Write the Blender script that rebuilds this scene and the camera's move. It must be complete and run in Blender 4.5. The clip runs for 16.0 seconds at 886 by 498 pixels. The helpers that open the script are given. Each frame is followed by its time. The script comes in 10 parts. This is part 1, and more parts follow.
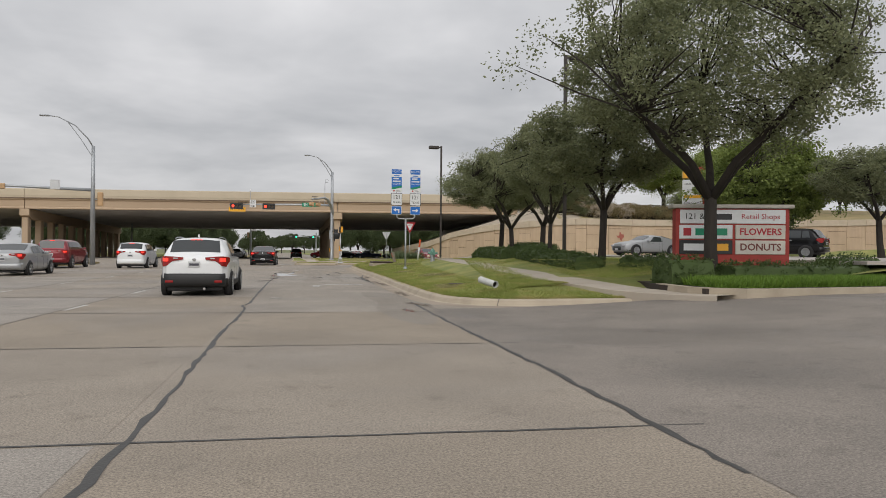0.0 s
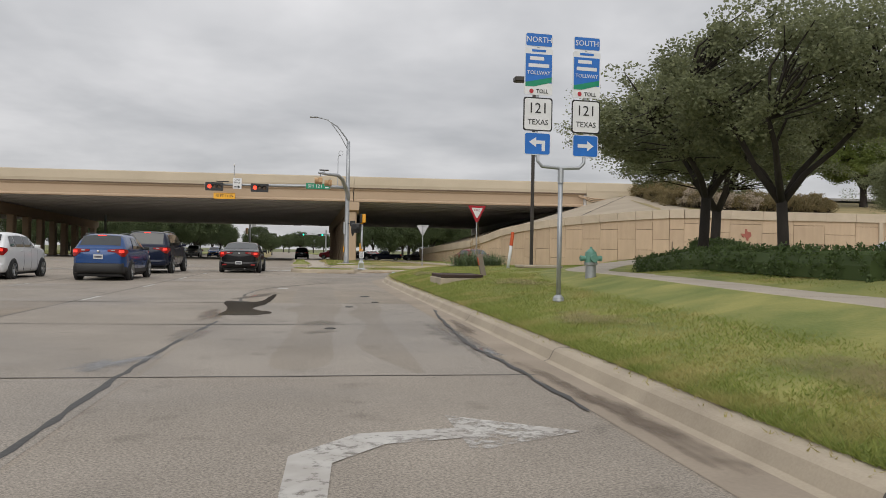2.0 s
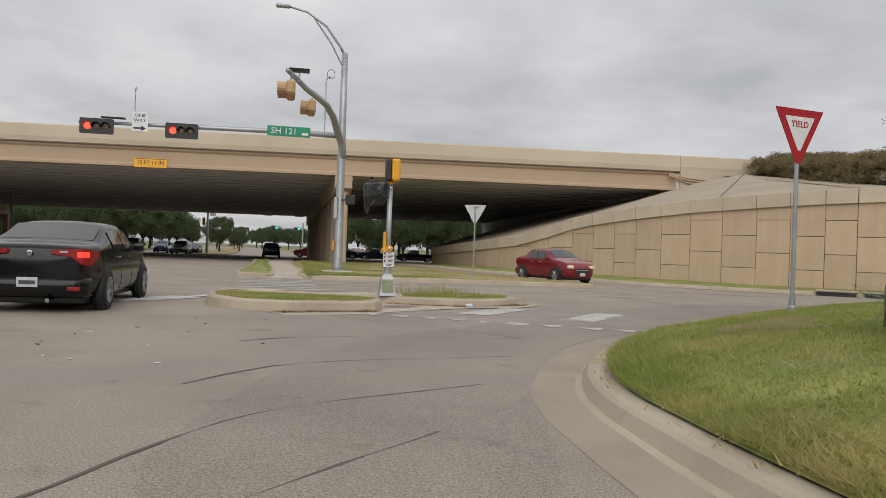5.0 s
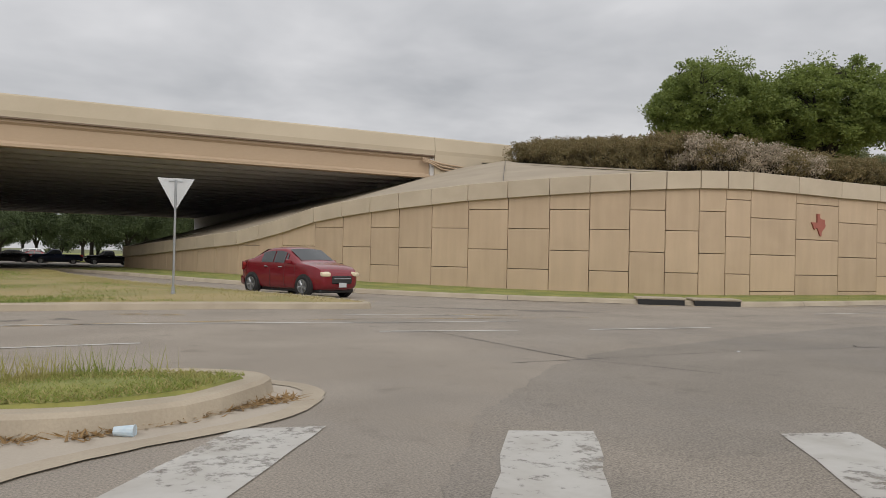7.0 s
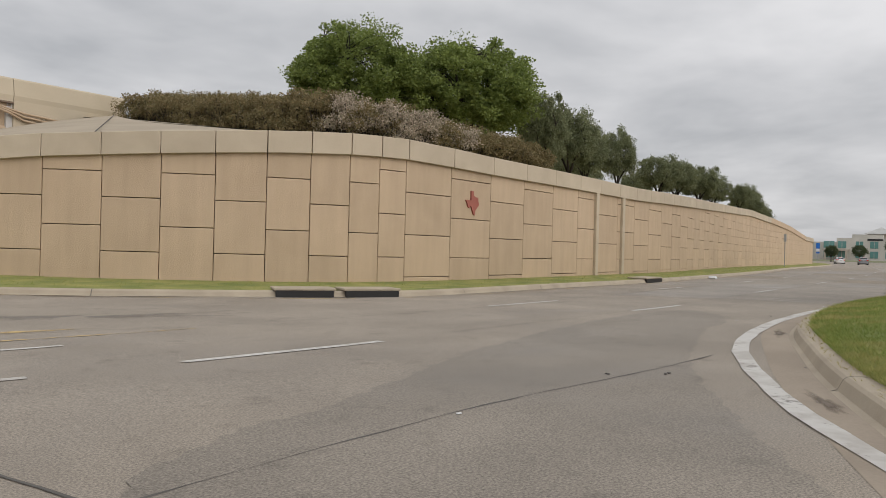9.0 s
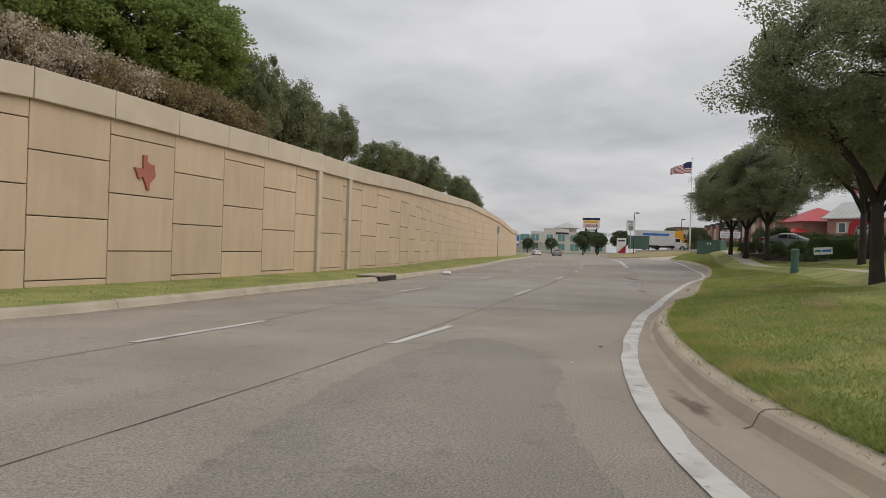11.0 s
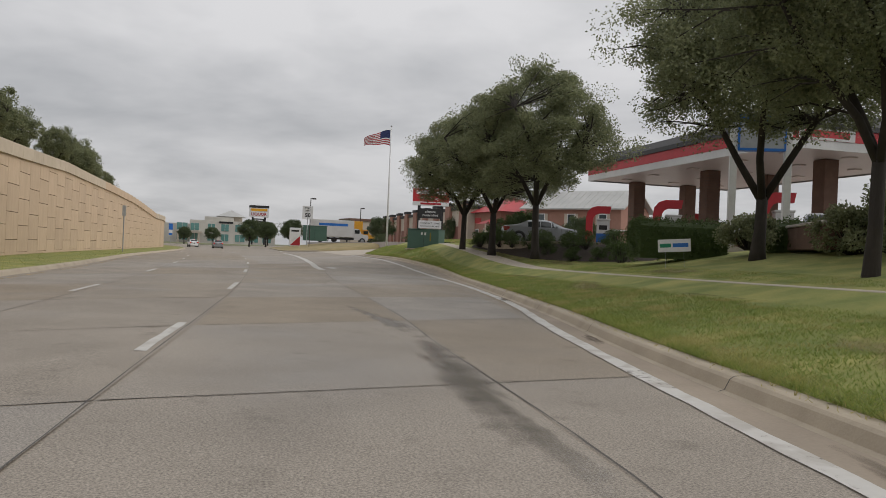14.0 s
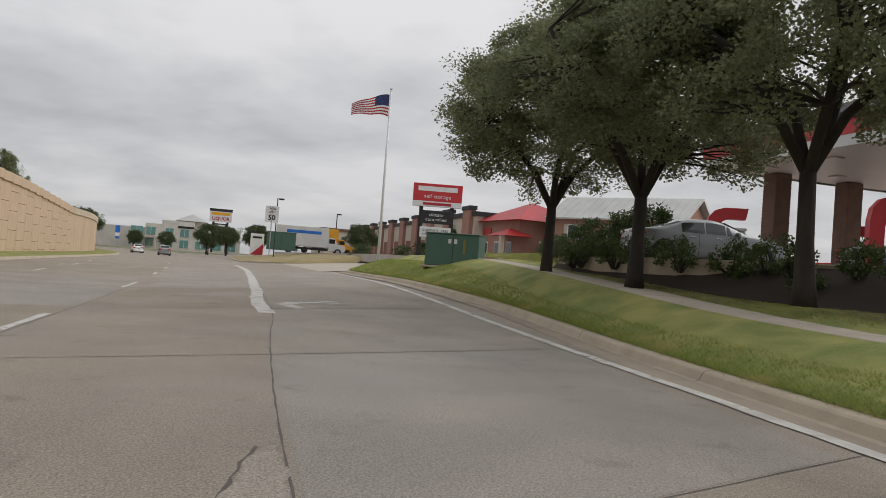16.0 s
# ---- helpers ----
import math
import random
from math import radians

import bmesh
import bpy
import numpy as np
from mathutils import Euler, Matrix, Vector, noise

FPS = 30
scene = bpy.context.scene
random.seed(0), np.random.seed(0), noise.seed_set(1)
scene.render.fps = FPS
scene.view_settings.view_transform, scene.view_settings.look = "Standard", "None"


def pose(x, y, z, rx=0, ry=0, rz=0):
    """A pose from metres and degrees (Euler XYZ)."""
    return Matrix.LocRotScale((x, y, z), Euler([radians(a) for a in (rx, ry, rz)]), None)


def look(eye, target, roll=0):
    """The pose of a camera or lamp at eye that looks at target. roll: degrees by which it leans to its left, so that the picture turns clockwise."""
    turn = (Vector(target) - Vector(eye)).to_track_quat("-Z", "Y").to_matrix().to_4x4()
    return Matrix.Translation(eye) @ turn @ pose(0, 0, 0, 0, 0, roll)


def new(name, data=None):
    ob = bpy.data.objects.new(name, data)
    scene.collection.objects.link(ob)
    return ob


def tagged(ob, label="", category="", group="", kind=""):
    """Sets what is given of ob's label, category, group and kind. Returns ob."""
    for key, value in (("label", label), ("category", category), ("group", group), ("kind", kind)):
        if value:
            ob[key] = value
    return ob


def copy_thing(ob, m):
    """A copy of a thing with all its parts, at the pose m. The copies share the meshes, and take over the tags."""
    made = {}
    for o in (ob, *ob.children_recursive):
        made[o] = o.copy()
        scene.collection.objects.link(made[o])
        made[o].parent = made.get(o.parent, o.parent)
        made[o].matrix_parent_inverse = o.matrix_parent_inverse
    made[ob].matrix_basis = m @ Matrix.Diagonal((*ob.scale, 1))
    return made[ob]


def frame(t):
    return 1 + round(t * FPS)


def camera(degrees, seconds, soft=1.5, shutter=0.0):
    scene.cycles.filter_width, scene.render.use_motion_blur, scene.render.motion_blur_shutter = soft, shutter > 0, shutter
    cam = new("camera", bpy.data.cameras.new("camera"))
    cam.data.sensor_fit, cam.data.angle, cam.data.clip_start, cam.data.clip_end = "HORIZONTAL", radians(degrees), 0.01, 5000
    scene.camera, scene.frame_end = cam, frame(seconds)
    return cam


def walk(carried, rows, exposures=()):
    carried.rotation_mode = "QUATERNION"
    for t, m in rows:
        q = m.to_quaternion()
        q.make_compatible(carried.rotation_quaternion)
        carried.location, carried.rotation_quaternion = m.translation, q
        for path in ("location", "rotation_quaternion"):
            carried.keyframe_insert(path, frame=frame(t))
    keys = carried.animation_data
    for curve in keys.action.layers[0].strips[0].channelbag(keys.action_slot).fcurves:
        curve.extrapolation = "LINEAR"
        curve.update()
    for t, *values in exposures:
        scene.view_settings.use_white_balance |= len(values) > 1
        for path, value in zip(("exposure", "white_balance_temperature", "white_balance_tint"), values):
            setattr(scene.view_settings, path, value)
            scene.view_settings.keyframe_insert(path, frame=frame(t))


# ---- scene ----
cam = camera(60.30, 16.0, soft=0.8)
# seconds, eye in metres, then yaw, pitch and roll in degrees
PATH = [
    (0.0, -0.000, -0.000, 1.265, -10.12, 0.13, -0.46),
    (0.5, 0.122, 5.977, 1.251, -10.05, 0.15, -0.77),
    (1.0, 0.273, 11.957, 1.240, -9.81, 0.18, -1.14),
    (1.5, 0.357, 17.645, 1.227, -9.48, 0.14, -1.16),
    (2.0, 0.368, 22.810, 1.234, -9.38, 0.19, -1.06),
    (2.5, 0.372, 27.691, 1.246, -9.53, 0.29, -1.34),
    (3.0, 0.466, 32.569, 1.246, -9.52, 0.04, -1.56),
    (3.5, 0.497, 37.142, 1.226, -9.74, 0.02, -1.79),
    (3.7, 0.513, 38.889, 1.217, -9.78, 0.04, -1.89),
    (5.8, 1.271, 52.820, 1.232, -15.01, 0.29, -2.05),
    (6.0, 1.531, 53.960, 1.238, -17.08, 0.40, -1.89),
    (6.5, 2.398, 56.692, 1.256, -23.95, 0.78, -1.65),
    (7.0, 3.566, 58.808, 1.280, -31.97, 0.61, -1.31),
    (7.5, 4.714, 60.332, 1.276, -39.57, 0.22, -1.32),
    (8.0, 5.904, 61.443, 1.261, -46.15, -0.12, -1.46),
    (8.5, 6.976, 62.320, 1.247, -52.35, -0.17, -1.46),
    (9.0, 8.143, 63.052, 1.248, -58.41, -0.11, -1.52),
    (9.5, 9.421, 63.691, 1.257, -64.05, 0.06, -1.44),
    (10.0, 10.958, 64.332, 1.257, -69.73, -0.08, -1.47),
    (10.2, 11.629, 64.611, 1.257, -71.99, -0.11, -1.53),
    (12.3, 23.302, 66.975, 1.292, -90.68, -0.06, -2.47),
    (12.5, 25.093, 66.990, 1.289, -92.73, 0.02, -2.48),
    (13.0, 29.720, 66.813, 1.279, -97.70, 0.24, -2.25),
    (13.5, 34.618, 66.362, 1.264, -101.67, 0.11, -2.23),
    (14.0, 39.716, 65.775, 1.233, -104.20, 0.15, -2.42),
    (14.5, 44.852, 65.140, 1.199, -105.44, 0.40, -2.49),
    (15.0, 50.432, 64.493, 1.213, -106.03, 0.75, -2.97),
    (15.5, 56.190, 63.843, 1.233, -106.27, 1.15, -3.80),
    (16.0, 61.943, 63.260, 1.239, -106.35, 1.44, -4.32),
]
walk(cam, [(t, pose(x, y, z, 90 + pitch, roll, yaw)) for t, x, y, z, yaw, pitch, roll in PATH],
     exposures=[(0.0, 0.05, 6560, 10), (6.0, 0.05, 6560, 10), (10.0, 0.08, 6560, 10), (12.5, -0.15, 6560, 10), (13.5, -0.12, 6560, 10), (14.5, -0.02, 6560, 10), (16.0, 0.02, 6560, 10)])

# ---- sky and light: an even overcast ----
world = bpy.data.worlds.new("overcast")
scene.world = world
world.use_nodes = True
wn, wl = world.node_tree.nodes, world.node_tree.links
wn.clear()


def wnode(kind, **values):
    n = wn.new(kind)
    for k, v in values.items():
        n.inputs[k].default_value = v
    return n


w_out, w_bg = wn.new("ShaderNodeOutputWorld"), wn.new("ShaderNodeBackground")
w_co, w_sep = wn.new("ShaderNodeTexCoord"), wn.new("ShaderNodeSeparateXYZ")
wl.new(w_co.outputs["Generated"], w_sep.inputs[0])
# cloud layer: the view direction laid on a high ceiling
w_up = wn.new("ShaderNodeMath"); w_up.operation = "MAXIMUM"; w_up.inputs[1].default_value = 0.0
wl.new(w_sep.outputs["Z"], w_up.inputs[0])
w_add = wn.new("ShaderNodeMath"); w_add.operation = "ADD"; w_add.inputs[1].default_value = 0.16
wl.new(w_up.outputs[0], w_add.inputs[0])
w_div = wn.new("ShaderNodeVectorMath"); w_div.operation = "DIVIDE"
w_cmb = wn.new("ShaderNodeCombineXYZ")
for k in range(3):
    wl.new(w_add.outputs[0], w_cmb.inputs[k])
wl.new(w_co.outputs["Generated"], w_div.inputs[0])
wl.new(w_cmb.outputs[0], w_div.inputs[1])
w_flat = wn.new("ShaderNodeVectorMath"); w_flat.operation = "MULTIPLY"; w_flat.inputs[1].default_value = (1.0, 1.0, 0.25)
wl.new(w_div.outputs[0], w_flat.inputs[0])
w_n1 = wnode("ShaderNodeTexNoise", Scale=0.75, Detail=5.0, Roughness=0.52, Distortion=0.35)
w_n2 = wnode("ShaderNodeTexNoise", Scale=2.4, Detail=4.0, Roughness=0.5, Distortion=0.2)
wl.new(w_flat.outputs[0], w_n1.inputs["Vector"])
wl.new(w_flat.outputs[0], w_n2.inputs["Vector"])
w_mix = wn.new("ShaderNodeMix"); w_mix.data_type = "FLOAT"; w_mix.inputs["Factor"].default_value = 0.3
wl.new(w_n1.outputs["Fac"], w_mix.inputs["A"])
wl.new(w_n2.outputs["Fac"], w_mix.inputs["B"])
w_ramp = wn.new("ShaderNodeValToRGB")
w_ramp.color_ramp.elements[0].position, w_ramp.color_ramp.elements[0].color = 0.34, (0.40, 0.41, 0.43, 1)
w_ramp.color_ramp.elements[1].position, w_ramp.color_ramp.elements[1].color = 0.62, (0.66, 0.66, 0.675, 1)
wl.new(w_mix.outputs["Result"], w_ramp.inputs[0])
# an overcast sky is brighter overhead
w_lift = wn.new("ShaderNodeMath"); w_lift.operation = "MULTIPLY_ADD"
w_lift.inputs[1].default_value, w_lift.inputs[2].default_value = 0.75, 0.88
wl.new(w_up.outputs[0], w_lift.inputs[0])
w_sky = wn.new("ShaderNodeTexSky")
w_sky.sky_type, w_sky.sun_disc, w_sky.sun_elevation, w_sky.sun_rotation = "NISHITA", False, radians(50), radians(200)
w_skymul = wn.new("ShaderNodeVectorMath"); w_skymul.operation = "SCALE"; w_skymul.inputs["Scale"].default_value = 0.004
wl.new(w_sky.outputs[0], w_skymul.inputs[0])
w_cl = wn.new("ShaderNodeVectorMath"); w_cl.operation = "SCALE"
wl.new(w_ramp.outputs[0], w_cl.inputs[0])
wl.new(w_lift.outputs[0], w_cl.inputs["Scale"])
w_sum = wn.new("ShaderNodeVectorMath"); w_sum.operation = "ADD"
wl.new(w_cl.outputs[0], w_sum.inputs[0])
wl.new(w_skymul.outputs[0], w_sum.inputs[1])
wl.new(w_sum.outputs[0], w_bg.inputs["Color"])
w_bg.inputs["Strength"].default_value = 1.0
wl.new(w_bg.outputs[0], w_out.inputs[0])

sun = new("sun", bpy.data.lights.new("sun", "SUN"))
sun.data.energy, sun.data.angle, sun.data.color = 1.5, radians(60), (1.0, 0.96, 0.90)
sun.matrix_world = look((0, 0, 40), (10, 56, 0))

# ---- materials ----
MATS = {}


def material(name, color, rough=0.7, metal=0.0, dark=None, scale=3.0, fine=40.0, bump=0.15, amount=0.5, spec=0.5, stretch=None, island=0.0, emit=None, spread=(0.35, 0.7), per=0.0):
    """Principled with two scales of noise between dark and color; island: brightness change from piece to piece."""
    if name in MATS:
        return MATS[name]
    m = bpy.data.materials.new(name)
    m.use_nodes = True
    n, l = m.node_tree.nodes, m.node_tree.links
    b = n["Principled BSDF"]
    b.inputs["Roughness"].default_value, b.inputs["Metallic"].default_value = rough, metal
    b.inputs["Specular IOR Level"].default_value = spec
    dark = dark or tuple(c * 0.72 for c in color)
    co = n.new("ShaderNodeTexCoord")
    src = co.outputs["Object"]
    if stretch:
        mp = n.new("ShaderNodeMapping")
        mp.inputs["Scale"].default_value = stretch
        l.new(src, mp.inputs[0])
        src = mp.outputs[0]
    n1, n2 = n.new("ShaderNodeTexNoise"), n.new("ShaderNodeTexNoise")
    n1.inputs["Scale"].default_value, n1.inputs["Detail"].default_value, n1.inputs["Distortion"].default_value = scale, 5.0, 0.4
    n2.inputs["Scale"].default_value, n2.inputs["Detail"].default_value = fine, 3.0
    l.new(src, n1.inputs["Vector"])
    l.new(src, n2.inputs["Vector"])
    ramp = n.new("ShaderNodeMapRange")
    ramp.inputs["From Min"].default_value, ramp.inputs["From Max"].default_value = spread
    l.new(n1.outputs["Fac"], ramp.inputs["Value"])
    mx = n.new("ShaderNodeMix"); mx.data_type = "FLOAT"; mx.inputs["Factor"].default_value = 1 - amount
    l.new(ramp.outputs[0], mx.inputs["A"])
    l.new(n2.outputs["Fac"], mx.inputs["B"])
    cm = n.new("ShaderNodeMix"); cm.data_type = "RGBA"
    cm.inputs["A"].default_value, cm.inputs["B"].default_value = (*dark, 1), (*color, 1)
    l.new(mx.outputs["Result"], cm.inputs["Factor"])
    out = cm.outputs["Result"]
    if island or per:
        hs = n.new("ShaderNodeHueSaturation")
        mr = n.new("ShaderNodeMapRange")
        k = island or per
        mr.inputs["To Min"].default_value, mr.inputs["To Max"].default_value = 1 - k, 1 + k
        if island:
            l.new(n.new("ShaderNodeNewGeometry").outputs["Random Per Island"], mr.inputs["Value"])
        else:
            l.new(n.new("ShaderNodeObjectInfo").outputs["Random"], mr.inputs["Value"])
        l.new(mr.outputs[0], hs.inputs["Value"])
        l.new(out, hs.inputs["Color"])
        out = hs.outputs[0]
    l.new(out, b.inputs["Base Color"])
    if bump:
        bp = n.new("ShaderNodeBump")
        bp.inputs["Strength"].default_value, bp.inputs["Distance"].default_value = bump, 0.01
        l.new(n2.outputs["Fac"], bp.inputs["Height"])
        l.new(bp.outputs[0], b.inputs["Normal"])
    if emit:
        b.inputs["Emission Color"].default_value = (*emit[:3], 1)
        b.inputs["Emission Strength"].default_value = emit[3]
    MATS[name] = m
    return m


def leafy(name, color, dark, back=0.35, straw=None):
    """Leaves: two greens by piece, some light passing through; straw gives sun-dried patches."""
    if name in MATS:
        return MATS[name]
    m = bpy.data.materials.new(name)
    m.use_nodes = True
    n, l = m.node_tree.nodes, m.node_tree.links
    b = n["Principled BSDF"]
    b.inputs["Roughness"].default_value = 0.55
    b.inputs["Specular IOR Level"].default_value = 0.3
    geo, co, ns = n.new("ShaderNodeNewGeometry"), n.new("ShaderNodeTexCoord"), n.new("ShaderNodeTexNoise")
    ns.inputs["Scale"].default_value = 0.6
    l.new(co.outputs["Object"], ns.inputs["Vector"])
    ad = n.new("ShaderNodeMix"); ad.data_type = "FLOAT"; ad.inputs["Factor"].default_value = 0.45
    l.new(geo.outputs["Random Per Island"], ad.inputs["A"])
    l.new(ns.outputs["Fac"], ad.inputs["B"])
    cm = n.new("ShaderNodeMix"); cm.data_type = "RGBA"
    cm.inputs["A"].default_value, cm.inputs["B"].default_value = (*dark, 1), (*color, 1)
    l.new(ad.outputs["Result"], cm.inputs["Factor"])
    if straw:
        n2, rp, dm = n.new("ShaderNodeTexNoise"), n.new("ShaderNodeMapRange"), n.new("ShaderNodeMix")
        n2.inputs["Scale"].default_value, n2.inputs["Detail"].default_value = 1.1, 5.0
        l.new(co.outputs["Object"], n2.inputs["Vector"])
        l.new(n2.outputs["Fac"], rp.inputs["Value"])
        rp.inputs["From Min"].default_value, rp.inputs["From Max"].default_value, rp.inputs["To Max"].default_value = 0.5, 0.66, 0.85
        dm.data_type = "RGBA"
        l.new(rp.outputs["Result"], dm.inputs["Factor"])
        l.new(cm.outputs["Result"], dm.inputs["A"])
        dm.inputs["B"].default_value = (*straw, 1)
        cm = dm
    l.new(cm.outputs["Result"], b.inputs["Base Color"])
    tr, ms = n.new("ShaderNodeBsdfTranslucent"), n.new("ShaderNodeMixShader")
    l.new(cm.outputs["Result"], tr.inputs["Color"])
    ms.inputs[0].default_value = back
    l.new(b.outputs[0], ms.inputs[1])
    l.new(tr.outputs[0], ms.inputs[2])
    l.new(ms.outputs[0], n["Material Output"].inputs[0])
    MATS[name] = m
    return m


def road_material(name, light, dark, wet_scale=0.13, grain=70.0):
    """Worn concrete: aggregate grain, blotches, long tyre-darkened bands and damp patches with a shape of their own."""
    m = material(name, light, 0.85, dark=dark, scale=0.5, fine=grain, bump=0.25, amount=0.6, spread=(0.3, 0.68))
    n, l = m.node_tree.nodes, m.node_tree.links
    b = n["Principled BSDF"]
    old = b.inputs["Base Color"].links[0].from_socket
    co = n.new("ShaderNodeTexCoord")
    ns = n.new("ShaderNodeTexNoise")
    ns.inputs["Scale"].default_value, ns.inputs["Detail"].default_value, ns.inputs["Distortion"].default_value = wet_scale, 6.0, 0.8
    l.new(co.outputs["Object"], ns.inputs["Vector"])
    mr = n.new("ShaderNodeMapRange")
    mr.inputs["From Min"].default_value, mr.inputs["From Max"].default_value, mr.inputs["To Max"].default_value = 0.50, 0.64, 0.30
    l.new(ns.outputs["Fac"], mr.inputs["Value"])
    mul = n.new("ShaderNodeMix"); mul.data_type = "RGBA"; mul.blend_type = "MULTIPLY"
    mul.inputs["B"].default_value = (0.50, 0.50, 0.51, 1)
    l.new(mr.outputs[0], mul.inputs["Factor"])
    l.new(old, mul.inputs["A"])
    # small dark specks and oil drips
    sp = n.new("ShaderNodeTexNoise")
    sp.inputs["Scale"].default_value, sp.inputs["Detail"].default_value = 2.2, 7.0
    l.new(co.outputs["Object"], sp.inputs["Vector"])
    mr2 = n.new("ShaderNodeMapRange")
    mr2.inputs["From Min"].default_value, mr2.inputs["From Max"].default_value, mr2.inputs["To Max"].default_value = 0.60, 0.74, 0.45
    l.new(sp.outputs["Fac"], mr2.inputs["Value"])
    mul2 = n.new("ShaderNodeMix"); mul2.data_type = "RGBA"; mul2.blend_type = "MULTIPLY"
    mul2.inputs["B"].default_value = (0.45, 0.44, 0.43, 1)
    l.new(mr2.outputs[0], mul2.inputs["Factor"])
    l.new(mul.outputs["Result"], mul2.inputs["A"])
    # exposed aggregate
    ag, am = n.new("ShaderNodeTexNoise"), n.new("ShaderNodeMapRange")
    ag.inputs["Scale"].default_value, ag.inputs["Detail"].default_value, ag.inputs["Roughness"].default_value = 60.0, 4.0, 0.75
    l.new(co.outputs["Object"], ag.inputs["Vector"])
    am.inputs["From Min"].default_value, am.inputs["From Max"].default_value, am.inputs["To Min"].default_value, am.inputs["To Max"].default_value = 0.34, 0.66, 0.52, 1.46
    l.new(ag.outputs["Fac"], am.inputs["Value"])
    sc = n.new("ShaderNodeVectorMath"); sc.operation = "SCALE"
    l.new(mul2.outputs["Result"], sc.inputs[0])
    l.new(am.outputs[0], sc.inputs["Scale"])
    l.new(sc.outputs[0], b.inputs["Base Color"])
    rr = n.new("ShaderNodeMapRange")
    rr.inputs["To Min"].default_value, rr.inputs["To Max"].default_value, rr.inputs["From Max"].default_value = 0.85, 0.55, 0.30
    l.new(mr.outputs[0], rr.inputs["Value"])
    l.new(rr.outputs[0], b.inputs["Roughness"])
    return m


CONCRETE_ROAD = road_material("concrete_road", (0.325, 0.28, 0.228), (0.21, 0.181, 0.148))


def varied(m, amount):
    """Lets each piece differ a little in tone."""
    n, l = m.node_tree.nodes, m.node_tree.links
    b = n["Principled BSDF"]
    mr, sc, hs = n.new("ShaderNodeMapRange"), n.new("ShaderNodeVectorMath"), n.new("ShaderNodeHueSaturation")
    mr.inputs["To Min"].default_value, mr.inputs["To Max"].default_value = 1 - amount, 1 + amount
    info = n.new("ShaderNodeObjectInfo")
    l.new(info.outputs["Random"], mr.inputs["Value"])
    sc.operation = "SCALE"
    l.new(b.inputs["Base Color"].links[0].from_socket, sc.inputs[0])
    l.new(mr.outputs[0], sc.inputs["Scale"])
    l.new(sc.outputs[0], hs.inputs["Color"])
    ms = n.new("ShaderNodeMapRange")
    ms.inputs["To Min"].default_value, ms.inputs["To Max"].default_value = 1.25, 0.7
    l.new(info.outputs["Random"], ms.inputs["Value"])
    l.new(ms.outputs[0], hs.inputs["Saturation"])
    l.new(hs.outputs[0], b.inputs["Base Color"])
    return m


SLAB_ROAD = varied(road_material("slab_concrete", (0.315, 0.272, 0.222), (0.205, 0.177, 0.145)), 0.055)
MORTAR = road_material("mortar_concrete", (0.35, 0.31, 0.26), (0.235, 0.205, 0.17))
DAMP_LIGHT = road_material("faintly_damp_concrete", (0.292, 0.254, 0.21), (0.188, 0.164, 0.136))
DAMP_ROAD = road_material("damp_lane_concrete", (0.272, 0.238, 0.198), (0.175, 0.153, 0.127))
DRIVE = road_material("driveway_concrete", (0.255, 0.222, 0.19), (0.14, 0.124, 0.108), 0.3)
LOT = material("lot_concrete", (0.44, 0.40, 0.37), 0.9, scale=0.4, fine=30, bump=0.15)
KERB = material("kerb_concrete", (0.45, 0.385, 0.295), 0.9, dark=(0.28, 0.235, 0.178), scale=1.2, fine=45, bump=0.3, spread=(0.3, 0.62))
WALK = material("walk_concrete", (0.46, 0.405, 0.335), 0.9, dark=(0.34, 0.295, 0.24), scale=0.9, fine=50, bump=0.2)
GUTTER = material("gutter_silt", (0.36, 0.30, 0.235), 0.95, dark=(0.23, 0.19, 0.148), scale=0.8, fine=30, bump=0.2)
TAR = material("tar_seal", (0.05, 0.048, 0.045), 0.6, scale=4, fine=30, bump=0.4)
JOINT = material("joint_dirt", (0.11, 0.10, 0.09), 0.9, scale=3, fine=30, bump=0.2)
PAINT = material("road_paint", (0.60, 0.59, 0.56), 0.75, dark=(0.40, 0.37, 0.335), scale=2.2, fine=9, bump=0.15, amount=0.55, spread=(0.38, 0.52))
YELLOW = material("road_paint_yellow", (0.55, 0.38, 0.14), 0.8, dark=(0.34, 0.28, 0.20), scale=1.5, fine=9, bump=0.1, spread=(0.35, 0.6))


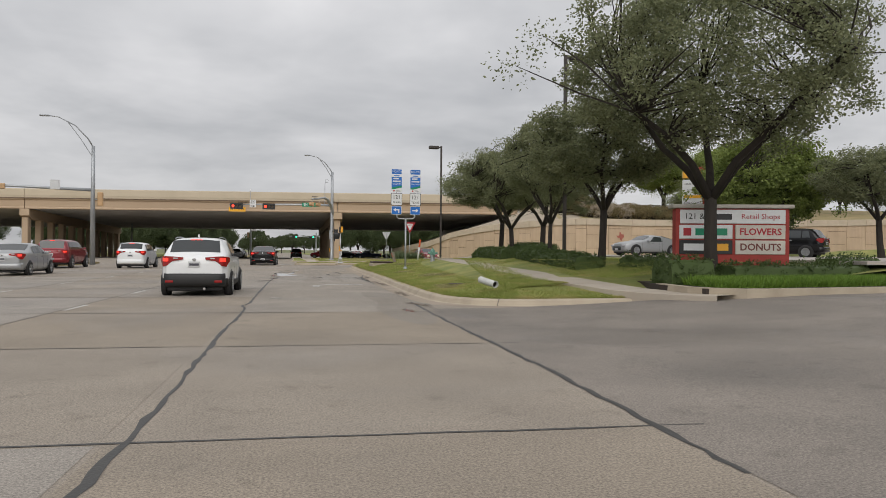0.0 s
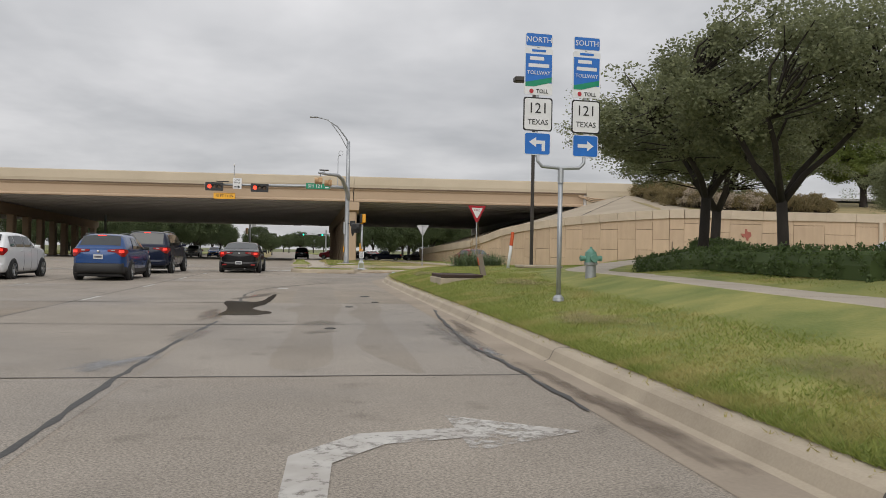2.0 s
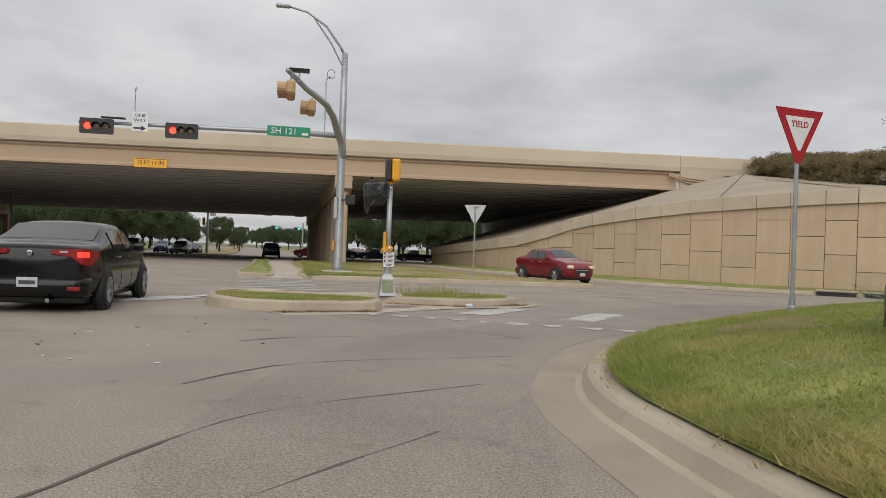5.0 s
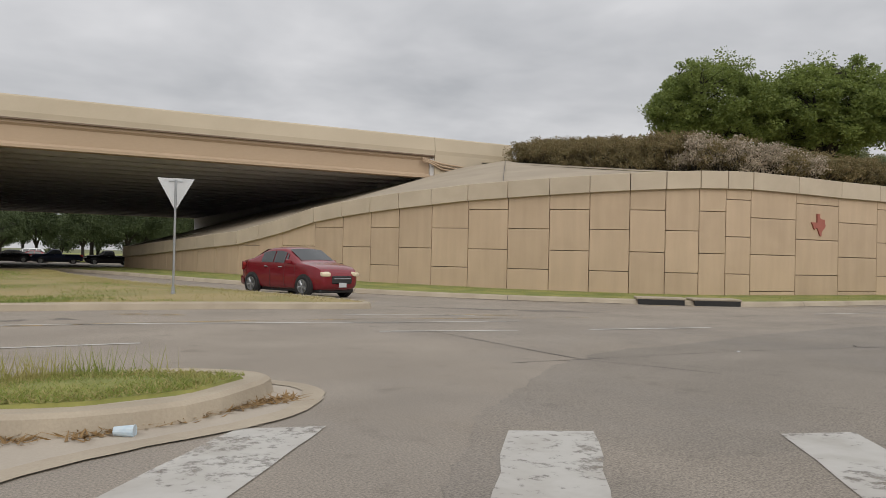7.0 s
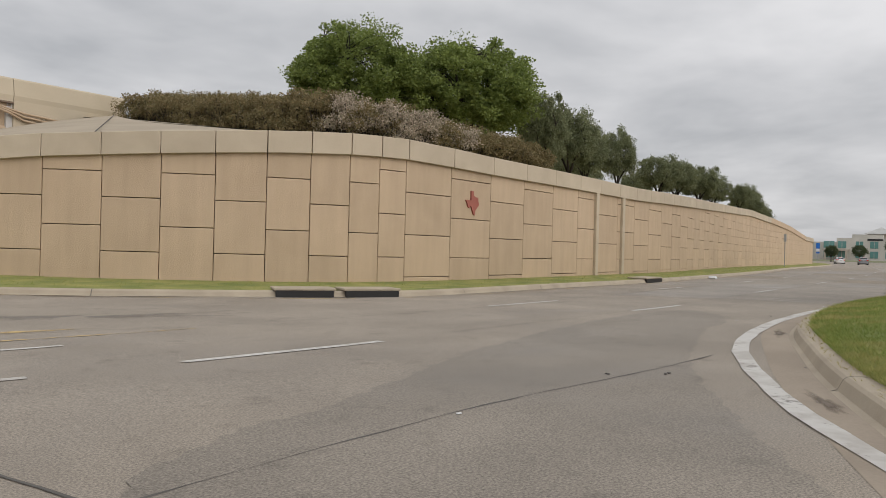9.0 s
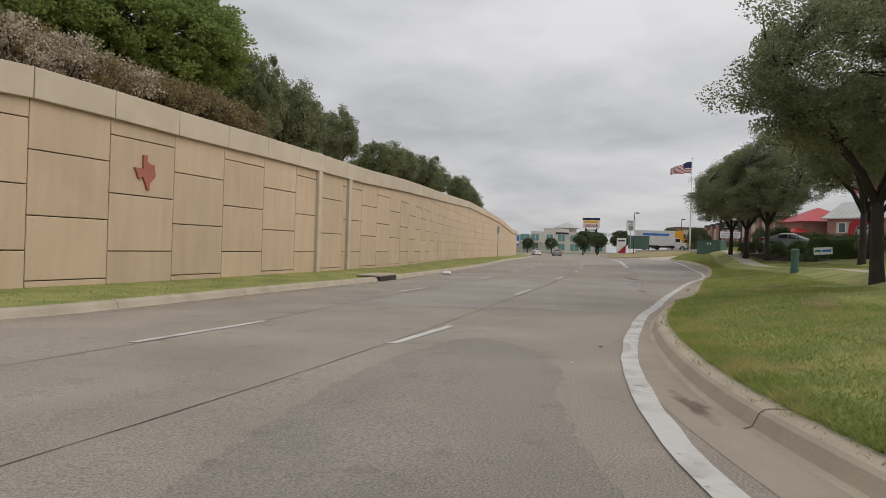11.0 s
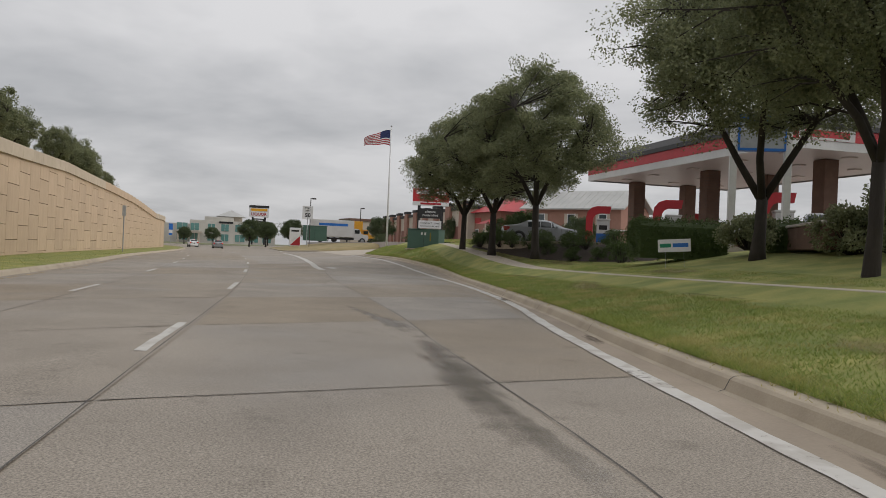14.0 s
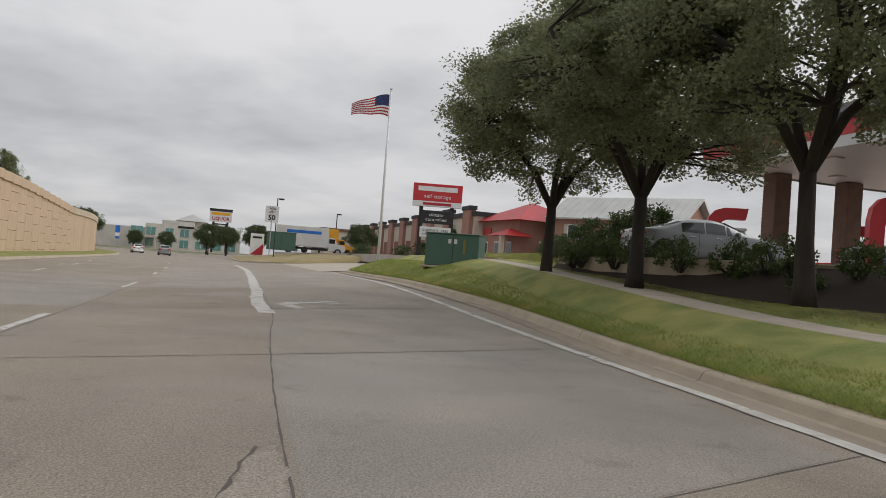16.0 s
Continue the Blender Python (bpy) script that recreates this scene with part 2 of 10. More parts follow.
def faded(m, ragged=1.0, most=1.0):
    """Lets a flat patch thin out towards its rim, along a ragged line."""
    n, l = m.node_tree.nodes, m.node_tree.links
    at, ns, co = n.new("ShaderNodeAttribute"), n.new("ShaderNodeTexNoise"), n.new("ShaderNodeTexCoord")
    at.attribute_name = "fade"
    ns.inputs["Scale"].default_value, ns.inputs["Detail"].default_value = 2.2, 6.0
    l.new(co.outputs["Object"], ns.inputs["Vector"])
    ma = n.new("ShaderNodeMath"); ma.operation = "MULTIPLY_ADD"; ma.inputs[1].default_value = ragged
    l.new(ns.outputs["Fac"], ma.inputs[0])
    l.new(at.outputs["Fac"], ma.inputs[2])
    mr = n.new("ShaderNodeMapRange")
    mr.inputs["From Min"].default_value, mr.inputs["From Max"].default_value, mr.inputs["To Max"].default_value = 0.62, 1.05, most
    l.new(ma.outputs[0], mr.inputs["Value"])
    tr, ms = n.new("ShaderNodeBsdfTransparent"), n.new("ShaderNodeMixShader")
    l.new(mr.outputs[0], ms.inputs[0])
    l.new(tr.outputs[0], ms.inputs[1])
    l.new(n["Principled BSDF"].outputs[0], ms.inputs[2])
    l.new(ms.outputs[0], n["Material Output"].inputs[0])
    return m


WET = faded(material("standing_water", (0.07, 0.062, 0.055), 0.04, dark=(0.07, 0.065, 0.06), scale=1.0, fine=6, bump=0.0, spec=0.8), 0.7)


def worn(m, keep=0.5, scale=9.0):
    """Paint scuffed through to the concrete in ragged flecks."""
    n, l = m.node_tree.nodes, m.node_tree.links
    co, a, b = n.new("ShaderNodeTexCoord"), n.new("ShaderNodeTexNoise"), n.new("ShaderNodeTexNoise")
    a.inputs["Scale"].default_value, a.inputs["Detail"].default_value, a.inputs["Roughness"].default_value = scale, 8.0, 0.7
    b.inputs["Scale"].default_value, b.inputs["Detail"].default_value = 0.9, 3.0
    l.new(co.outputs["Object"], a.inputs["Vector"])
    l.new(co.outputs["Object"], b.inputs["Vector"])
    mx = n.new("ShaderNodeMix"); mx.data_type = "FLOAT"; mx.inputs["Factor"].default_value = 0.45
    l.new(a.outputs["Fac"], mx.inputs["A"])
    l.new(b.outputs["Fac"], mx.inputs["B"])
    mr = n.new("ShaderNodeMapRange")
    mr.inputs["From Min"].default_value, mr.inputs["From Max"].default_value = keep - 0.06, keep + 0.05
    mr.inputs["To Max"].default_value = 0.9
    l.new(mx.outputs["Result"], mr.inputs["Value"])
    tr, ms = n.new("ShaderNodeBsdfTransparent"), n.new("ShaderNodeMixShader")
    l.new(mr.outputs[0], ms.inputs[0])
    l.new(tr.outputs[0], ms.inputs[1])
    l.new(n["Principled BSDF"].outputs[0], ms.inputs[2])
    l.new(ms.outputs[0], n["Material Output"].inputs[0])
    return m


worn(PAINT, 0.385)
worn(YELLOW, 0.5)
PAINT_MID = worn(material("trodden_road_paint", (0.54, 0.53, 0.50), 0.8, dark=(0.40, 0.375, 0.34), scale=2.0, fine=9, bump=0.1, spread=(0.36, 0.55)), 0.43)
PAINT_OLD = worn(material("worn_road_paint", (0.56, 0.55, 0.52), 0.8, dark=(0.38, 0.35, 0.32), scale=2.0, fine=9, bump=0.1, spread=(0.38, 0.55)), 0.475)
SHEEN = faded(material("shallow_water", (0.24, 0.215, 0.19), 0.16, dark=(0.19, 0.17, 0.15), scale=1.0, fine=20, bump=0.0, spec=0.8), 0.8, 0.7)
DAMP = faded(material("damp_concrete", (0.22, 0.195, 0.17), 0.5, dark=(0.165, 0.147, 0.128), scale=0.9, fine=50, bump=0.2), 0.8, 0.6)
PANEL = material("panel_concrete", (0.56, 0.425, 0.30), 0.92, dark=(0.45, 0.335, 0.23), scale=0.7, fine=45, bump=0.8, per=0.06, spread=(0.25, 0.75))


def ribbed(m, scale=26.0, depth=0.12):
    """Fine upright ribs, as cast against a liner, with uneven depth."""
    n, l = m.node_tree.nodes, m.node_tree.links
    co, wv, nz = n.new("ShaderNodeTexCoord"), n.new("ShaderNodeTexWave"), n.new("ShaderNodeTexNoise")
    mp = n.new("ShaderNodeMapping")
    mp.inputs["Rotation"].default_value = (0, 0, 0.6)
    mp.inputs["Scale"].default_value = (1, 1, 0.02)
    l.new(co.outputs["Object"], mp.inputs[0])
    wv.inputs["Scale"].default_value, wv.inputs["Distortion"].default_value, wv.inputs["Detail"].default_value = scale, 1.2, 2.0
    l.new(mp.outputs[0], wv.inputs["Vector"])
    bp = n.new("ShaderNodeBump")
    bp.inputs["Strength"].default_value, bp.inputs["Distance"].default_value = depth, 0.01
    l.new(wv.outputs["Fac"], bp.inputs["Height"])
    b = n["Principled BSDF"]
    if b.inputs["Normal"].links:
        l.new(b.inputs["Normal"].links[0].from_socket, bp.inputs["Normal"])
    l.new(bp.outputs[0], b.inputs["Normal"])
    # water stains running down
    nz.inputs["Scale"].default_value, nz.inputs["Detail"].default_value = 3.0, 5.0
    m2 = n.new("ShaderNodeMapping")
    m2.inputs["Scale"].default_value = (1, 1, 0.12)
    l.new(co.outputs["Object"], m2.inputs[0])
    l.new(m2.outputs[0], nz.inputs["Vector"])
    mr = n.new("ShaderNodeMapRange")
    mr.inputs["From Min"].default_value, mr.inputs["From Max"].default_value, mr.inputs["To Min"].default_value, mr.inputs["To Max"].default_value = 0.35, 0.65, 0.945, 1.03
    l.new(nz.outputs["Fac"], mr.inputs["Value"])
    sc = n.new("ShaderNodeVectorMath"); sc.operation = "SCALE"
    l.new(b.inputs["Base Color"].links[0].from_socket, sc.inputs[0])
    l.new(mr.outputs[0], sc.inputs["Scale"])
    l.new(sc.outputs[0], b.inputs["Base Color"])
    return m


ribbed(PANEL)
COPING = material("coping_concrete", (0.56, 0.475, 0.365), 0.9, dark=(0.42, 0.345, 0.26), scale=0.9, fine=40, bump=0.2, per=0.05)
# dark brown that puts the shade of the panel gaps into the backing
BACKING_SHADE = material("joint_shadow_concrete", (0.16, 0.12, 0.09), 0.95, scale=2, fine=30)
BRIDGE = material("bridge_paint", (0.46, 0.345, 0.24), 0.85, dark=(0.37, 0.275, 0.188), scale=0.25, fine=14, bump=0.1, stretch=(0.3, 1, 1))
PARAPET = material("parapet_paint", (0.53, 0.455, 0.345), 0.85, dark=(0.41, 0.345, 0.255), scale=0.3, fine=20, bump=0.1)
GIRDER = material("girder_concrete", (0.56, 0.54, 0.53), 0.9, dark=(0.45, 0.435, 0.425), scale=0.3, fine=20, bump=0.1)
SLOPE = material("slope_paving", (0.40, 0.335, 0.25), 0.92, dark=(0.285, 0.24, 0.18), scale=0.4, fine=30, bump=0.2)
GRASS_SOIL = material("turf", (0.33, 0.305, 0.096), 0.95, dark=(0.10, 0.145, 0.03), scale=0.9, fine=22, bump=1.0, amount=0.62, spread=(0.34, 0.66))
DRY_SOIL = material("dry_turf", (0.36, 0.27, 0.14), 0.95, dark=(0.17, 0.155, 0.06), scale=0.6, fine=26, bump=0.5, amount=0.6, spread=(0.3, 0.7))
MULCH = material("mulch", (0.05, 0.035, 0.028), 0.95, dark=(0.035, 0.028, 0.022), scale=3, fine=40, bump=0.8)
FIELD = material("far_ground", (0.16, 0.17, 0.07), 0.95, scale=0.05, fine=2, bump=0.2)
BLADE = leafy("grass_blades", (0.40, 0.41, 0.12), (0.16, 0.235, 0.05), 0.5, (0.47, 0.40, 0.17))
BLADE_GREEN = leafy("green_grass_blades", (0.34, 0.38, 0.11), (0.14, 0.215, 0.047), 0.5, (0.42, 0.36, 0.15))
PATCHY_SOIL = material("patchy_turf", (0.37, 0.275, 0.14), 0.95, dark=(0.17, 0.175, 0.05), scale=0.35, fine=18, bump=0.8, amount=0.5, spread=(0.36, 0.62))
BLADE_DRY = leafy("dry_grass_blades", (0.44, 0.37, 0.17), (0.33, 0.30, 0.11), 0.35)
OAK = leafy("oak_leaves", (0.315, 0.33, 0.18), (0.098, 0.12, 0.064), 0.48)
ELM = leafy("elm_leaves", (0.295, 0.35, 0.095), (0.10, 0.145, 0.042), 0.45)
FARLEAF = leafy("far_leaves", (0.11, 0.14, 0.06), (0.04, 0.06, 0.026), 0.2)
BOX_LEAF = leafy("hedge_leaves", (0.10, 0.145, 0.045), (0.035, 0.058, 0.018), 0.25)
SHRUB_RED = leafy("shrub_leaves", (0.33, 0.235, 0.12), (0.105, 0.11, 0.045), 0.35)
SHRUB_PINK = leafy("shrub_blossom", (0.68, 0.56, 0.47), (0.16, 0.15, 0.07), 0.3)
FRESH = leafy("groundcover_leaves", (0.21, 0.33, 0.055), (0.09, 0.17, 0.025), 0.35)
SAGE = leafy("tuft_blades", (0.20, 0.255, 0.135), (0.09, 0.125, 0.055), 0.3)
STRAW = leafy("straw", (0.36, 0.24, 0.11), (0.20, 0.12, 0.05), 0.2)
BARK = material("bark", (0.05, 0.041, 0.034), 0.95, dark=(0.018, 0.015, 0.012), scale=4, fine=26, bump=0.9, stretch=(1, 1, 0.25))
STEEL = material("galvanised_steel", (0.42, 0.44, 0.46), 0.45, 0.6, scale=2, fine=20, bump=0.05)
DARKPOLE = material("bronze_pole", (0.055, 0.047, 0.042), 0.5, 0.3, scale=2, fine=20, bump=0.05)
ALU = material("sign_aluminium", (0.52, 0.53, 0.54), 0.4, 0.5, scale=2, fine=30, bump=0.05)
BLUE = material("sign_blue", (0.012, 0.155, 0.56), 0.45, scale=1, fine=10, bump=0.0)
SIGN_WHITE = material("sign_white", (0.76, 0.77, 0.78), 0.45, scale=1, fine=10, bump=0.0)
SIGN_RED = material("sign_red", (0.42, 0.018, 0.03), 0.45, scale=1, fine=10, bump=0.0)
SIGN_GREEN = material("sign_green", (0.0, 0.25, 0.13), 0.45, scale=1, fine=10, bump=0.0)
SIGN_YELLOW = material("sign_yellow", (0.85, 0.42, 0.02), 0.45, scale=1, fine=10, bump=0.0)
BLACK = material("black_paint", (0.016, 0.016, 0.017), 0.45, scale=3, fine=20, bump=0.05)
PLASTIC_BLACK = material("black_plastic", (0.022, 0.022, 0.023), 0.6, scale=3, fine=30, bump=0.1)
SIGNAL_TAN = material("signal_tan", (0.52, 0.33, 0.17), 0.6, scale=2, fine=20, bump=0.05)
SIGNAL_YELLOW = material("signal_yellow", (0.78, 0.36, 0.02), 0.5, scale=2, fine=20, bump=0.05)
LENS_OFF = material("dull_lens", (0.10, 0.065, 0.04), 0.35, scale=3, fine=10, bump=0.0)
LENS_RED = material("lit_red_lens", (0.6, 0.03, 0.02), 0.3, bump=0.0, emit=(1.0, 0.06, 0.03, 2.2))
LENS_GREEN = material("lit_green_lens", (0.02, 0.5, 0.3), 0.3, bump=0.0, emit=(0.03, 1.0, 0.55, 1.6))
BAG = material("black_bag", (0.018, 0.019, 0.021), 0.32, scale=6, fine=14, bump=1.0)


# ---- mesh helpers ----
def part(name, bm, mat, parent=None, label="", smooth=False, at=None):
    """Links a bmesh (or a ready mesh) as one mesh object under its parent."""
    if isinstance(bm, bpy.types.Mesh):
        me = bm
    else:
        me = bpy.data.meshes.new(name)
        bm.normal_update()
        bm.to_mesh(me)
        bm.free()
    if mat and not me.materials:
        me.materials.append(mat)
    if smooth and len(me.polygons):
        me.polygons.foreach_set("use_smooth", [True] * len(me.polygons))
    ob = new(name, me)
    if parent:
        ob.parent = parent
    if at is not None:
        ob.matrix_basis = at
    if label:
        ob["label"] = label
    return ob


def thing(name, m, label, category, group="", kind=""):
    ob = new(name)
    ob.matrix_basis = m
    ob.empty_display_size = 0.2
    return tagged(ob, label, category, group, kind)


def mesh_of(name, verts, faces, mat=None, smooth=False):
    me = bpy.data.meshes.new(name)
    me.from_pydata([tuple(v) for v in verts], [], [tuple(f) for f in faces])
    if mat:
        me.materials.append(mat)
    if smooth:
        me.polygons.foreach_set("use_smooth", [True] * len(me.polygons))
    me.update()
    return me


def box(sx, sy, sz, at=(0, 0, 0), bevel=0.0, bm=None, rot=None, seg=1):
    """A box whose base centre is at 'at'."""
    bm = bm or bmesh.new()
    r = bmesh.ops.create_cube(bm, size=1.0)
    vs = r["verts"]
    bmesh.ops.scale(bm, vec=(sx, sy, sz), verts=vs)
    bmesh.ops.translate(bm, vec=(0, 0, sz / 2), verts=vs)
    if bevel:
        es = list({e for v in vs for e in v.link_edges})
        g = bmesh.ops.bevel(bm, geom=es, offset=bevel, segments=seg, affect="EDGES", profile=0.5)
        vs = list({v for f in g["faces"] for v in f.verts} | {v for v in vs if v.is_valid})
    if rot:
        bmesh.ops.rotate(bm, cent=(0, 0, 0), matrix=rot.to_3x3(), verts=vs)
    bmesh.ops.translate(bm, vec=at, verts=vs)
    return bm


def tube(points, radii, sides=8, bm=None, cap=True):
    """A round bar along points."""
    bm = bm or bmesh.new()
    pts = [Vector(p) for p in points]
    if not hasattr(radii, "__len__"):
        radii = [radii] * len(pts)
    rings, side = [], None
    for i, p in enumerate(pts):
        d = (pts[min(i + 1, len(pts) - 1)] - pts[max(i - 1, 0)]).normalized()
        if side is None:
            side = d.orthogonal().normalized()
        side = (side - d * side.dot(d)).normalized()
        up = d.cross(side)
        rings.append([bm.verts.new(p + radii[i] * (math.cos(2 * math.pi * k / sides) * side + math.sin(2 * math.pi * k / sides) * up)) for k in range(sides)])
    for a, b in zip(rings, rings[1:]):
        for k in range(sides):
            bm.faces.new((a[k], a[(k + 1) % sides], b[(k + 1) % sides], b[k]))
    if cap:
        bm.faces.new(rings[0][::-1])
        bm.faces.new(rings[-1])
    return bm


def lathe(profile, sides=16, bm=None, m=None):
    """Turns (radius, height) pairs about z."""
    bm = bm or bmesh.new()
    rings = []
    for r, z in profile:
        ring = [Vector((r * math.cos(2 * math.pi * k / sides), r * math.sin(2 * math.pi * k / sides), z)) for k in range(sides)]
        rings.append([bm.verts.new(m @ v if m else v) for v in ring])
    for a, b in zip(rings, rings[1:]):
        for k in range(sides):
            bm.faces.new((a[k], a[(k + 1) % sides], b[(k + 1) % sides], b[k]))
    bm.faces.new(rings[0][::-1])
    bm.faces.new(rings[-1])
    return bm


def prism(outline, depth, bm=None, m=None, bevel=0.0):
    """A flat outline in x, z given thickness along +y (its face looks to -y)."""
    bm = bm or bmesh.new()
    a = [Vector((x, 0, z)) for x, z in outline]
    b = [Vector((x, depth, z)) for x, z in outline]
    va = [bm.verts.new(m @ v if m else v) for v in a]
    vb = [bm.verts.new(m @ v if m else v) for v in b]
    n = len(a)
    bm.faces.new(va)
    bm.faces.new(vb[::-1])
    for k in range(n):
        bm.faces.new((va[k], vb[k], vb[(k + 1) % n], va[(k + 1) % n]))
    bmesh.ops.recalc_face_normals(bm, faces=bm.faces)
    return bm


def rounded(w, h, r, n=4):
    """Outline of a rounded rectangle about the origin, in x, z."""
    pts = []
    for cx, cz, a0 in ((w / 2 - r, h / 2 - r, 0), (-w / 2 + r, h / 2 - r, 90), (-w / 2 + r, -h / 2 + r, 180), (w / 2 - r, -h / 2 + r, 270)):
        for k in range(n + 1):
            a = radians(a0 + 90 * k / n)
            pts.append((cx + r * math.cos(a), cz + r * math.sin(a)))
    return pts


def words(text, size, mat, parent, at, name="lettering", depth=0.003, bold=0.0, squeeze=1.0):
    """Lettering as a mesh: centred, upright in x, z, facing -y."""
    cu = bpy.data.curves.new(name, "FONT")
    cu.body, cu.size, cu.align_x, cu.align_y, cu.extrude, cu.offset, cu.resolution_u = text, size, "CENTER", "CENTER", depth, bold, 2
    tmp = bpy.data.objects.new(name, cu)
    scene.collection.objects.link(tmp)
    dg = bpy.context.evaluated_depsgraph_get()
    me = bpy.data.meshes.new_from_object(tmp.evaluated_get(dg))
    bpy.data.objects.remove(tmp)
    me.transform(Matrix.Rotation(radians(90), 4, "X") @ Matrix.Diagonal((squeeze, 1, 1, 1)))
    me.materials.clear()
    return part(name, me, mat, parent, at=Matrix.Translation(at))


def smooth01(u):
    u = min(max(u, 0.0), 1.0)
    return u * u * (3 - 2 * u)


def resample(line, step):
    """Points every 'step' along a smooth curve through the given ones."""
    P = [Vector(p) if len(p) == 3 else Vector((p[0], p[1], 0)) for p in line]
    out = []
    for i in range(len(P) - 1):
        p0, p1, p2, p3 = P[max(i - 1, 0)], P[i], P[i + 1], P[min(i + 2, len(P) - 1)]
        n = max(1, round((p2 - p1).length / step))
        for k in range(n):
            t = k / n
            out.append(0.5 * (2 * p1 + (p2 - p0) * t + (2 * p0 - 5 * p1 + 4 * p2 - p3) * t * t + (3 * p1 - p0 - 3 * p2 + p3) * t ** 3))
    out.append(P[-1])
    return out


def normals_of(line):
    """The level unit normals to the right of the way along a line."""
    out = []
    for i in range(len(line)):
        d = line[min(i + 1, len(line) - 1)] - line[max(i - 1, 0)]
        d.z = 0
        d.normalize()
        out.append(Vector((d.y, -d.x, 0)))
    return out


def sweep(line, section, closed=False):
    """Verts and faces of a section (offset to the right, height) swept along a line."""
    N = normals_of(line)
    if closed:
        for i in (0, len(line) - 1):
            d = line[1] - line[-2]
            d.z = 0
            d.normalize()
            N[i] = Vector((d.y, -d.x, 0))
    verts = [p + n * o + Vector((0, 0, h)) for p, n in zip(line, N) for o, h in section]
    k = len(section)
    faces = [(i * k + j, (i + 1) * k + j, (i + 1) * k + j + 1, i * k + j + 1) for i in range(len(line) - 1) for j in range(k - 1)]
    return verts, faces

# ---- the plan: kerb lines and heights ----
# right-hand kerb of the approach road, round the slip lane and along the frontage road
KERB_RIGHT = resample([(8.6, 17.2), (6.0, 16.9), (4.3, 16.9), (3.35, 17.9), (3.05, 20.0), (2.98, 26), (3.0, 36), (2.92, 46), (2.95, 52.3), (3.35, 54.8), (4.6, 57.0), (6.9, 59.2),
                       (10.5, 61.8), (15.1, 63.35), (18.6, 64.15), (22.3, 64.7), (27.5, 64.65), (32.6, 63.9), (36.5, 62.95), (48.2, 61.0), (55, 59.65), (69.6, 57.3), (80, 56.0), (90.5, 55.95), (97, 56.0), (104, 56.0), (109, 55.7), (111.6, 54.4), (113, 51.5), (113.4, 46)], 0.8)
KERB_WALL = resample([(7.5, 113), (9.3, 104), (12.0, 93), (15.6, 84.2), (18.6, 80.6), (21.6, 77.8), (25.3, 75.0), (29, 74.35), (34, 74.0), (42.5, 73.2), (54, 73.0), (75.4, 73.2), (102, 74.5), (130, 74.7), (150, 75.0), (170, 76.0), (200, 80.5), (250, 94)], 1.0)
WALL_LINE = resample([(12.6, 114), (13.5, 105.5), (15.2, 97), (18.0, 90.2), (20.4, 86.2), (22.0, 83.9), (23.6, 81.9), (25.2, 80.1), (26.8, 78.8), (28.6, 77.9), (31.5, 77.35), (36, 76.9), (44, 76.35), (57.5, 76.1), (77, 77.4), (100, 78.4), (130, 78.4), (150, 78.5), (170, 79.3), (200, 83.8), (250, 97)], 0.38)


def road_z(x, y):
    left = -0.018 * min(max(y - 67, 0), 8) * smooth01((x - 8) / 12)
    right = 0.055 * min(max(65 - y, 0), 16) * smooth01((x - 70) / 25)
    dip = -0.0075 * min(max(y - 100, 0), 60) * smooth01((45 - x) / 10)
    return left + right + dip


KR = np.array([(p.x, p.y) for p in KERB_RIGHT])


def kerb_distance(x, y):
    """How far a place lies from the right-hand kerb."""
    a, b = KR[:-1], KR[1:]
    d = b - a
    t = np.clip(((np.array((x, y)) - a) * d).sum(1) / np.maximum((d * d).sum(1), 1e-9), 0, 1)
    q = a + t[:, None] * d
    return float(np.sqrt(((q - (x, y)) ** 2).sum(1)).min())


def verge_rise(d, x, y):
    """Rise of the bank d metres behind the kerb: a long slope, but a rounded mound on the corner itself."""
    s01 = lambda u: np.clip(u, 0, 1) ** 2 * (3 - 2 * np.clip(u, 0, 1))
    slope = np.interp(d, (0, 1.0, 2.5, 4, 7, 9, 12), (0.0, 0.16, 0.37, 0.52, 0.95, 1.35, 1.75))
    mound = np.interp(d, (0, 0.66, 1.2, 1.8, 3, 4.3, 6.2, 8, 10, 12), (0.0, 0.21, 0.33, 0.41, 0.49, 0.52, 0.54, 0.62, 0.8, 1.0))
    w = s01((y - 38) / 6) * (1 - s01((x - 11) / 6))
    rise = (slope * (1 - w) + mound * w) * (0.62 + 0.38 * s01((y - 19) / 12))
    return np.minimum(rise, 0.85 + s01((x - 28) / 25))


def verge_z(x, y):
    """The ground behind the right-hand kerb: a bank that rises to the forecourts."""
    d = kerb_distance(x, y)
    z = 0.15 + float(verge_rise(d, x, y)) + road_z(x, y) * 1.0 + 0.35 * smooth01((x - 68) / 15) * smooth01(d / 2.0)
    return min(z, 1.84) if x > 60 else z


# ---- ground ----
R = 2600
tagged(part("ground", mesh_of("ground", [(-R, -R, -0.6), (R, -R, -0.6), (R, R, -0.6), (-R, R, -0.6)], [(0, 1, 2, 3)]), FIELD), "dry grassy ground reaching to the horizon", "ground", kind="structure")

xs = [-90 + 2.0 * i for i in range(221)]
ys = [-40 + 2.0 * i for i in range(161)]
rv = [(x, y, road_z(x, y)) for y in ys for x in xs]
nx = len(xs)
rf = [(j * nx + i, j * nx + i + 1, (j + 1) * nx + i + 1, (j + 1) * nx + i) for j in range(len(ys) - 1) for i in range(nx - 1)]
ROAD = tagged(part("road", mesh_of("road", rv, rf, None, True), CONCRETE_ROAD), "worn grey-brown concrete road with tar-sealed joints", "road", kind="structure")


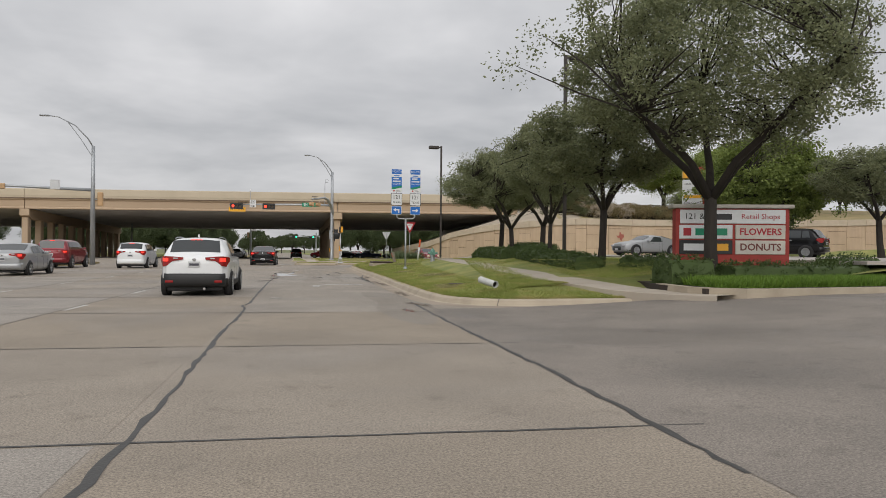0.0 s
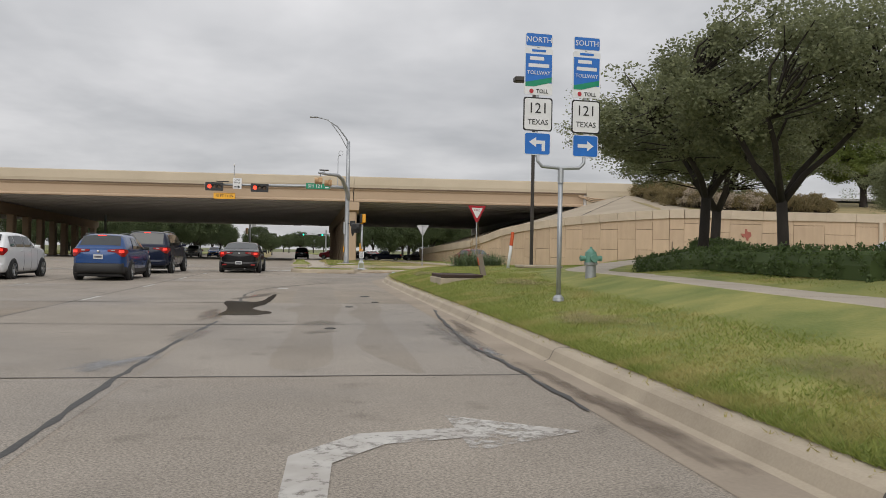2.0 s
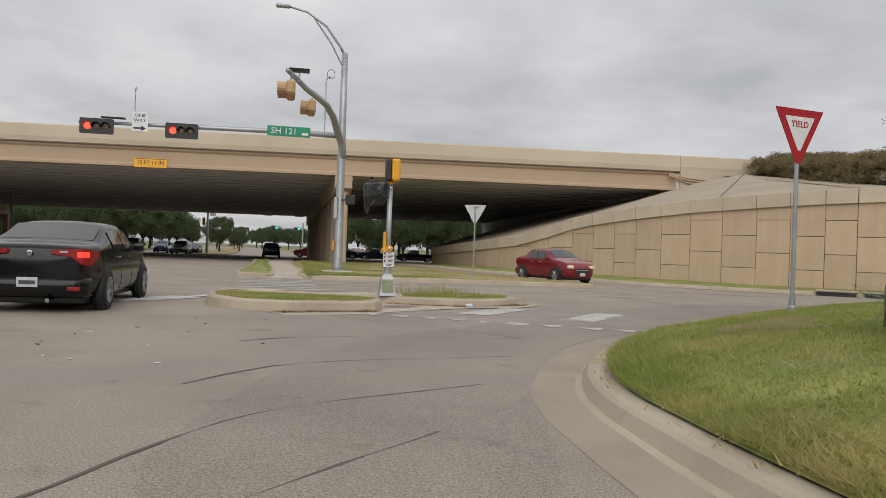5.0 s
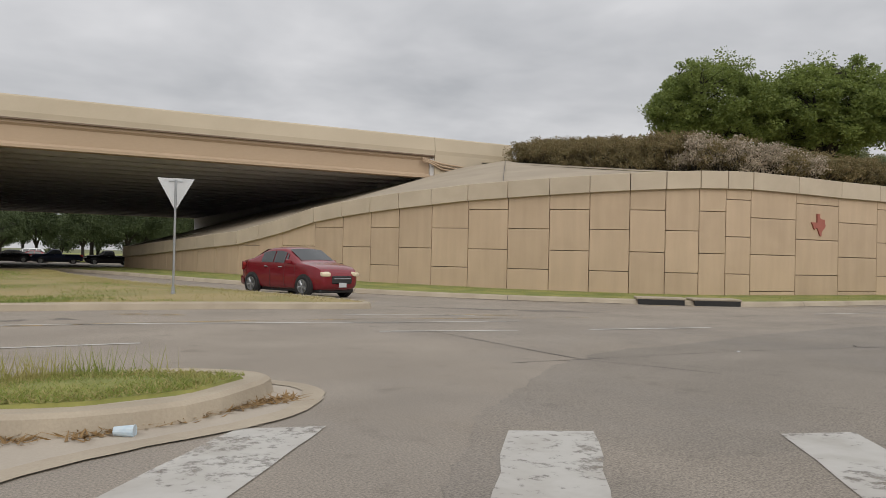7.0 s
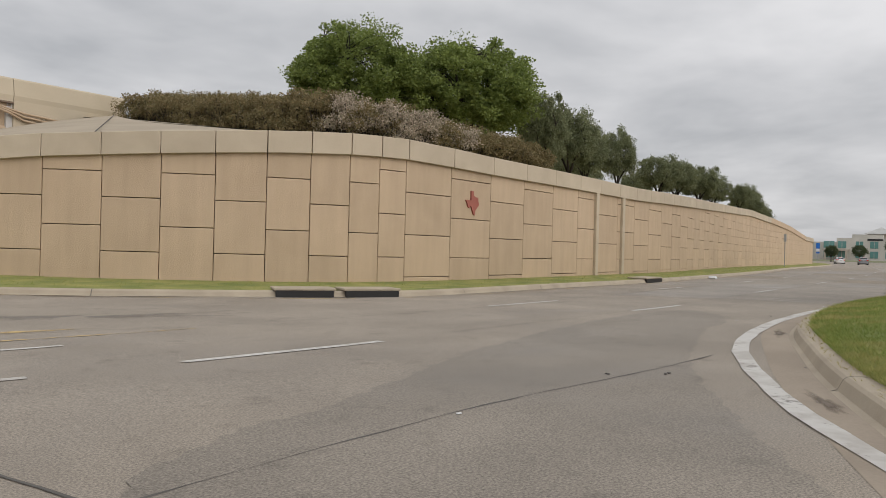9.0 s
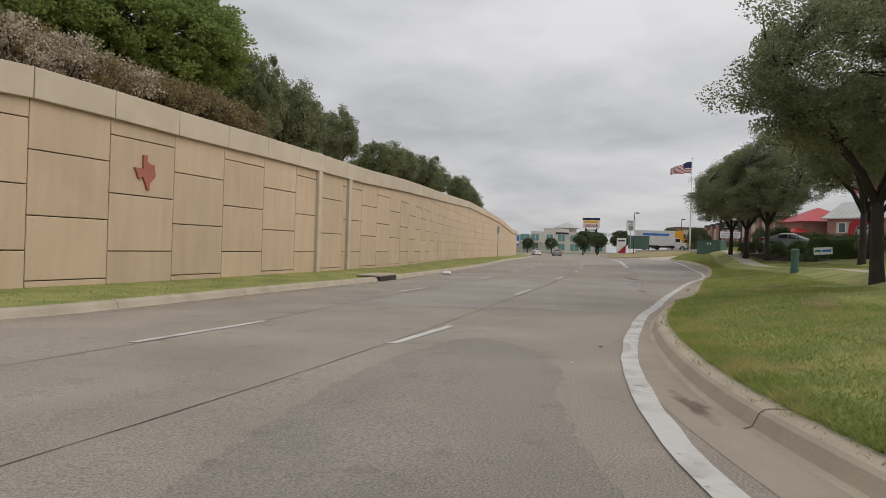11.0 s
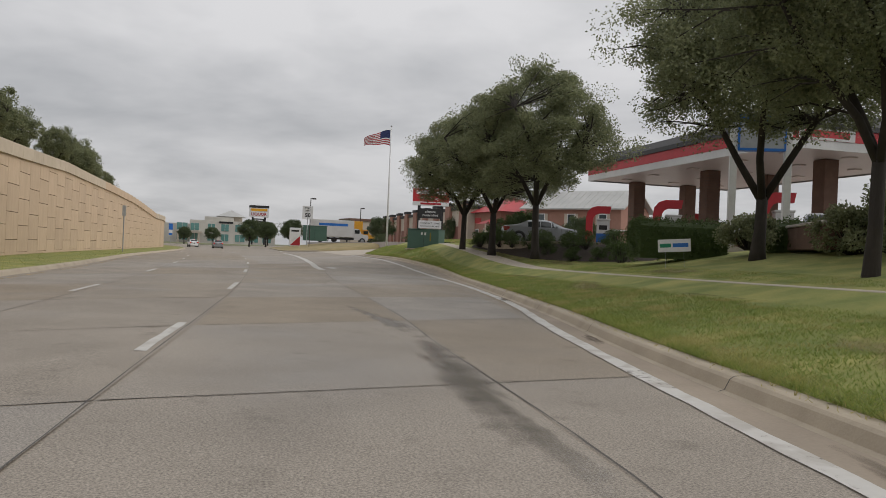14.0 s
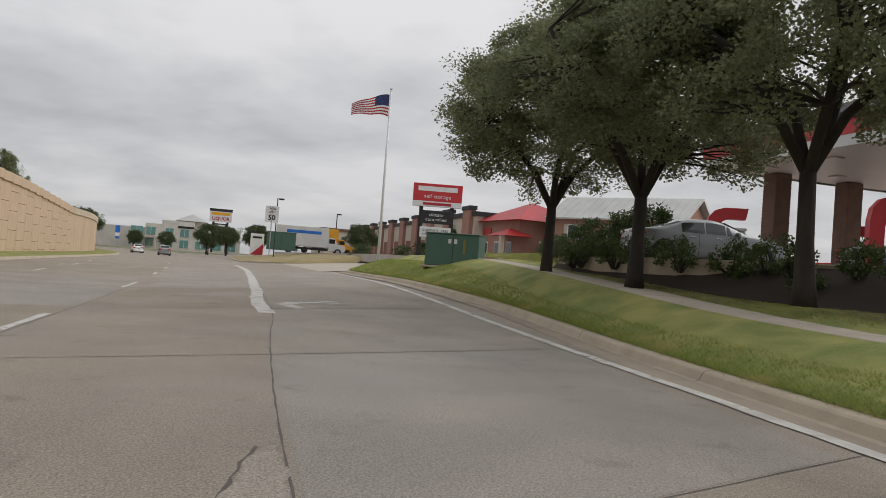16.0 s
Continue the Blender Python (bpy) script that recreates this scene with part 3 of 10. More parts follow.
def on_road(name, line, width, mat, lift=0.004, parent=None, wobble=0.0, seed=1, step=0.5, taper=False):
    """A flat strip laid along a line on the road."""
    rng = random.Random(seed)
    pts = resample(line, step)
    N = normals_of(pts)
    verts, faces = [], []
    for i, (p, n) in enumerate(zip(pts, N)):
        w = width * (1 + wobble * (rng.random() - 0.5) * 2)
        s = wobble * width * (rng.random() - 0.5) * 1.5
        if taper:
            w *= min(1, 0.15 + 2.0 * min(i, len(pts) - 1 - i) / len(pts))
        for o in (s - w / 2, s + w / 2):
            q = p + n * o
            verts.append((q.x, q.y, road_z(q.x, q.y) + lift))
    faces = [(2 * i, 2 * i + 1, 2 * i + 3, 2 * i + 2) for i in range(len(pts) - 1)]
    return part(name, mesh_of(name, verts, faces), mat, parent or ROAD)


def blot(name, cx, cy, rx, ry, mat, seed, lift=0.006, turn=0.0, rough=0.35, parent=None, n=40):
    """An irregular flat patch."""
    rng = random.Random(seed)
    ph = [rng.random() * 6.28 for _ in range(4)]
    verts = [(cx, cy, road_z(cx, cy) + lift)]
    for k in range(n):
        a = 2 * math.pi * k / n
        r = 1 + rough * (0.5 * math.sin(2 * a + ph[0]) + 0.35 * math.sin(3 * a + ph[1]) + 0.25 * math.sin(5 * a + ph[2]) + 0.2 * math.sin(9 * a + ph[3])) + rough * 0.15 * (rng.random() - 0.5)
        x, y = rx * r * math.cos(a), ry * r * math.sin(a)
        X, Y = cx + x * math.cos(turn) - y * math.sin(turn), cy + x * math.sin(turn) + y * math.cos(turn)
        verts.append((X, Y, road_z(X, Y) + lift))
    me = mesh_of(name, verts, [(0, 1 + k, 1 + (k + 1) % n) for k in range(n)])
    me.attributes.new("fade", "FLOAT", "POINT").data.foreach_set("value", [0.75] + [0.0] * n)
    return part(name, me, mat, parent or ROAD)


# joints of the approach road
on_road("tar_seam", [(-1.25, -6), (-1.15, 5), (-1.25, 12), (-1.26, 16.2), (-1.4, 17.4), (-1.31, 18.3), (-1.36, 21.5), (-1.4, 26), (-1.44, 32), (-1.25, 36)], 0.06, TAR, 0.005, wobble=0.45, seed=2, step=0.25)
on_road("tar_seam", [(2.5, 4), (2.55, 8), (2.5, 12), (2.5, 16.5), (2.52, 18.5)], 0.055, TAR, 0.005, wobble=0.5, seed=3, step=0.25)
on_road("tar_seam", [(2.5, 28.5), (2.45, 31), (2.38, 32.8), (2.45, 34), (2.56, 35.6), (2.65, 37), (2.8, 38.6)], 0.05, TAR, 0.014, wobble=0.6, seed=4, step=0.25)
for k, y in enumerate((5.2, 10.2, 15.6, 20.7, 25.4, 30.3, 35.4, 40.4, 45.6)):
    on_road("cross_joint", [(-40, y + 0.5), (-12, y + 0.15), (-4, y + 0.05), (2.9, y)], 0.035, TAR if k % 3 == 0 else JOINT, 0.0045, wobble=0.5, seed=10 + k)
for k, x in enumerate((-4.9, -8.6, -12.3, -16.0, -22.0)):
    on_road("lane_joint", [(x, -10), (x + 0.05, 30), (x, 64)], 0.03, JOINT, 0.0045, wobble=0.4, seed=30 + k)
    for j in range(12):
        on_road("lane_dash", [(x + 0.12, -8 + 6.1 * j), (x + 0.12, -6.4 + 6.1 * j)], 0.1, PAINT, 0.006, wobble=0.15, seed=j)
for k in range(5):
    on_road("crack", [(-1.1 + 0.3 * k, 46 + 3 * k), (-0.2 + 0.35 * k, 49 + 2.4 * k), (0.9 + 0.8 * k, 51.4 + 1.8 * k)], 0.018, JOINT, 0.005, wobble=1.2, seed=50 + k, step=0.3)
on_road("tar_seam", [(-1.3, 40), (-1.45, 44), (-0.9, 47.5), (0.6, 50.5)], 0.06, JOINT, 0.0048, wobble=0.6, seed=61, step=0.25)
# joints of the frontage road
on_road("tar_seam", [(18, 69.0), (22, 68.5), (28, 68.0), (35.9, 67.48), (40.9, 67.15), (47.5, 66.82), (54.8, 66.42), (62, 66.08), (75, 65.8), (91, 65.75), (109, 66.1), (140, 68), (190, 75)], 0.013, JOINT, 0.0045, wobble=0.4, seed=5)
on_road("tar_seam", [(8, 75), (16, 72.6), (24, 71.2), (36, 70.7), (47, 69.85), (62, 69.5), (75, 69.6), (92, 69.9), (116, 71.0), (150, 74), (200, 83)], 0.013, JOINT, 0.0045, wobble=0.4, seed=6)
on_road("tar_seam", [(37, 63.85), (40, 63.85), (42, 63.8), (44.4, 63.55), (49.7, 63.3), (52.7, 63.08), (55.8, 62.96), (61.5, 62.86), (67.3, 62.76), (73.5, 62.45), (79, 62.08), (90, 61.9)], 0.015, JOINT, 0.0045, wobble=0.5, seed=7, step=0.3)
CUTS = (31.0, 40.75, 46.7, 52.7, 58.6, 64.9, 71.5, 79.0, 87.0, 95.0, 104.0, 113.0, 122.0)


def cut_x(x, y):
    """The slabs' cross joints lean a little along the bend; x is their place on the line y = 63."""
    return x - (y - 63) * float(np.interp(x, (40, 52, 72), (0.0, 0.38, 0.42)))


for k, x in enumerate(CUTS[:9]):
    ya = 63.2 if x < 37 else 63.0 - 0.19 * (x - 36) + 0.4 if x < 62 else 57.6
    on_road("cross_joint", [(cut_x(x, ya), ya), (cut_x(x, 66), 66), (cut_x(x, 69.5), 69.5), (cut_x(x, 72.9), 72.9)], 0.012, JOINT, 0.0046, wobble=0.6, seed=70 + k)
for k, (x0, y0, x1, y1) in enumerate(((32.4, 67.0, 32.5, 65.5), (31.5, 67.5, 31.6, 65.4))):
    on_road("scuff", [(x0 - 0.1, y0), (x1, y1)], 0.07, PAINT_OLD, 0.0055, wobble=0.8, seed=80 + k)

# painted lines
for (ax, ay, bx, by) in ((9.5, 70.3, 12.0, 69.75), (13.5, 69.5, 16.4, 69.05), (24.5, 68.2, 27.0, 67.85), (36.1, 67.6, 39.1, 67.38), (48.6, 66.9, 51.7, 66.7), (60.5, 66.26, 63.9, 66.12), (72.4, 65.96, 75.9, 65.9),
                         (85.6, 65.85, 89.4, 65.85), (98, 66.0, 101, 66.1), (110, 66.3, 113, 66.4), (122, 66.8, 125, 67.0), (134, 67.6, 137, 67.9), (147, 69.0, 150, 69.4), (160, 71.0, 163, 71.5),
                         (10.5, 74.0, 13.5, 73.3), (23.6, 71.35, 26.8, 70.95), (36.1, 70.98, 38.6, 70.68), (47.2, 70.1, 50.0, 69.95), (58.8, 69.72, 61.9, 69.66), (71.2, 69.62, 74.5, 69.64), (84, 69.8, 87, 69.85),
                         (95, 70.2, 98, 70.35), (107, 70.8, 110, 71.0), (119, 71.8, 122, 72.1), (131, 73.2, 134, 73.6), (-6, 77.5, -3, 76.9), (-1, 72.4, 3, 71.6)):
    on_road("lane_dash", [(ax, ay), ((ax + bx) / 2, (ay + by) / 2), (bx, by)], 0.13, PAINT, 0.007, wobble=0.1, seed=int(ax * 3) + 99)
on_road("edge_line", [(13.0, 62.88), (14.26, 63.52), (15.32, 63.95), (17.0, 64.5), (19.1, 65.0), (21.8, 65.22), (25.3, 65.13), (30.2, 64.62), (33.4, 64.08), (36.6, 63.56), (41.3, 62.75), (50.5, 61.04), (57, 59.58), (62.9, 58.62), (67, 58.1), (71.7, 57.64), (78.2, 57.3), (84, 57.05), (91, 56.9), (100, 56.75), (110, 56.65)], 0.2, PAINT, 0.013, wobble=0.08, seed=4)
on_road("edge_line", [(78.1, 62.25), (82, 62.25), (86.1, 62.1), (99, 61.8), (112, 61.6), (130, 61.9)], 0.34, PAINT, 0.0075, wobble=0.12, seed=5)
on_road("edge_line", [(146, 61.8), (160, 60.6), (180, 60)], 0.3, PAINT, 0.0075, wobble=0.1, seed=6)
on_road("edge_line_yellow", [(12.5, 88), (15.5, 83.9), (18.8, 80.2), (21.5, 77.3), (25.0, 74.75), (29, 74.0), (34, 73.6), (42.5, 72.85), (54, 72.65), (75, 72.85), (102, 74.1), (145, 74.5)], 0.11, YELLOW, 0.0065, wobble=0.3, seed=7)
on_road("edge_line_yellow", [(-0.5, 72.9), (4.05, 72.95), (6.13, 73.03), (8.29, 72.87), (12, 72.6), (16, 72.2)], 0.1, YELLOW, 0.0065, wobble=0.3, seed=8)
on_road("edge_line", [(-14, 76.4), (-4, 74.2), (4, 73.2), (10, 72.0), (13.5, 71.6)], 0.11, PAINT, 0.0065, wobble=0.2, seed=9)

on_road("yellow_patch", [(6.0, 75.1), (6.6, 74.9), (7.3, 74.45)], 0.5, YELLOW, 0.0066, wobble=0.5, seed=11, taper=True)
on_road("yellow_patch", [(11.5, 74.0), (13.2, 73.6), (15.0, 73.2)], 0.3, YELLOW, 0.0066, wobble=0.5, seed=12, taper=True)
on_road("lane_dash", [(2.4, 69.95), (3.95, 69.93), (5.62, 69.89)], 0.1, PAINT, 0.0072, wobble=0.1, seed=13)
for k, (x, y) in enumerate(((4.3, 74.05), (5.05, 74.1), (2.9, 74.1))):
    blot("damp_patch", x, y, 0.4, 0.35, DAMP, 420 + k, lift=0.005, rough=0.5)
# pale gutter band round the nose of the refuge island
on_road("gutter_band", [(5.9, 66.35), (6.12, 66.1), (6.31, 65.81), (6.33, 65.5), (6.2, 65.18), (5.89, 64.74), (5.4, 64.4), (4.83, 64.19), (4.3, 64.0), (3.93, 63.81), (3.4, 63.4)], 0.2, KERB, 0.0125, wobble=0.08, seed=14, step=0.15)

# crossing bars in the slip lane, the far crossing, and yield teeth


def quad_mark(name, pts, mat=PAINT, lift=0.0085, seed=0, n=6):
    rng = random.Random(seed)
    a, b, c, d = [Vector((*p, 0)) for p in pts]
    verts, faces = [], []
    for i in range(n + 1):
        u = i / n
        for v in (0, 1):
            q = a.lerp(d, u).lerp(b.lerp(c, u), v)
            q += Vector((rng.uniform(-1, 1), rng.uniform(-1, 1), 0)) * 0.018
            verts.append((q.x, q.y, road_z(q.x, q.y) + lift + 0.0004 * (seed % 12)))
    faces = [(2 * i, 2 * i + 1, 2 * i + 3, 2 * i + 2) for i in range(n)]
    return part(name, mesh_of(name, verts, faces), mat, ROAD)


for k, q in enumerate((((3.8, 62.66), (4.4, 62.38), (5.86, 64.06), (5.25, 64.27)), ((5.56, 61.64), (6.15, 61.35), (7.58, 63.05), (7.01, 63.34)), ((7.29, 60.58), (7.9, 60.3), (9.38, 62.1), (8.8, 62.32)))):
    quad_mark("crosswalk_bar", q, PAINT_MID, seed=k)
for k in range(9):
    y = 68.4 + 0.94 * k
    quad_mark("crosswalk_bar", ((-0.85 - 0.035 * k, y), (1.5 - 0.02 * k, y + 0.1), (1.5 - 0.02 * k, y + 0.42), (-0.85 - 0.035 * k, y + 0.32)), PAINT_MID, seed=20 + k)
for k, (x, y) in enumerate(((2.18, 62.2), (2.67, 61.88), (3.16, 61.65), (3.63, 61.41), (5.04, 60.47), (5.64, 60.11), (6.11, 59.84), (6.51, 59.54), (7.02, 59.33))):
    quad_mark("yield_tooth", ((x - 0.21, y + 0.14), (x + 0.21, y + 0.08), (x + 0.03, y - 0.26), (x - 0.06, y - 0.24)), PAINT_MID, seed=40 + k, n=3)
for k, q in enumerate((((3.9, 61.52), (4.2, 61.36), (4.1, 60.98), (3.93, 60.85)), ((4.2, 61.3), (4.5, 61.18), (4.79, 60.76), (4.41, 60.58)))):
    quad_mark("worn_marking", q, PAINT_OLD, 0.004, seed=60 + k)
for k in range(7):
    quad_mark("stop_line", ((-16.5 + 2.1 * k, 64.6), (-14.5 + 2.1 * k, 64.6), (-14.5 + 2.1 * k, 65.0), (-16.5 + 2.1 * k, 65.0)), seed=70 + k, n=4)
for k in range(3):
    quad_mark("crosswalk_bar", ((-3.4 + 0.9 * k, 64.3 + 0.9 * k), (-2.6 + 0.9 * k, 64.0 + 0.9 * k), (-2.0 + 0.9 * k, 64.8 + 0.9 * k), (-2.8 + 0.9 * k, 65.1 + 0.9 * k)), seed=80 + k, n=3)


def turn_arrow(x, y, turn, s=1.0):
    """A worn painted right-turn arrow: shaft, bend and head."""
    m = pose(x, y, 0, 0, 0, turn) @ Matrix.Diagonal((s, s, 1, 1))
    outline = [(-0.75, 0), (-0.55, 0), (-0.5, 0.9), (-0.2, 1.25), (0.25, 1.35), (0.25, 1.05), (1.0, 1.45), (0.25, 1.95), (0.25, 1.6), (-0.35, 1.5), (-0.72, 1.05)]
    v = [m @ Vector((a, b, 0)) for a, b in outline]
    bm = bmesh.new()
    vs = [bm.verts.new((p.x, p.y, road_z(p.x, p.y) + 0.0085)) for p in v]
    f = bm.faces.new(vs)
    f.normal_update()
    bmesh.ops.triangulate(bm, faces=[f])
    part("turn_arrow", bm, PAINT_OLD, ROAD)


turn_arrow(1.05, 26.2, 0, 1.15)
turn_arrow(79.6, 60.4, -75, 1.5)
for k, (x, y) in enumerate(((-0.92, 19.65), (-0.8, 46.4))):
    quad_mark("paint_scrap", ((x, y), (x + 0.3, y), (x + 0.3, y + 0.7), (x, y + 0.7)), PAINT_OLD, seed=90 + k, n=3)

# silt lying in the gutters
SILT = faded(material("wet_silt", (0.19, 0.145, 0.105), 0.7, dark=(0.12, 0.092, 0.068), scale=2.0, fine=30, bump=0.4), 0.7, 0.85)
for k, (x, y, rx, ry, a) in enumerate(((2.72, 28.6, 0.26, 2.9, 0.02), (2.7, 22.0, 0.24, 2.2, -0.03), (2.72, 35.0, 0.2, 2.0, 0.0), (31.5, 63.95, 1.3, 0.2, -0.12), (36.3, 63.2, 1.5, 0.22, -0.2), (43.0, 62.1, 1.6, 0.2, -0.18), (50.2, 60.75, 1.0, 0.2, -0.2), (59, 59.15, 1.2, 0.18, -0.18), (21.5, 64.85, 0.9, 0.18, 0.1), (15.4, 63.65, 0.8, 0.15, 0.3), (18.8, 79.9, 2.0, 0.3, -0.85), (2.6, 17.6, 0.35, 1.1, 0.3))):
    blot("gutter_silt", x, y, rx, ry, SILT, 300 + k, lift=0.0135, turn=a, rough=0.5)
# water and damp


def pool(name, outline, mat, lift=0.0062):
    """Standing water with a crisp, slightly ragged edge."""
    rng = random.Random(7)
    line = resample([*outline, outline[0]], 0.12)[:-1]
    pts = [Vector((p.x + rng.uniform(-0.02, 0.02), p.y + rng.uniform(-0.05, 0.05), 0)) for p in line]
    bm = bmesh.new()
    f = bm.faces.new([bm.verts.new((p.x, p.y, road_z(p.x, p.y) + lift)) for p in pts])
    f.normal_update()
    if f.normal.z < 0:
        f.normal_flip()
    bmesh.ops.triangulate(bm, faces=[f])
    return part(name, bm, mat, ROAD)


POOL = material("pool_water", (0.135, 0.118, 0.10), 0.03, dark=(0.10, 0.088, 0.075), scale=1.0, fine=6, bump=0.0, spec=0.9)
pool("puddle", [(-1.4, 37.07), (-1.39, 38.7), (-1.62, 40.1), (-1.66, 41.0), (-1.37, 40.9), (-0.9, 40.9), (-0.78, 43.2), (-0.66, 43.6), (-0.70, 40.3), (-0.9, 38.72), (-0.46, 37.81), (-0.7, 37.22)], POOL)
for k, (x, y, rx, ry, a) in enumerate(((-1.4, 34.0, 0.35, 1.5, -0.02), (-1.5, 37.2, 0.4, 1.9, 0.05), (-1.1, 43.0, 0.5, 2.2, -0.25), (0.47, 35.7, 0.48, 0.9, 0.0), (0.42, 34.3, 0.4, 0.45, 0.0), (2.45, 35.2, 0.2, 1.9, -0.05))):
    blot("damp_sheen", x, y, rx, ry, SHEEN, 400 + k, lift=0.0053, turn=a, rough=0.35)
pool("damp_lane", [(-0.1, 48.0), (0.8, 48.2), (0.85, 44), (0.95, 40.5), (0.85, 38.5), (0.7, 36.6), (0.6, 33.5), (0.5, 31), (-0.1, 31), (0.0, 34), (0.05, 37.4), (-0.25, 38.6), (0.1, 39.9), (-0.2, 41.4), (-0.15, 45)], DAMP_LIGHT, 0.0034)
pool("damp_lane", [(1.5, 44.5), (1.75, 43), (1.8, 40.9), (1.7, 38.5), (1.55, 37.0), (1.5, 33.5), (1.45, 30.5), (1.1, 31.5), (0.9, 33), (1.2, 35.6), (1.0, 37.5), (1.25, 39.4), (1.1, 41), (1.4, 43)], DAMP_LIGHT, 0.0036)
pool("damp_lane", [(1.6, 22.9), (2.3, 22.6), (2.75, 21.0), (2.8, 18.8), (2.9, 17.6), (2.6, 15.4), (2.2, 13.0), (1.7, 13.5), (1.5, 16.2), (1.7, 18.4), (1.55, 20.6)], DAMP_ROAD, 0.0036)
pool("damp_lane", [(1.5, 50), (2.3, 52.5), (3, 55), (4.2, 57.6), (6, 59.5), (8.6, 61.6), (7.4, 62.4), (7.5, 64.2), (5.5, 62), (3.4, 60.2), (1.5, 58), (0.4, 55), (0, 52)], DAMP_LIGHT, 0.0034)
blot("puddle", -1.75, 31.2, 0.42, 1.0, WET, 43, turn=-0.4, rough=0.55)
blot("damp_patch", 2.35, 33.5, 0.35, 3.4, DAMP, 7, lift=0.0047, rough=0.6)
blot("puddle", 2.5, 32.0, 0.22, 0.5, WET, 27, lift=0.006, rough=0.6)
blot("puddle", 2.1, 16.0, 0.18, 0.9, WET, 28, lift=0.006, turn=0.2, rough=0.6)
blot("damp_patch", 6.2, 11.5, 1.8, 2.4, DAMP, 10, lift=0.012, turn=0.4, rough=0.6)
on_road("crack", [(41.5, 63.9), (40.9, 63.75), (40.5, 64.0), (40.1, 63.86), (39.4, 63.83)], 0.05, JOINT, 0.005, wobble=1.1, seed=119, step=0.12)
blot("puddle", 46.8, 63.72, 4.9, 0.42, SHEEN, 12, turn=-0.04, rough=0.5)
# broken patch beside the turn lane's joint
pool("mortar_patch", [(65.05, 63.3), (66.3, 63.1), (67.1, 62.84), (66.2, 62.8), (64.75, 62.82), (63.5, 62.86), (64.1, 63.14)], MORTAR, 0.0052)
on_road("crack", [(67.0, 62.95), (66.3, 63.1), (65.05, 63.33), (64.1, 63.16), (63.4, 62.9)], 0.018, JOINT, 0.0056, wobble=1.1, seed=141, step=0.12)
on_road("crack", [(65.2, 63.3), (65.5, 63.05), (66.0, 62.9)], 0.014, JOINT, 0.0057, wobble=1.2, seed=142, step=0.12)
pool("damp_lane", [(7.5, 64.2), (9.6, 65.9), (10.5, 66.3), (10.75, 66.5), (11.8, 66.83), (12.4, 66.82), (13.9, 67.1), (16.0, 67.55), (19.6, 67.9), (23.0, 67.9), (25.4, 67.3), (24.6, 66.4), (23, 66.0), (21, 65.9), (17.2, 65.2), (14.4, 64.2), (11.0, 62.6), (8.6, 61.6), (7.4, 62.4)], DAMP_ROAD, 0.0032)
blot("damp_patch", 16.0, 75.2, 3.8, 0.8, DAMP, 14, lift=0.0047, turn=-0.5, rough=0.5)
# thin joints across the slip lane
on_road("slip_joint", [(10.42, 70.23), (10.37, 68.2), (10.35, 66.23), (10.7, 65.4), (11.0, 64.6)], 0.02, JOINT, 0.0048, wobble=0.6, seed=131, step=0.3)
on_road("slip_joint", [(1.42, 61.72), (2.7, 60.27), (3.91, 58.71)], 0.018, JOINT, 0.0048, wobble=0.6, seed=132, step=0.3)
on_road("slip_joint", [(9.28, 66.31), (10.33, 66.2), (12.3, 66.05), (13.84, 65.87), (15.02, 65.63), (16.4, 65.36), (18.06, 65.12)], 0.016, JOINT, 0.0049, wobble=0.9, seed=133, step=0.3)
blot("damp_patch", 52.6, 63.5, 3.4, 0.3, DAMP, 15, lift=0.0042, turn=0.02, rough=0.6)

# covers in the road
for x, y in ((1.64, 43.0), (0.59, 34.78), (1.07, 39.31), (1.74, 40.83)):
    s = 0.7 if y > 42 else 0.5
    c = tagged(part("manhole_cover", lathe([(0.17 * s, 0), (0.17 * s, 0.012), (0.15 * s, 0.014), (0.13 * s, 0.01), (0.03 * s, 0.012)], 20), TAR, at=pose(x, y, road_z(x, y) + 0.002)), "dark iron valve cover set in the road", "manhole cover")

# ---- kerbs ----
SECTION = [(-0.46, 0.003), (-0.06, 0.012), (0.0, 0.03), (0.05, 0.13), (0.085, 0.155), (0.13, 0.165), (0.28, 0.165), (0.29, 0.05)]


def kerb(name, line, label, section=SECTION, mat=KERB, gutter=True):
    pts = [Vector((p.x, p.y, road_z(p.x, p.y))) for p in line]
    top = [s for s in section if s[0] > -0.4]
    ob = tagged(part(name, mesh_of(name, *sweep(pts, top), None, False), mat), label, "kerb", kind="structure")
    if gutter:
        part("gutter", mesh_of("gutter", *sweep(pts, [section[0], section[1]])), GUTTER, ob)
    return ob


kr = kerb("kerb", KERB_RIGHT, "weathered concrete kerb with a silty gutter")
kw = kerb("kerb", [p for p in KERB_WALL][::-1], "pale concrete kerb below the retaining wall", gutter=False)
for line, sgn in ((KERB_RIGHT, 1), (KERB_WALL, -1)):
    acc = 0.0
    for a, b in zip(line, line[1:]):
        acc += (b - a).length
        if acc > 4.6 and a.x < 130:
            acc = 0.0
            n = normals_of([a, b])[0] * sgn
            z = road_z(a.x, a.y)
            v, f = sweep([a + Vector((0, 0, z)), a + (b - a).normalized() * 0.018 + Vector((0, 0, z))], [(s * sgn, h + 0.004) for s, h in (SECTION[1:] if sgn > 0 else SECTION[1:])])
            part("kerb_joint", mesh_of("kerb_joint", v, f), JOINT, kr if sgn > 0 else kw)

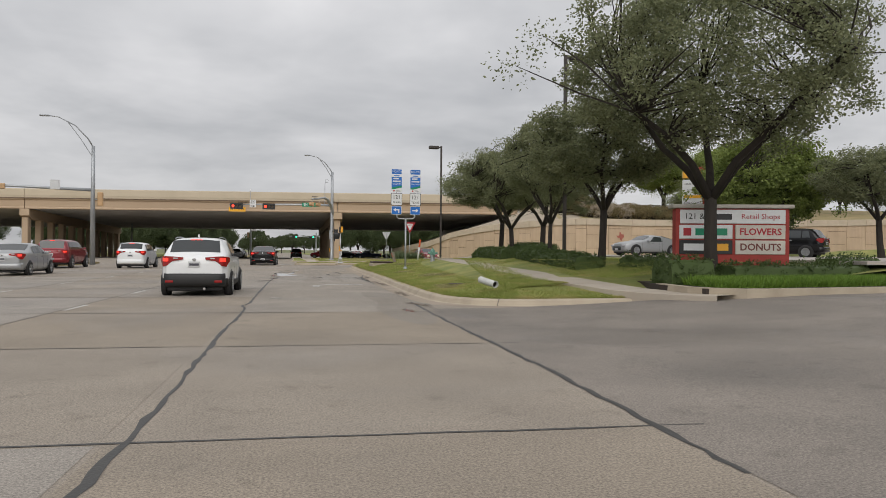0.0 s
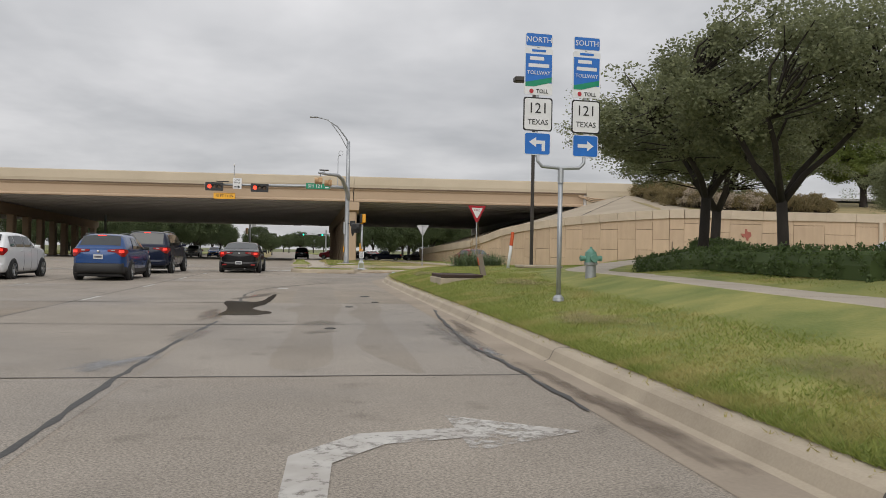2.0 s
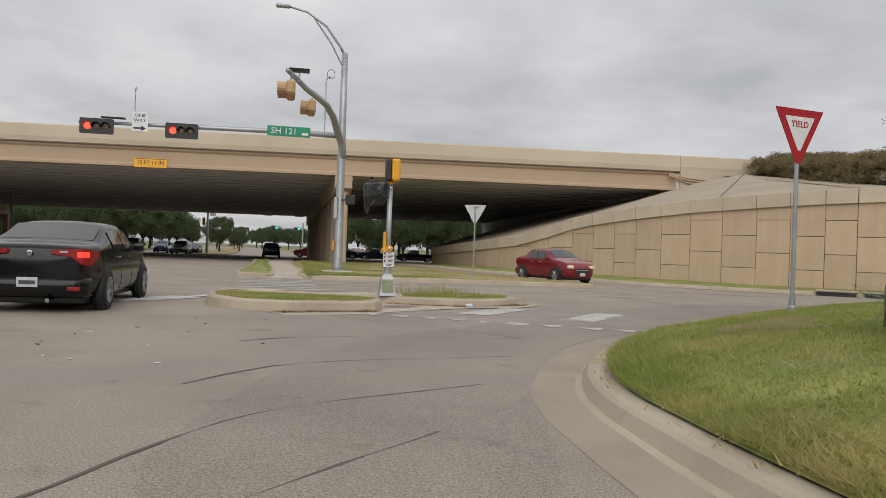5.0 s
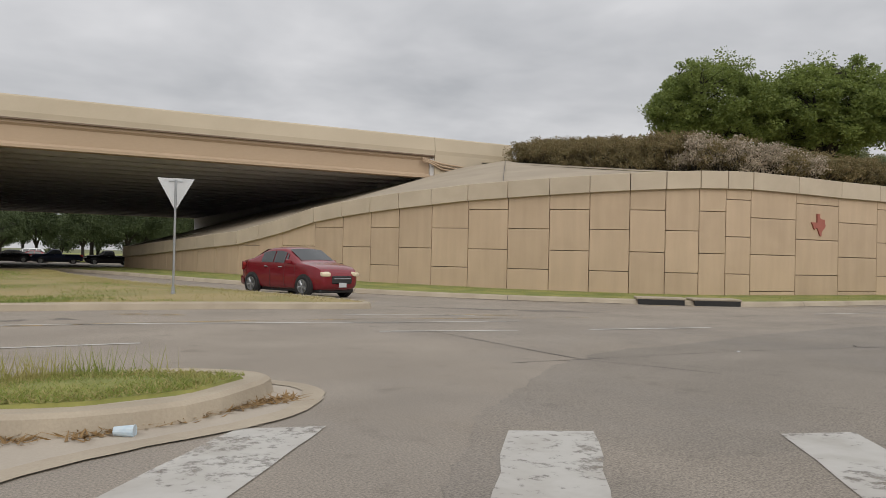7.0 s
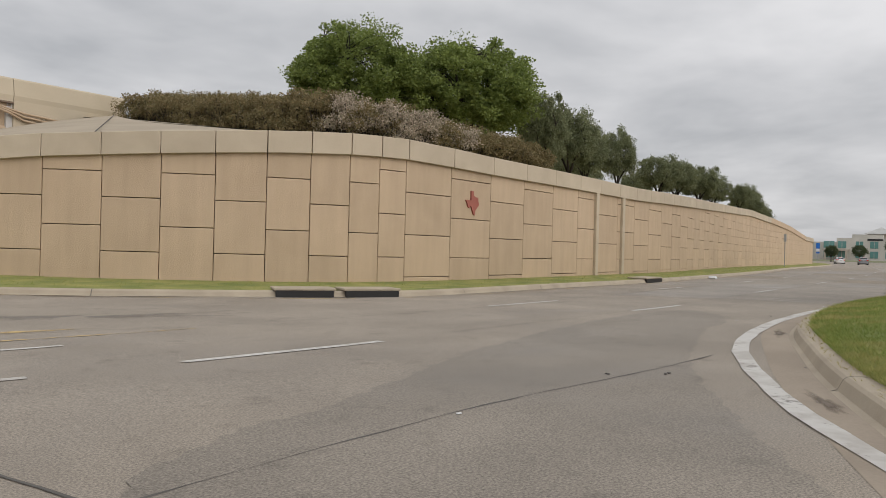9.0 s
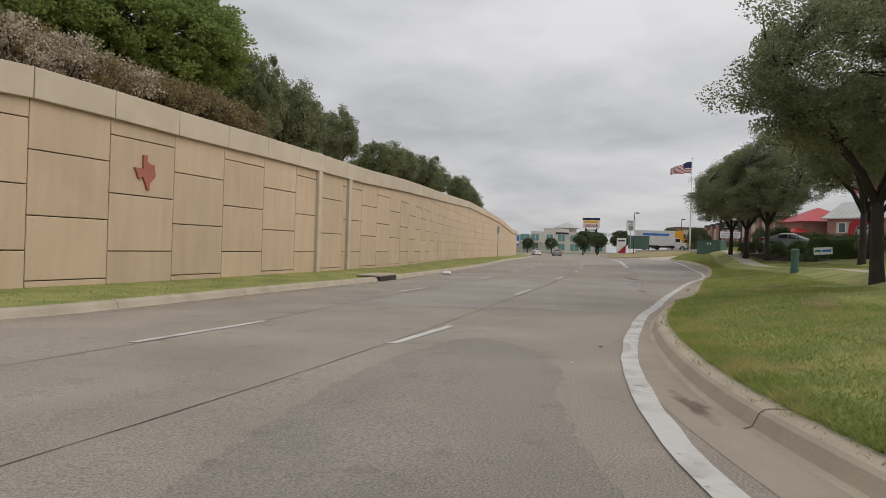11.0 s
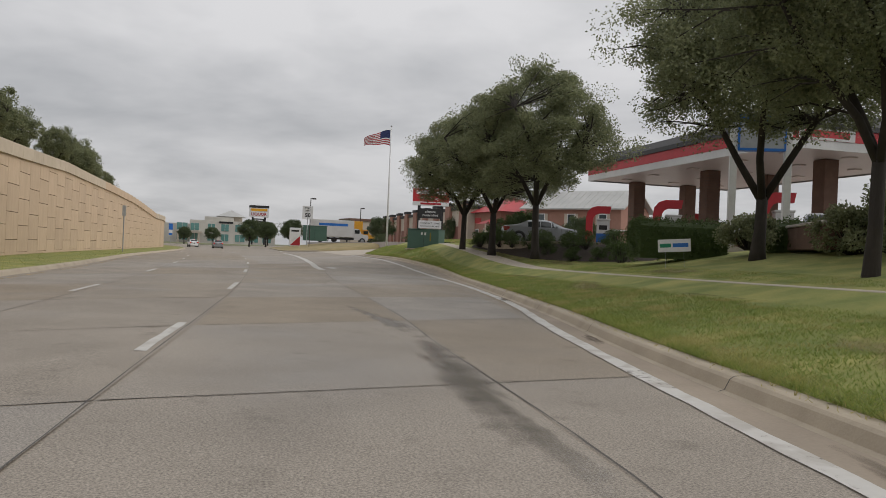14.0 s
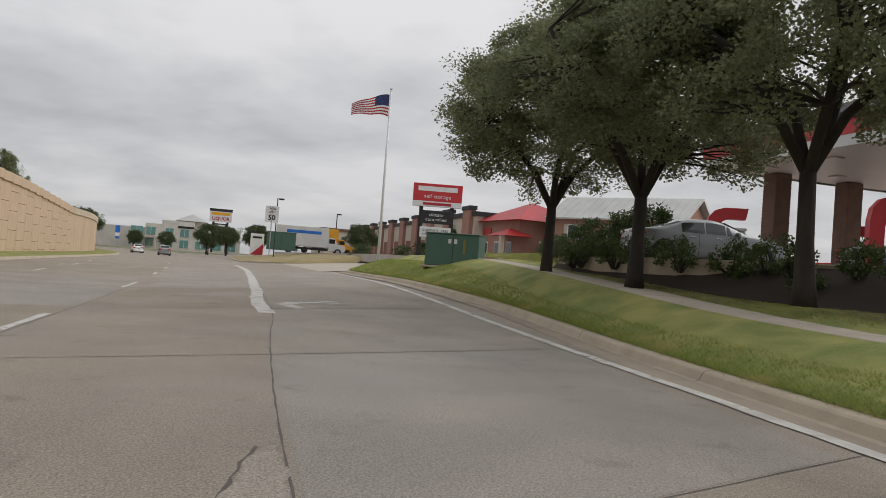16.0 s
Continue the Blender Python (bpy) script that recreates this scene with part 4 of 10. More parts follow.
# driveway apron, ramping up from the road to the forecourt
bm = bmesh.new()
gx = [2.52 + 0.77 * i for i in range(26)]
gy = [-16 + 1.2 * i for i in range(28)]
grid = {}
for i, x in enumerate(gx):
    for j, y in enumerate(gy):
        z = 0.003 + 0.32 * smooth01((x - 3.2) / 9)
        grid[i, j] = bm.verts.new((x, y, z))
for i in range(len(gx) - 1):
    for j in range(len(gy) - 1):
        bm.faces.new((grid[i, j], grid[i + 1, j], grid[i + 1, j + 1], grid[i, j + 1]))
tagged(part("driveway", bm, DRIVE, smooth=True), "stained concrete driveway ramp off the road", "driveway", kind="structure")

# ---- verge: strip along the kerb, then the bank beyond ----


def blades_over(name, places, mat, seed, h=(0.04, 0.09), w=0.006, lean=0.6):
    """Many thin upright blades as one mesh."""
    rng = np.random.default_rng(seed)
    P = np.array(places)
    n = len(P)
    a = rng.uniform(0, 2 * np.pi, n)
    H = rng.uniform(h[0], h[1], n)
    dx, dy = np.cos(a), np.sin(a)
    tip = P + np.stack([rng.normal(0, lean, n) * H, rng.normal(0, lean, n) * H, H], 1)
    s = np.stack([dx, dy, np.zeros(n)], 1) * (w * rng.uniform(0.7, 1.5, n))[:, None]
    V = np.stack([P - s, P + s, tip], 1).reshape(-1, 3)
    me = bpy.data.meshes.new(name)
    me.vertices.add(3 * n)
    me.vertices.foreach_set("co", V.ravel())
    me.loops.add(3 * n)
    me.loops.foreach_set("vertex_index", np.arange(3 * n))
    me.polygons.add(n)
    me.polygons.foreach_set("loop_start", np.arange(n) * 3)
    me.update()
    me.materials.append(mat)
    return me


strip_off = (0.25, 0.4, 0.9, 1.4, 2.0, 2.7)
verts, faces = [], []
KN = normals_of(KERB_RIGHT)
for p, n in zip(KERB_RIGHT, KN):
    for o in strip_off:
        q = p + n * o
        verts.append((q.x, q.y, verge_z(q.x, q.y) - (0.045 if o < 0.3 else 0.01) + (0.0 if o < 0.3 else 0.02 * noise.noise(q * 1.3))))
k = len(strip_off)
faces = [(i * k + j, i * k + j + 1, (i + 1) * k + j + 1, (i + 1) * k + j) for i in range(len(KERB_RIGHT) - 1) for j in range(k - 1)]
VERGE = tagged(part("verge", mesh_of("verge", verts, faces, None, True), GRASS_SOIL), "mown grass verge with yellowed patches behind the kerb", "grass", kind="structure")


def inside_verge(x, y):
    """Whether a place lies on the right of the kerb line."""
    d = ((KR - (x, y)) ** 2).sum(1)
    i = int(d.argmin())
    n = KN[i]
    return (x - KR[i, 0]) * n.x + (y - KR[i, 1]) * n.y > 0


gx = [3.5 + 1.25 * i for i in range(100)]
gy = [17.5 + 1.25 * i for i in range(38)]
idx, verts, faces = {}, [], []
for j, y in enumerate(gy):
    for i, x in enumerate(gx):
        d = kerb_distance(x, y)
        if d > 1.5 and inside_verge(x, y) and not (68 < x and y < 47) and x < 113:
            idx[i, j] = len(verts)
            z = verge_z(x, y) - (0.05 if d < 2.8 else 0.0) + 0.03 * noise.noise(Vector((x * 0.5, y * 0.5, 0)))
            under_lot = 16 < x < np.interp(y, (15, 46), (69, 60)) and y < np.interp(x, (16, 24, 40, 50, 60), (43, 50, 50, 45, 40))
            verts.append((x, y, min(z, 1.02) if under_lot else z))
for (i, j) in list(idx):
    q = [(i, j), (i + 1, j), (i + 1, j + 1), (i, j + 1)]
    if all(c in idx for c in q):
        faces.append([idx[c] for c in q])
part("bank", mesh_of("bank", verts, faces, None, True), GRASS_SOIL, VERGE)

# sidewalk
SIDEWALK = resample([(9.3, 15.5), (8.0, 18), (7.0, 22), (6.95, 28), (7.3, 36), (8.0, 43), (9.3, 46.8), (12, 50), (20, 55.3), (30, 57.9), (38, 57.2), (46, 56.0), (55, 55.1), (65, 54.3), (78, 53.4), (88, 52.5), (97, 51.7), (108, 51.2)], 0.75)
SIDEWALK = [Vector((p.x, p.y, verge_z(p.x, p.y) + 0.065)) for p in SIDEWALK]
for _ in range(6):
    SIDEWALK = [Vector((p.x, p.y, (SIDEWALK[max(i - 1, 0)].z + p.z + SIDEWALK[min(i + 1, len(SIDEWALK) - 1)].z) / 3)) for i, p in enumerate(SIDEWALK)]
SN = normals_of(SIDEWALK)
for side in (-1, 1):
    verts, faces = [], []
    for p, n in zip(SIDEWALK, SN):
        for o, u in ((0.655, 0.0), (0.95, 0.25), (1.35, 0.65), (1.9, 1.0)):
            q = p + n * (o * side)
            verts.append((q.x, q.y, (p.z - 0.01) * (1 - u) + (verge_z(q.x, q.y) - 0.015) * u))
    faces = [(4 * i + j, 4 * i + j + 1, 4 * i + j + 5, 4 * i + j + 4) for i in range(len(SIDEWALK) - 1) for j in range(3) if SIDEWALK[i].y > 21.5 or SIDEWALK[i].x > 12]
    part("shoulder", mesh_of("shoulder", verts, faces if side > 0 else [f[::-1] for f in faces], None, True), GRASS_SOIL, VERGE)
sw = tagged(part("pavement", mesh_of("pavement", *sweep(SIDEWALK, [(-0.66, -0.45), (-0.66, -0.012), (-0.645, 0.0), (0.645, 0.0), (0.66, -0.012), (0.66, -0.45)])), WALK), "narrow pale concrete sidewalk across the grass", "sidewalk", kind="structure")
for i in range(0, len(SIDEWALK) - 1, 2):
    a, b = SIDEWALK[i], SIDEWALK[i + 1]
    d = (b - a).normalized() * 0.015
    part("walk_joint", mesh_of("walk_joint", *sweep([a, a + d], [(-0.64, 0.004), (0.64, 0.004)])), JOINT, sw)

# grass blades near the road
WALK_XY = np.array([(p.x, p.y) for p in SIDEWALK])


def verge_places(x0, x1, y0, y1, n, dmin=0.24, dmax=6.5, seed=1, lean=1.3):
    """Places for blades behind the right-hand kerb, thickest near it and none on the sidewalk."""
    rng = np.random.default_rng(seed)
    P = np.array([(p.x, p.y) for p in KERB_RIGHT])
    N = np.array([(q.x, q.y) for q in KN])
    pick = np.flatnonzero((P[:, 0] >= x0) & (P[:, 0] <= x1) & (P[:, 1] >= y0) & (P[:, 1] <= y1))
    pick = pick[pick < len(P) - 1]
    i = pick[rng.integers(0, len(pick), int(n * 1.5))]
    t = rng.random(len(i))[:, None]
    d = dmin + (dmax - dmin) * rng.random(len(i)) ** lean
    Q = P[i] * (1 - t) + P[i + 1] * t + (N[i] * (1 - t) + N[i + 1] * t) * d[:, None]
    away = np.full(len(Q), 9.0)
    for a in WALK_XY:
        away = np.minimum(away, np.hypot(Q[:, 0] - a[0], Q[:, 1] - a[1]))
    keep = np.flatnonzero(away > 0.76)[:n]
    Q, d = Q[keep], d[keep]
    s01 = lambda u: np.clip(u, 0, 1) ** 2 * (3 - 2 * np.clip(u, 0, 1))
    x, y = Q[:, 0], Q[:, 1]
    z = 0.15 + verge_rise(d, x, y) + 0.055 * np.clip(65 - y, 0, 16) * s01((x - 70) / 25) + 0.35 * s01((x - 68) / 15) * s01(d / 2.0)
    return np.stack([x, y, z - 0.012], 1)


tagged(part("verge_grass", blades_over("verge_grass", verge_places(2, 12, 16, 63, 420000, dmax=9.5, seed=1, lean=1.6), BLADE, 1, (0.015, 0.05), 0.006, 0.9), None), "short green mown grass on the corner verge", "grass", kind="stuff")
tagged(part("verge_grass", blades_over("verge_grass", verge_places(12, 111, 50, 66, 360000, seed=2), BLADE_GREEN, 2, (0.018, 0.06), 0.007, 0.9), None), "short green mown grass along the frontage road", "grass", kind="stuff")
tagged(part("dry_grass", blades_over("dry_grass", verge_places(2, 111, 16, 66, 36000, dmin=0.1, dmax=5.5, seed=3), BLADE_DRY, 3, (0.015, 0.055), 0.007, 1.0), None), "straw-coloured dry blades among the green grass", "grass", kind="stuff")
tagged(part("kerb_grass", blades_over("kerb_grass", verge_places(2, 111, 16, 66, 62000, dmin=0.27, dmax=0.6, seed=4, lean=2.0), BLADE, 5, (0.03, 0.09), 0.006, 0.9), None), "longer grass leaning over the back of the kerb", "grass", kind="stuff")
# thin, sun-dried patches in the turf
DRY_PATCH = faded(material("dried_turf", (0.36, 0.28, 0.135), 0.95, dark=(0.16, 0.145, 0.05), scale=3.0, fine=40, bump=0.8, spread=(0.3, 0.7)), 1.0, 0.5)
for k, (cx, cy, rx, ry, a) in enumerate(((79.0, 52.3, 6.0, 0.55, -0.08), (72.5, 51.8, 3.0, 0.5, -0.1), (45.5, 59.6, 1.8, 0.7, -0.2), (37.0, 60.6, 1.6, 0.6, -0.2), (58.5, 57.0, 2.2, 0.6, -0.2), (66.0, 55.8, 2.0, 0.5, -0.15), (3.9, 21.5, 0.5, 1.2, 0.0), (4.6, 27.5, 0.6, 1.6, 0.1),
                                         (4.1, 33.0, 0.5, 1.3, 0.0), (5.2, 40.5, 0.7, 1.4, 0.2), (4.0, 49.0, 0.5, 1.5, 0.0), (5.6, 55.3, 1.2, 0.7, 0.6), (13.5, 60.6, 1.6, 0.6, 0.4), (22.0, 62.4, 2.2, 0.6, 0.05), (28.5, 61.9, 1.6, 0.6, -0.1), (52.5, 56.6, 1.6, 0.8, -0.1), (61.0, 53.0, 2.2, 0.6, -0.1))):
    prng = random.Random(500 + k)
    ph = [prng.random() * 6.28 for _ in range(3)]
    rings = [[(cx, cy)]]
    for q in (0.35, 0.7, 1.0):
        ring = []
        for i in range(28):
            b = 2 * math.pi * i / 28
            r = q * (1 + 0.22 * math.sin(2 * b + ph[0]) + 0.16 * math.sin(3 * b + ph[1]) + 0.1 * math.sin(7 * b + ph[2]))
            ring.append((cx + rx * r * math.cos(b) * math.cos(a) - ry * r * math.sin(b) * math.sin(a), cy + rx * r * math.cos(b) * math.sin(a) + ry * r * math.sin(b) * math.cos(a)))
        rings.append(ring)
    flat = [q for ring in rings for q in ring]
    faces = [(0, 1 + i, 1 + (i + 1) % 28) for i in range(28)] + [(1 + 28 * j + i, 29 + 28 * j + i, 29 + 28 * j + (i + 1) % 28, 1 + 28 * j + (i + 1) % 28) for j in (0, 1) for i in range(28)]
    me = mesh_of("dry_patch", [(x, y, verge_z(x, y) + 0.022) for x, y in flat], faces, None, True)
    me.attributes.new("fade", "FLOAT", "POINT").data.foreach_set("value", [0.7] + [0.55] * 28 + [0.3] * 28 + [0.0] * 28)
    part("dry_patch", me, DRY_PATCH, VERGE)

# ---- forecourts behind the bank ----


def slab(name, outline, z, mat, label, cat, thick=0.25):
    bm = bmesh.new()
    a = [bm.verts.new((x, y, z)) for x, y in outline]
    b = [bm.verts.new((x, y, z - thick)) for x, y in outline]
    bm.faces.new(a)
    for i in range(len(a)):
        j = (i + 1) % len(a)
        bm.faces.new((a[i], b[i], b[j], a[j]))
    bmesh.ops.recalc_face_normals(bm, faces=bm.faces)
    return tagged(part(name, bm, mat), label, cat, kind="structure")


slab("parking_lot", [(15.5, 19), (70, 15), (60, 46), (40, 55), (22, 53.5), (15.5, 46)], 1.06, LOT, "grey concrete parking lot of the retail shops", "parking lot", 0.1)
slab("forecourt", [(63, 14), (118, 14), (118, 47.2), (90, 48.6), (86.5, 51.6), (79.5, 51.6), (74, 49.6), (66, 47.6)], 1.9, LOT, "concrete forecourt of the filling station with a kerbed edge", "forecourt", 0.6)
slab("far_lot", [(128, 12), (260, 0), (260, 50), (128, 49)], 2.1, LOT, "concrete yard of the storage business", "parking lot", 0.8)


def rising(name, xs_, front, back, z_back, mat, label, cat, lip=0.0, n=8):
    """A sheet of ground that climbs from the road at its front edge to the yards behind."""
    v_, f_ = [], []
    for x in xs_:
        y0, y1 = front(x), back(x)
        for j in range(n + 1):
            u = j / n
            y = y0 + (y1 - y0) * u
            z0 = road_z(x, y0) + lip
            v_.append((x, y, z0 + (z_back(x) - z0) * u + (0.04 * noise.noise(Vector((x, y, 0)) * 0.4) if lip and j else 0.0)))
    k_ = n + 1
    f_ = [(i * k_ + j, i * k_ + j + 1, (i + 1) * k_ + j + 1, (i + 1) * k_ + j)[::-1] for i in range(len(xs_) - 1) for j in range(n)]
    return tagged(part(name, mesh_of(name, v_, f_, None, True), mat), label, cat, kind="structure")


def corner_front(x):
    return float(np.interp(x, (140, 143, 148, 155, 215), (50, 57, 60.5, 61.4, 61.8)))


rising("side_street", [111.0 + 1.0 * i for i in range(36)], lambda x: 57.0, lambda x: 38.0, lambda x: 2.12, WALK, "pale concrete side street climbing to the yards", "road")
VFAR = rising("verge_far", [140.0 + 1.5 * i for i in range(52)], corner_front, lambda x: 47.5, lambda x: 2.16, DRY_SOIL, "dry grass corner beyond the side road", "grass", 0.12)
cl = [Vector((x, corner_front(x), road_z(x, corner_front(x)))) for x in [140.0 + 1.0 * i for i in range(76)]]
tagged(part("kerb", mesh_of("kerb", *sweep(cl, SECTION[1:])), KERB), "pale kerb round the grass corner", "kerb", kind="structure")

# ---- retaining wall of precast panels, round the corner and along the frontage road ----
WALL_S = [0.0]
for a, b in zip(WALL_LINE, WALL_LINE[1:]):
    WALL_S.append(WALL_S[-1] + (b - a).length)


def wall_at(s):
    """Place and heading on the wall's foot line, s metres along it."""
    i = int(np.searchsorted(WALL_S, s)) - 1
    i = min(max(i, 0), len(WALL_LINE) - 2)
    a, b = WALL_LINE[i], WALL_LINE[i + 1]
    t = (s - WALL_S[i]) / max(WALL_S[i + 1] - WALL_S[i], 1e-6)
    d = (b - a).normalized()
    return a.lerp(b, t), d


def wall_s(x, y):
    return WALL_S[int(np.argmin([(p.x - x) ** 2 + (p.y - y) ** 2 for p in WALL_LINE]))]


H_S = [wall_s(*p) for p in ((12.6, 114), (13.1, 109.2), (14.3, 101.5), (15.2, 97), (15.64, 95.9), (16.4, 94.0), (17.1, 92.3), (18, 90.2), (19.5, 87.7), (21.2, 85), (23.25, 82.3), (25.3, 80), (27.35, 78.5), (29.5, 77.7), (34.5, 77), (50, 76.25), (60.6, 76.3), (76.7, 77.4), (98, 78.3), (115, 78.4), (130, 78.4), (150, 78.5), (250, 97))]
H_Z = (1.47, 1.66, 2.08, 2.36, 2.54, 2.91, 3.34, 3.7, 4.03, 4.31, 4.54, 4.69, 4.82, 4.86, 4.78, 4.8, 5.12, 5.66, 6.3, 6.1, 5.7, 4.75, 4.6)


def wall_top(s):
    return float(np.interp(s, H_S, H_Z))


# sheet behind the panels, coloured as the shade in their gaps
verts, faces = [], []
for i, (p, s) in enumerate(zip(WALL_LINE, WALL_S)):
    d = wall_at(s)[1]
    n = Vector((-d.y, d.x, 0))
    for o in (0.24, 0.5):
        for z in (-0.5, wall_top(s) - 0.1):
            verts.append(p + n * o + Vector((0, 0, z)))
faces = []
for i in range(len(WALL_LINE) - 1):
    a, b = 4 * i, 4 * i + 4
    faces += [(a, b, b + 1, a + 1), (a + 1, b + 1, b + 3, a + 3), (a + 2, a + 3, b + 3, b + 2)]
WALL = tagged(part("wall_south", mesh_of("wall_south", verts, faces), BACKING_SHADE), "tan precast panel retaining wall with pale coping", "retaining wall", kind="structure")

CAP_H = 0.68
S1, S_END = wall_s(27.6, 78.3), wall_s(150, 78.5)
WALL_X = [p.x for p in WALL_LINE]
JOINT_X = [15.2, 15.75, 16.35, 17.2, 17.92, 18.63, 19.37, 20.23, 21.15, 22.16, 23.22, 24.24, 25.28, 26.3, 27.37, 28.35, 29.45, 31.8, 34.33, 36.87, 39.39, 41.91, 44.4]
while JOINT_X[-1] < 148:
    JOINT_X.append(JOINT_X[-1] + 2.52)
JOINT_S = [float(np.interp(x, WALL_X, WALL_S)) for x in JOINT_X]
cols = list(zip(JOINT_S, JOINT_S[1:]))
bumpy = [0.5, 0.0]
rest_v, rest_f = [], []


def panel_verts(s0, s1, z0, z1, proud, back=0.3, g=0.012):
    p0, d0 = wall_at(s0 + g)
    p1, d1 = wall_at(s1 - g)
    d = (p1 - p0).normalized()
    n = Vector((d.y, -d.x, 0))
    c = 0.012
    out = []
    for o, e in ((-back, 0), (proud - c, 0), (proud, c)):
        for p, q in ((p0, 1), (p1, -1)):
            for z, r in ((z0, 1), (z1, -1)):
                out.append(p + d * (q * e) + n * o + Vector((0, 0, z + r * e)))
    f = [(8, 9, 11, 10)]
    for a in (0, 4):
        f += [(a, a + 4, a + 6, a + 2), (a + 1, a + 3, a + 7, a + 5), (a, a + 1, a + 5, a + 4), (a + 2, a + 6, a + 7, a + 3)]
    return out, [tuple(reversed(q)) for q in f]


count = 0
skip = {}
for k, (s0, s1) in enumerate(cols):
    mid = (s0 + s1) / 2
    top = max(wall_top(s0), wall_top(s1)) - CAP_H + 0.06
    PH = 1.62 if s0 < S1 else 1.44
    z = (0.88 if (k % 2) else 1.65) - 2 * PH
    p, d = wall_at(mid)
    near = p.x < 112
    while z < top - 0.05:
        z1 = min(z + PH, top)
        if top - z1 < 0.28:
            z1 = top
        v, f = panel_verts(s0, s1, max(z, -0.5) + 0.012, z1 - 0.012, 0.0)
        if z1 > -0.2:
            if near and count < 298:
                part("wall_panel", mesh_of("wall_panel", v, f), PANEL, WALL)
                count += 1
            else:
                o = len(rest_v)
                rest_v += v
                rest_f += [tuple(o + q for q in t) for t in f]
        z = z1
    # coping piece over each column
    v, f = panel_verts(s0, s1, wall_top(mid) - CAP_H, wall_top(mid), 0.13, 0.3, 0.008)
    if near:
        h0, h1 = wall_top(s0), wall_top(s1)
        for i, q in enumerate(v):
            if i % 2:
                q.z += (h0 if i % 4 == 1 else h1) - wall_top(mid)
            else:
                q.z += (h0 if i % 4 == 0 else h1) - wall_top(mid)
        f = f + [(1, 3, 7, 5)]
        part("coping_piece", mesh_of("coping_piece", v, f + [(0, 2, 3, 1)]), COPING, WALL)
    else:
        o = len(rest_v)
        rest_v += v
        rest_f += [tuple(o + q for q in t) for t in f]
ro = part("far_panels", mesh_of("far_panels", rest_v, rest_f), PANEL, WALL, "the far run of the panel wall")
ro["kind"] = "stuff"
# plain run of wall under the bridge and far round the bend
for sa, sb in ((0.05, JOINT_S[0]), (JOINT_S[-1], WALL_S[-1] - 0.5)):
    ss = [float(q) for q in np.linspace(sa, sb, int((sb - sa) / 2.4) + 2)]
    for a, b in zip(ss, ss[1:]):
        v, f = panel_verts(a, b, -0.4, max(wall_top(a), wall_top(b)) - CAP_H + 0.06, 0.0)
        part("wall_panel", mesh_of("wall_panel", v, f), PANEL, WALL)
        v, f = panel_verts(a, b, wall_top(a) - CAP_H, wall_top(a), 0.13, 0.3, 0.004)
        for i, q in enumerate(v):
            q.z += wall_top(b) - wall_top(a) if (i // 2) % 2 else 0
        part("coping_piece", mesh_of("coping_piece", v, f + [(1, 3, 7, 5)]), COPING, WALL)

# two pale pilasters with drain bands
for x, y in ((43.95, 76.36), (47.6, 76.28)):
    s = wall_s(x, y)
    p, d = wall_at(s)
    a = math.degrees(math.atan2(d.y, d.x))
    bm = box(0.34, 0.16, wall_top(s) - CAP_H + 0.4, (0, -0.06, -0.4), 0.02)
    for z in (0.75, 1.85, 2.95):
        box(0.38, 0.18, 0.03, (0, -0.065, z), 0.0, bm)
    part("pilaster", bm, COPING, WALL, at=pose(p.x, p.y, 0, 0, 0, a))

# red state emblem set in a panel
TEXAS = [(-0.18, 0.62), (0.08, 0.62), (0.08, 0.36), (0.22, 0.30), (0.40, 0.26), (0.56, 0.27), (0.58, 0.02), (0.64, -0.10), (0.61, -0.24), (0.44, -0.36), (0.28, -0.50), (0.24, -0.66), (0.26, -0.80), (0.10, -0.75), (0.02, -0.60), (-0.10, -0.40), (-0.20, -0.28), (-0.31, -0.29), (-0.38, -0.40), (-0.52, -0.31), (-0.58, -0.14), (-0.74, 0.06), (-0.18, 0.06)]
s = wall_s(33.0, 77.2)
p, d = wall_at(s)
emblem = part("emblem", prism([(x * 0.60, z * 0.64) for x, z in TEXAS], 0.06), material("emblem_red", (0.40, 0.13, 0.10), 0.85, scale=2, fine=30, bump=0.3), WALL, "red state-shaped relief", at=pose(p.x, p.y, 3.0, 0, 0, math.degrees(math.atan2(d.y, d.x))))
emblem.location += Vector((d.y, -d.x, 0)) * 0.045

# grass strip between kerb and wall
WK = [Vector((p.x, p.y, 0)) for p in KERB_WALL if p.x < 250]
verts, faces = [], []
WPT = np.array([(p.x, p.y) for p in WALL_LINE])
for p in WK:
    j = int(((WPT - (p.x, p.y)) ** 2).sum(1).argmin())
    w = WALL_LINE[j]
    dn = (w - p).normalized()
    z = road_z(p.x, p.y)
    for t in (0.26, None):
        q = p + dn * t if t else w + dn * 0.08
        verts.append((q.x, q.y, z + (0.14 if t else 0.16) + (0.0 if t else 0.04)))
faces = [(2 * i, 2 * i + 1, 2 * i + 3, 2 * i + 2) for i in range(len(WK) - 1)]
STRIP = tagged(part("grass_strip", mesh_of("grass_strip", verts, faces), GRASS_SOIL), "narrow grass strip at the foot of the retaining wall", "grass", kind="structure")
rng = np.random.default_rng(8)
pl = []
for _ in range(30000):
    i = int(rng.integers(0, len(WK) - 1))
    if verts[2 * i][0] > 110:
        continue
    t, u = rng.random(), rng.random()
    a = Vector(verts[2 * i]).lerp(Vector(verts[2 * i + 2]), t)
    b = Vector(verts[2 * i + 1]).lerp(Vector(verts[2 * i + 3]), t)
    pl.append(tuple(a.lerp(b, u)))
tagged(part("strip_grass", blades_over("strip_grass", pl, BLADE, 4, (0.02, 0.055), 0.009, 0.9), None), "uncut grass along the foot of the wall", "grass", kind="stuff")

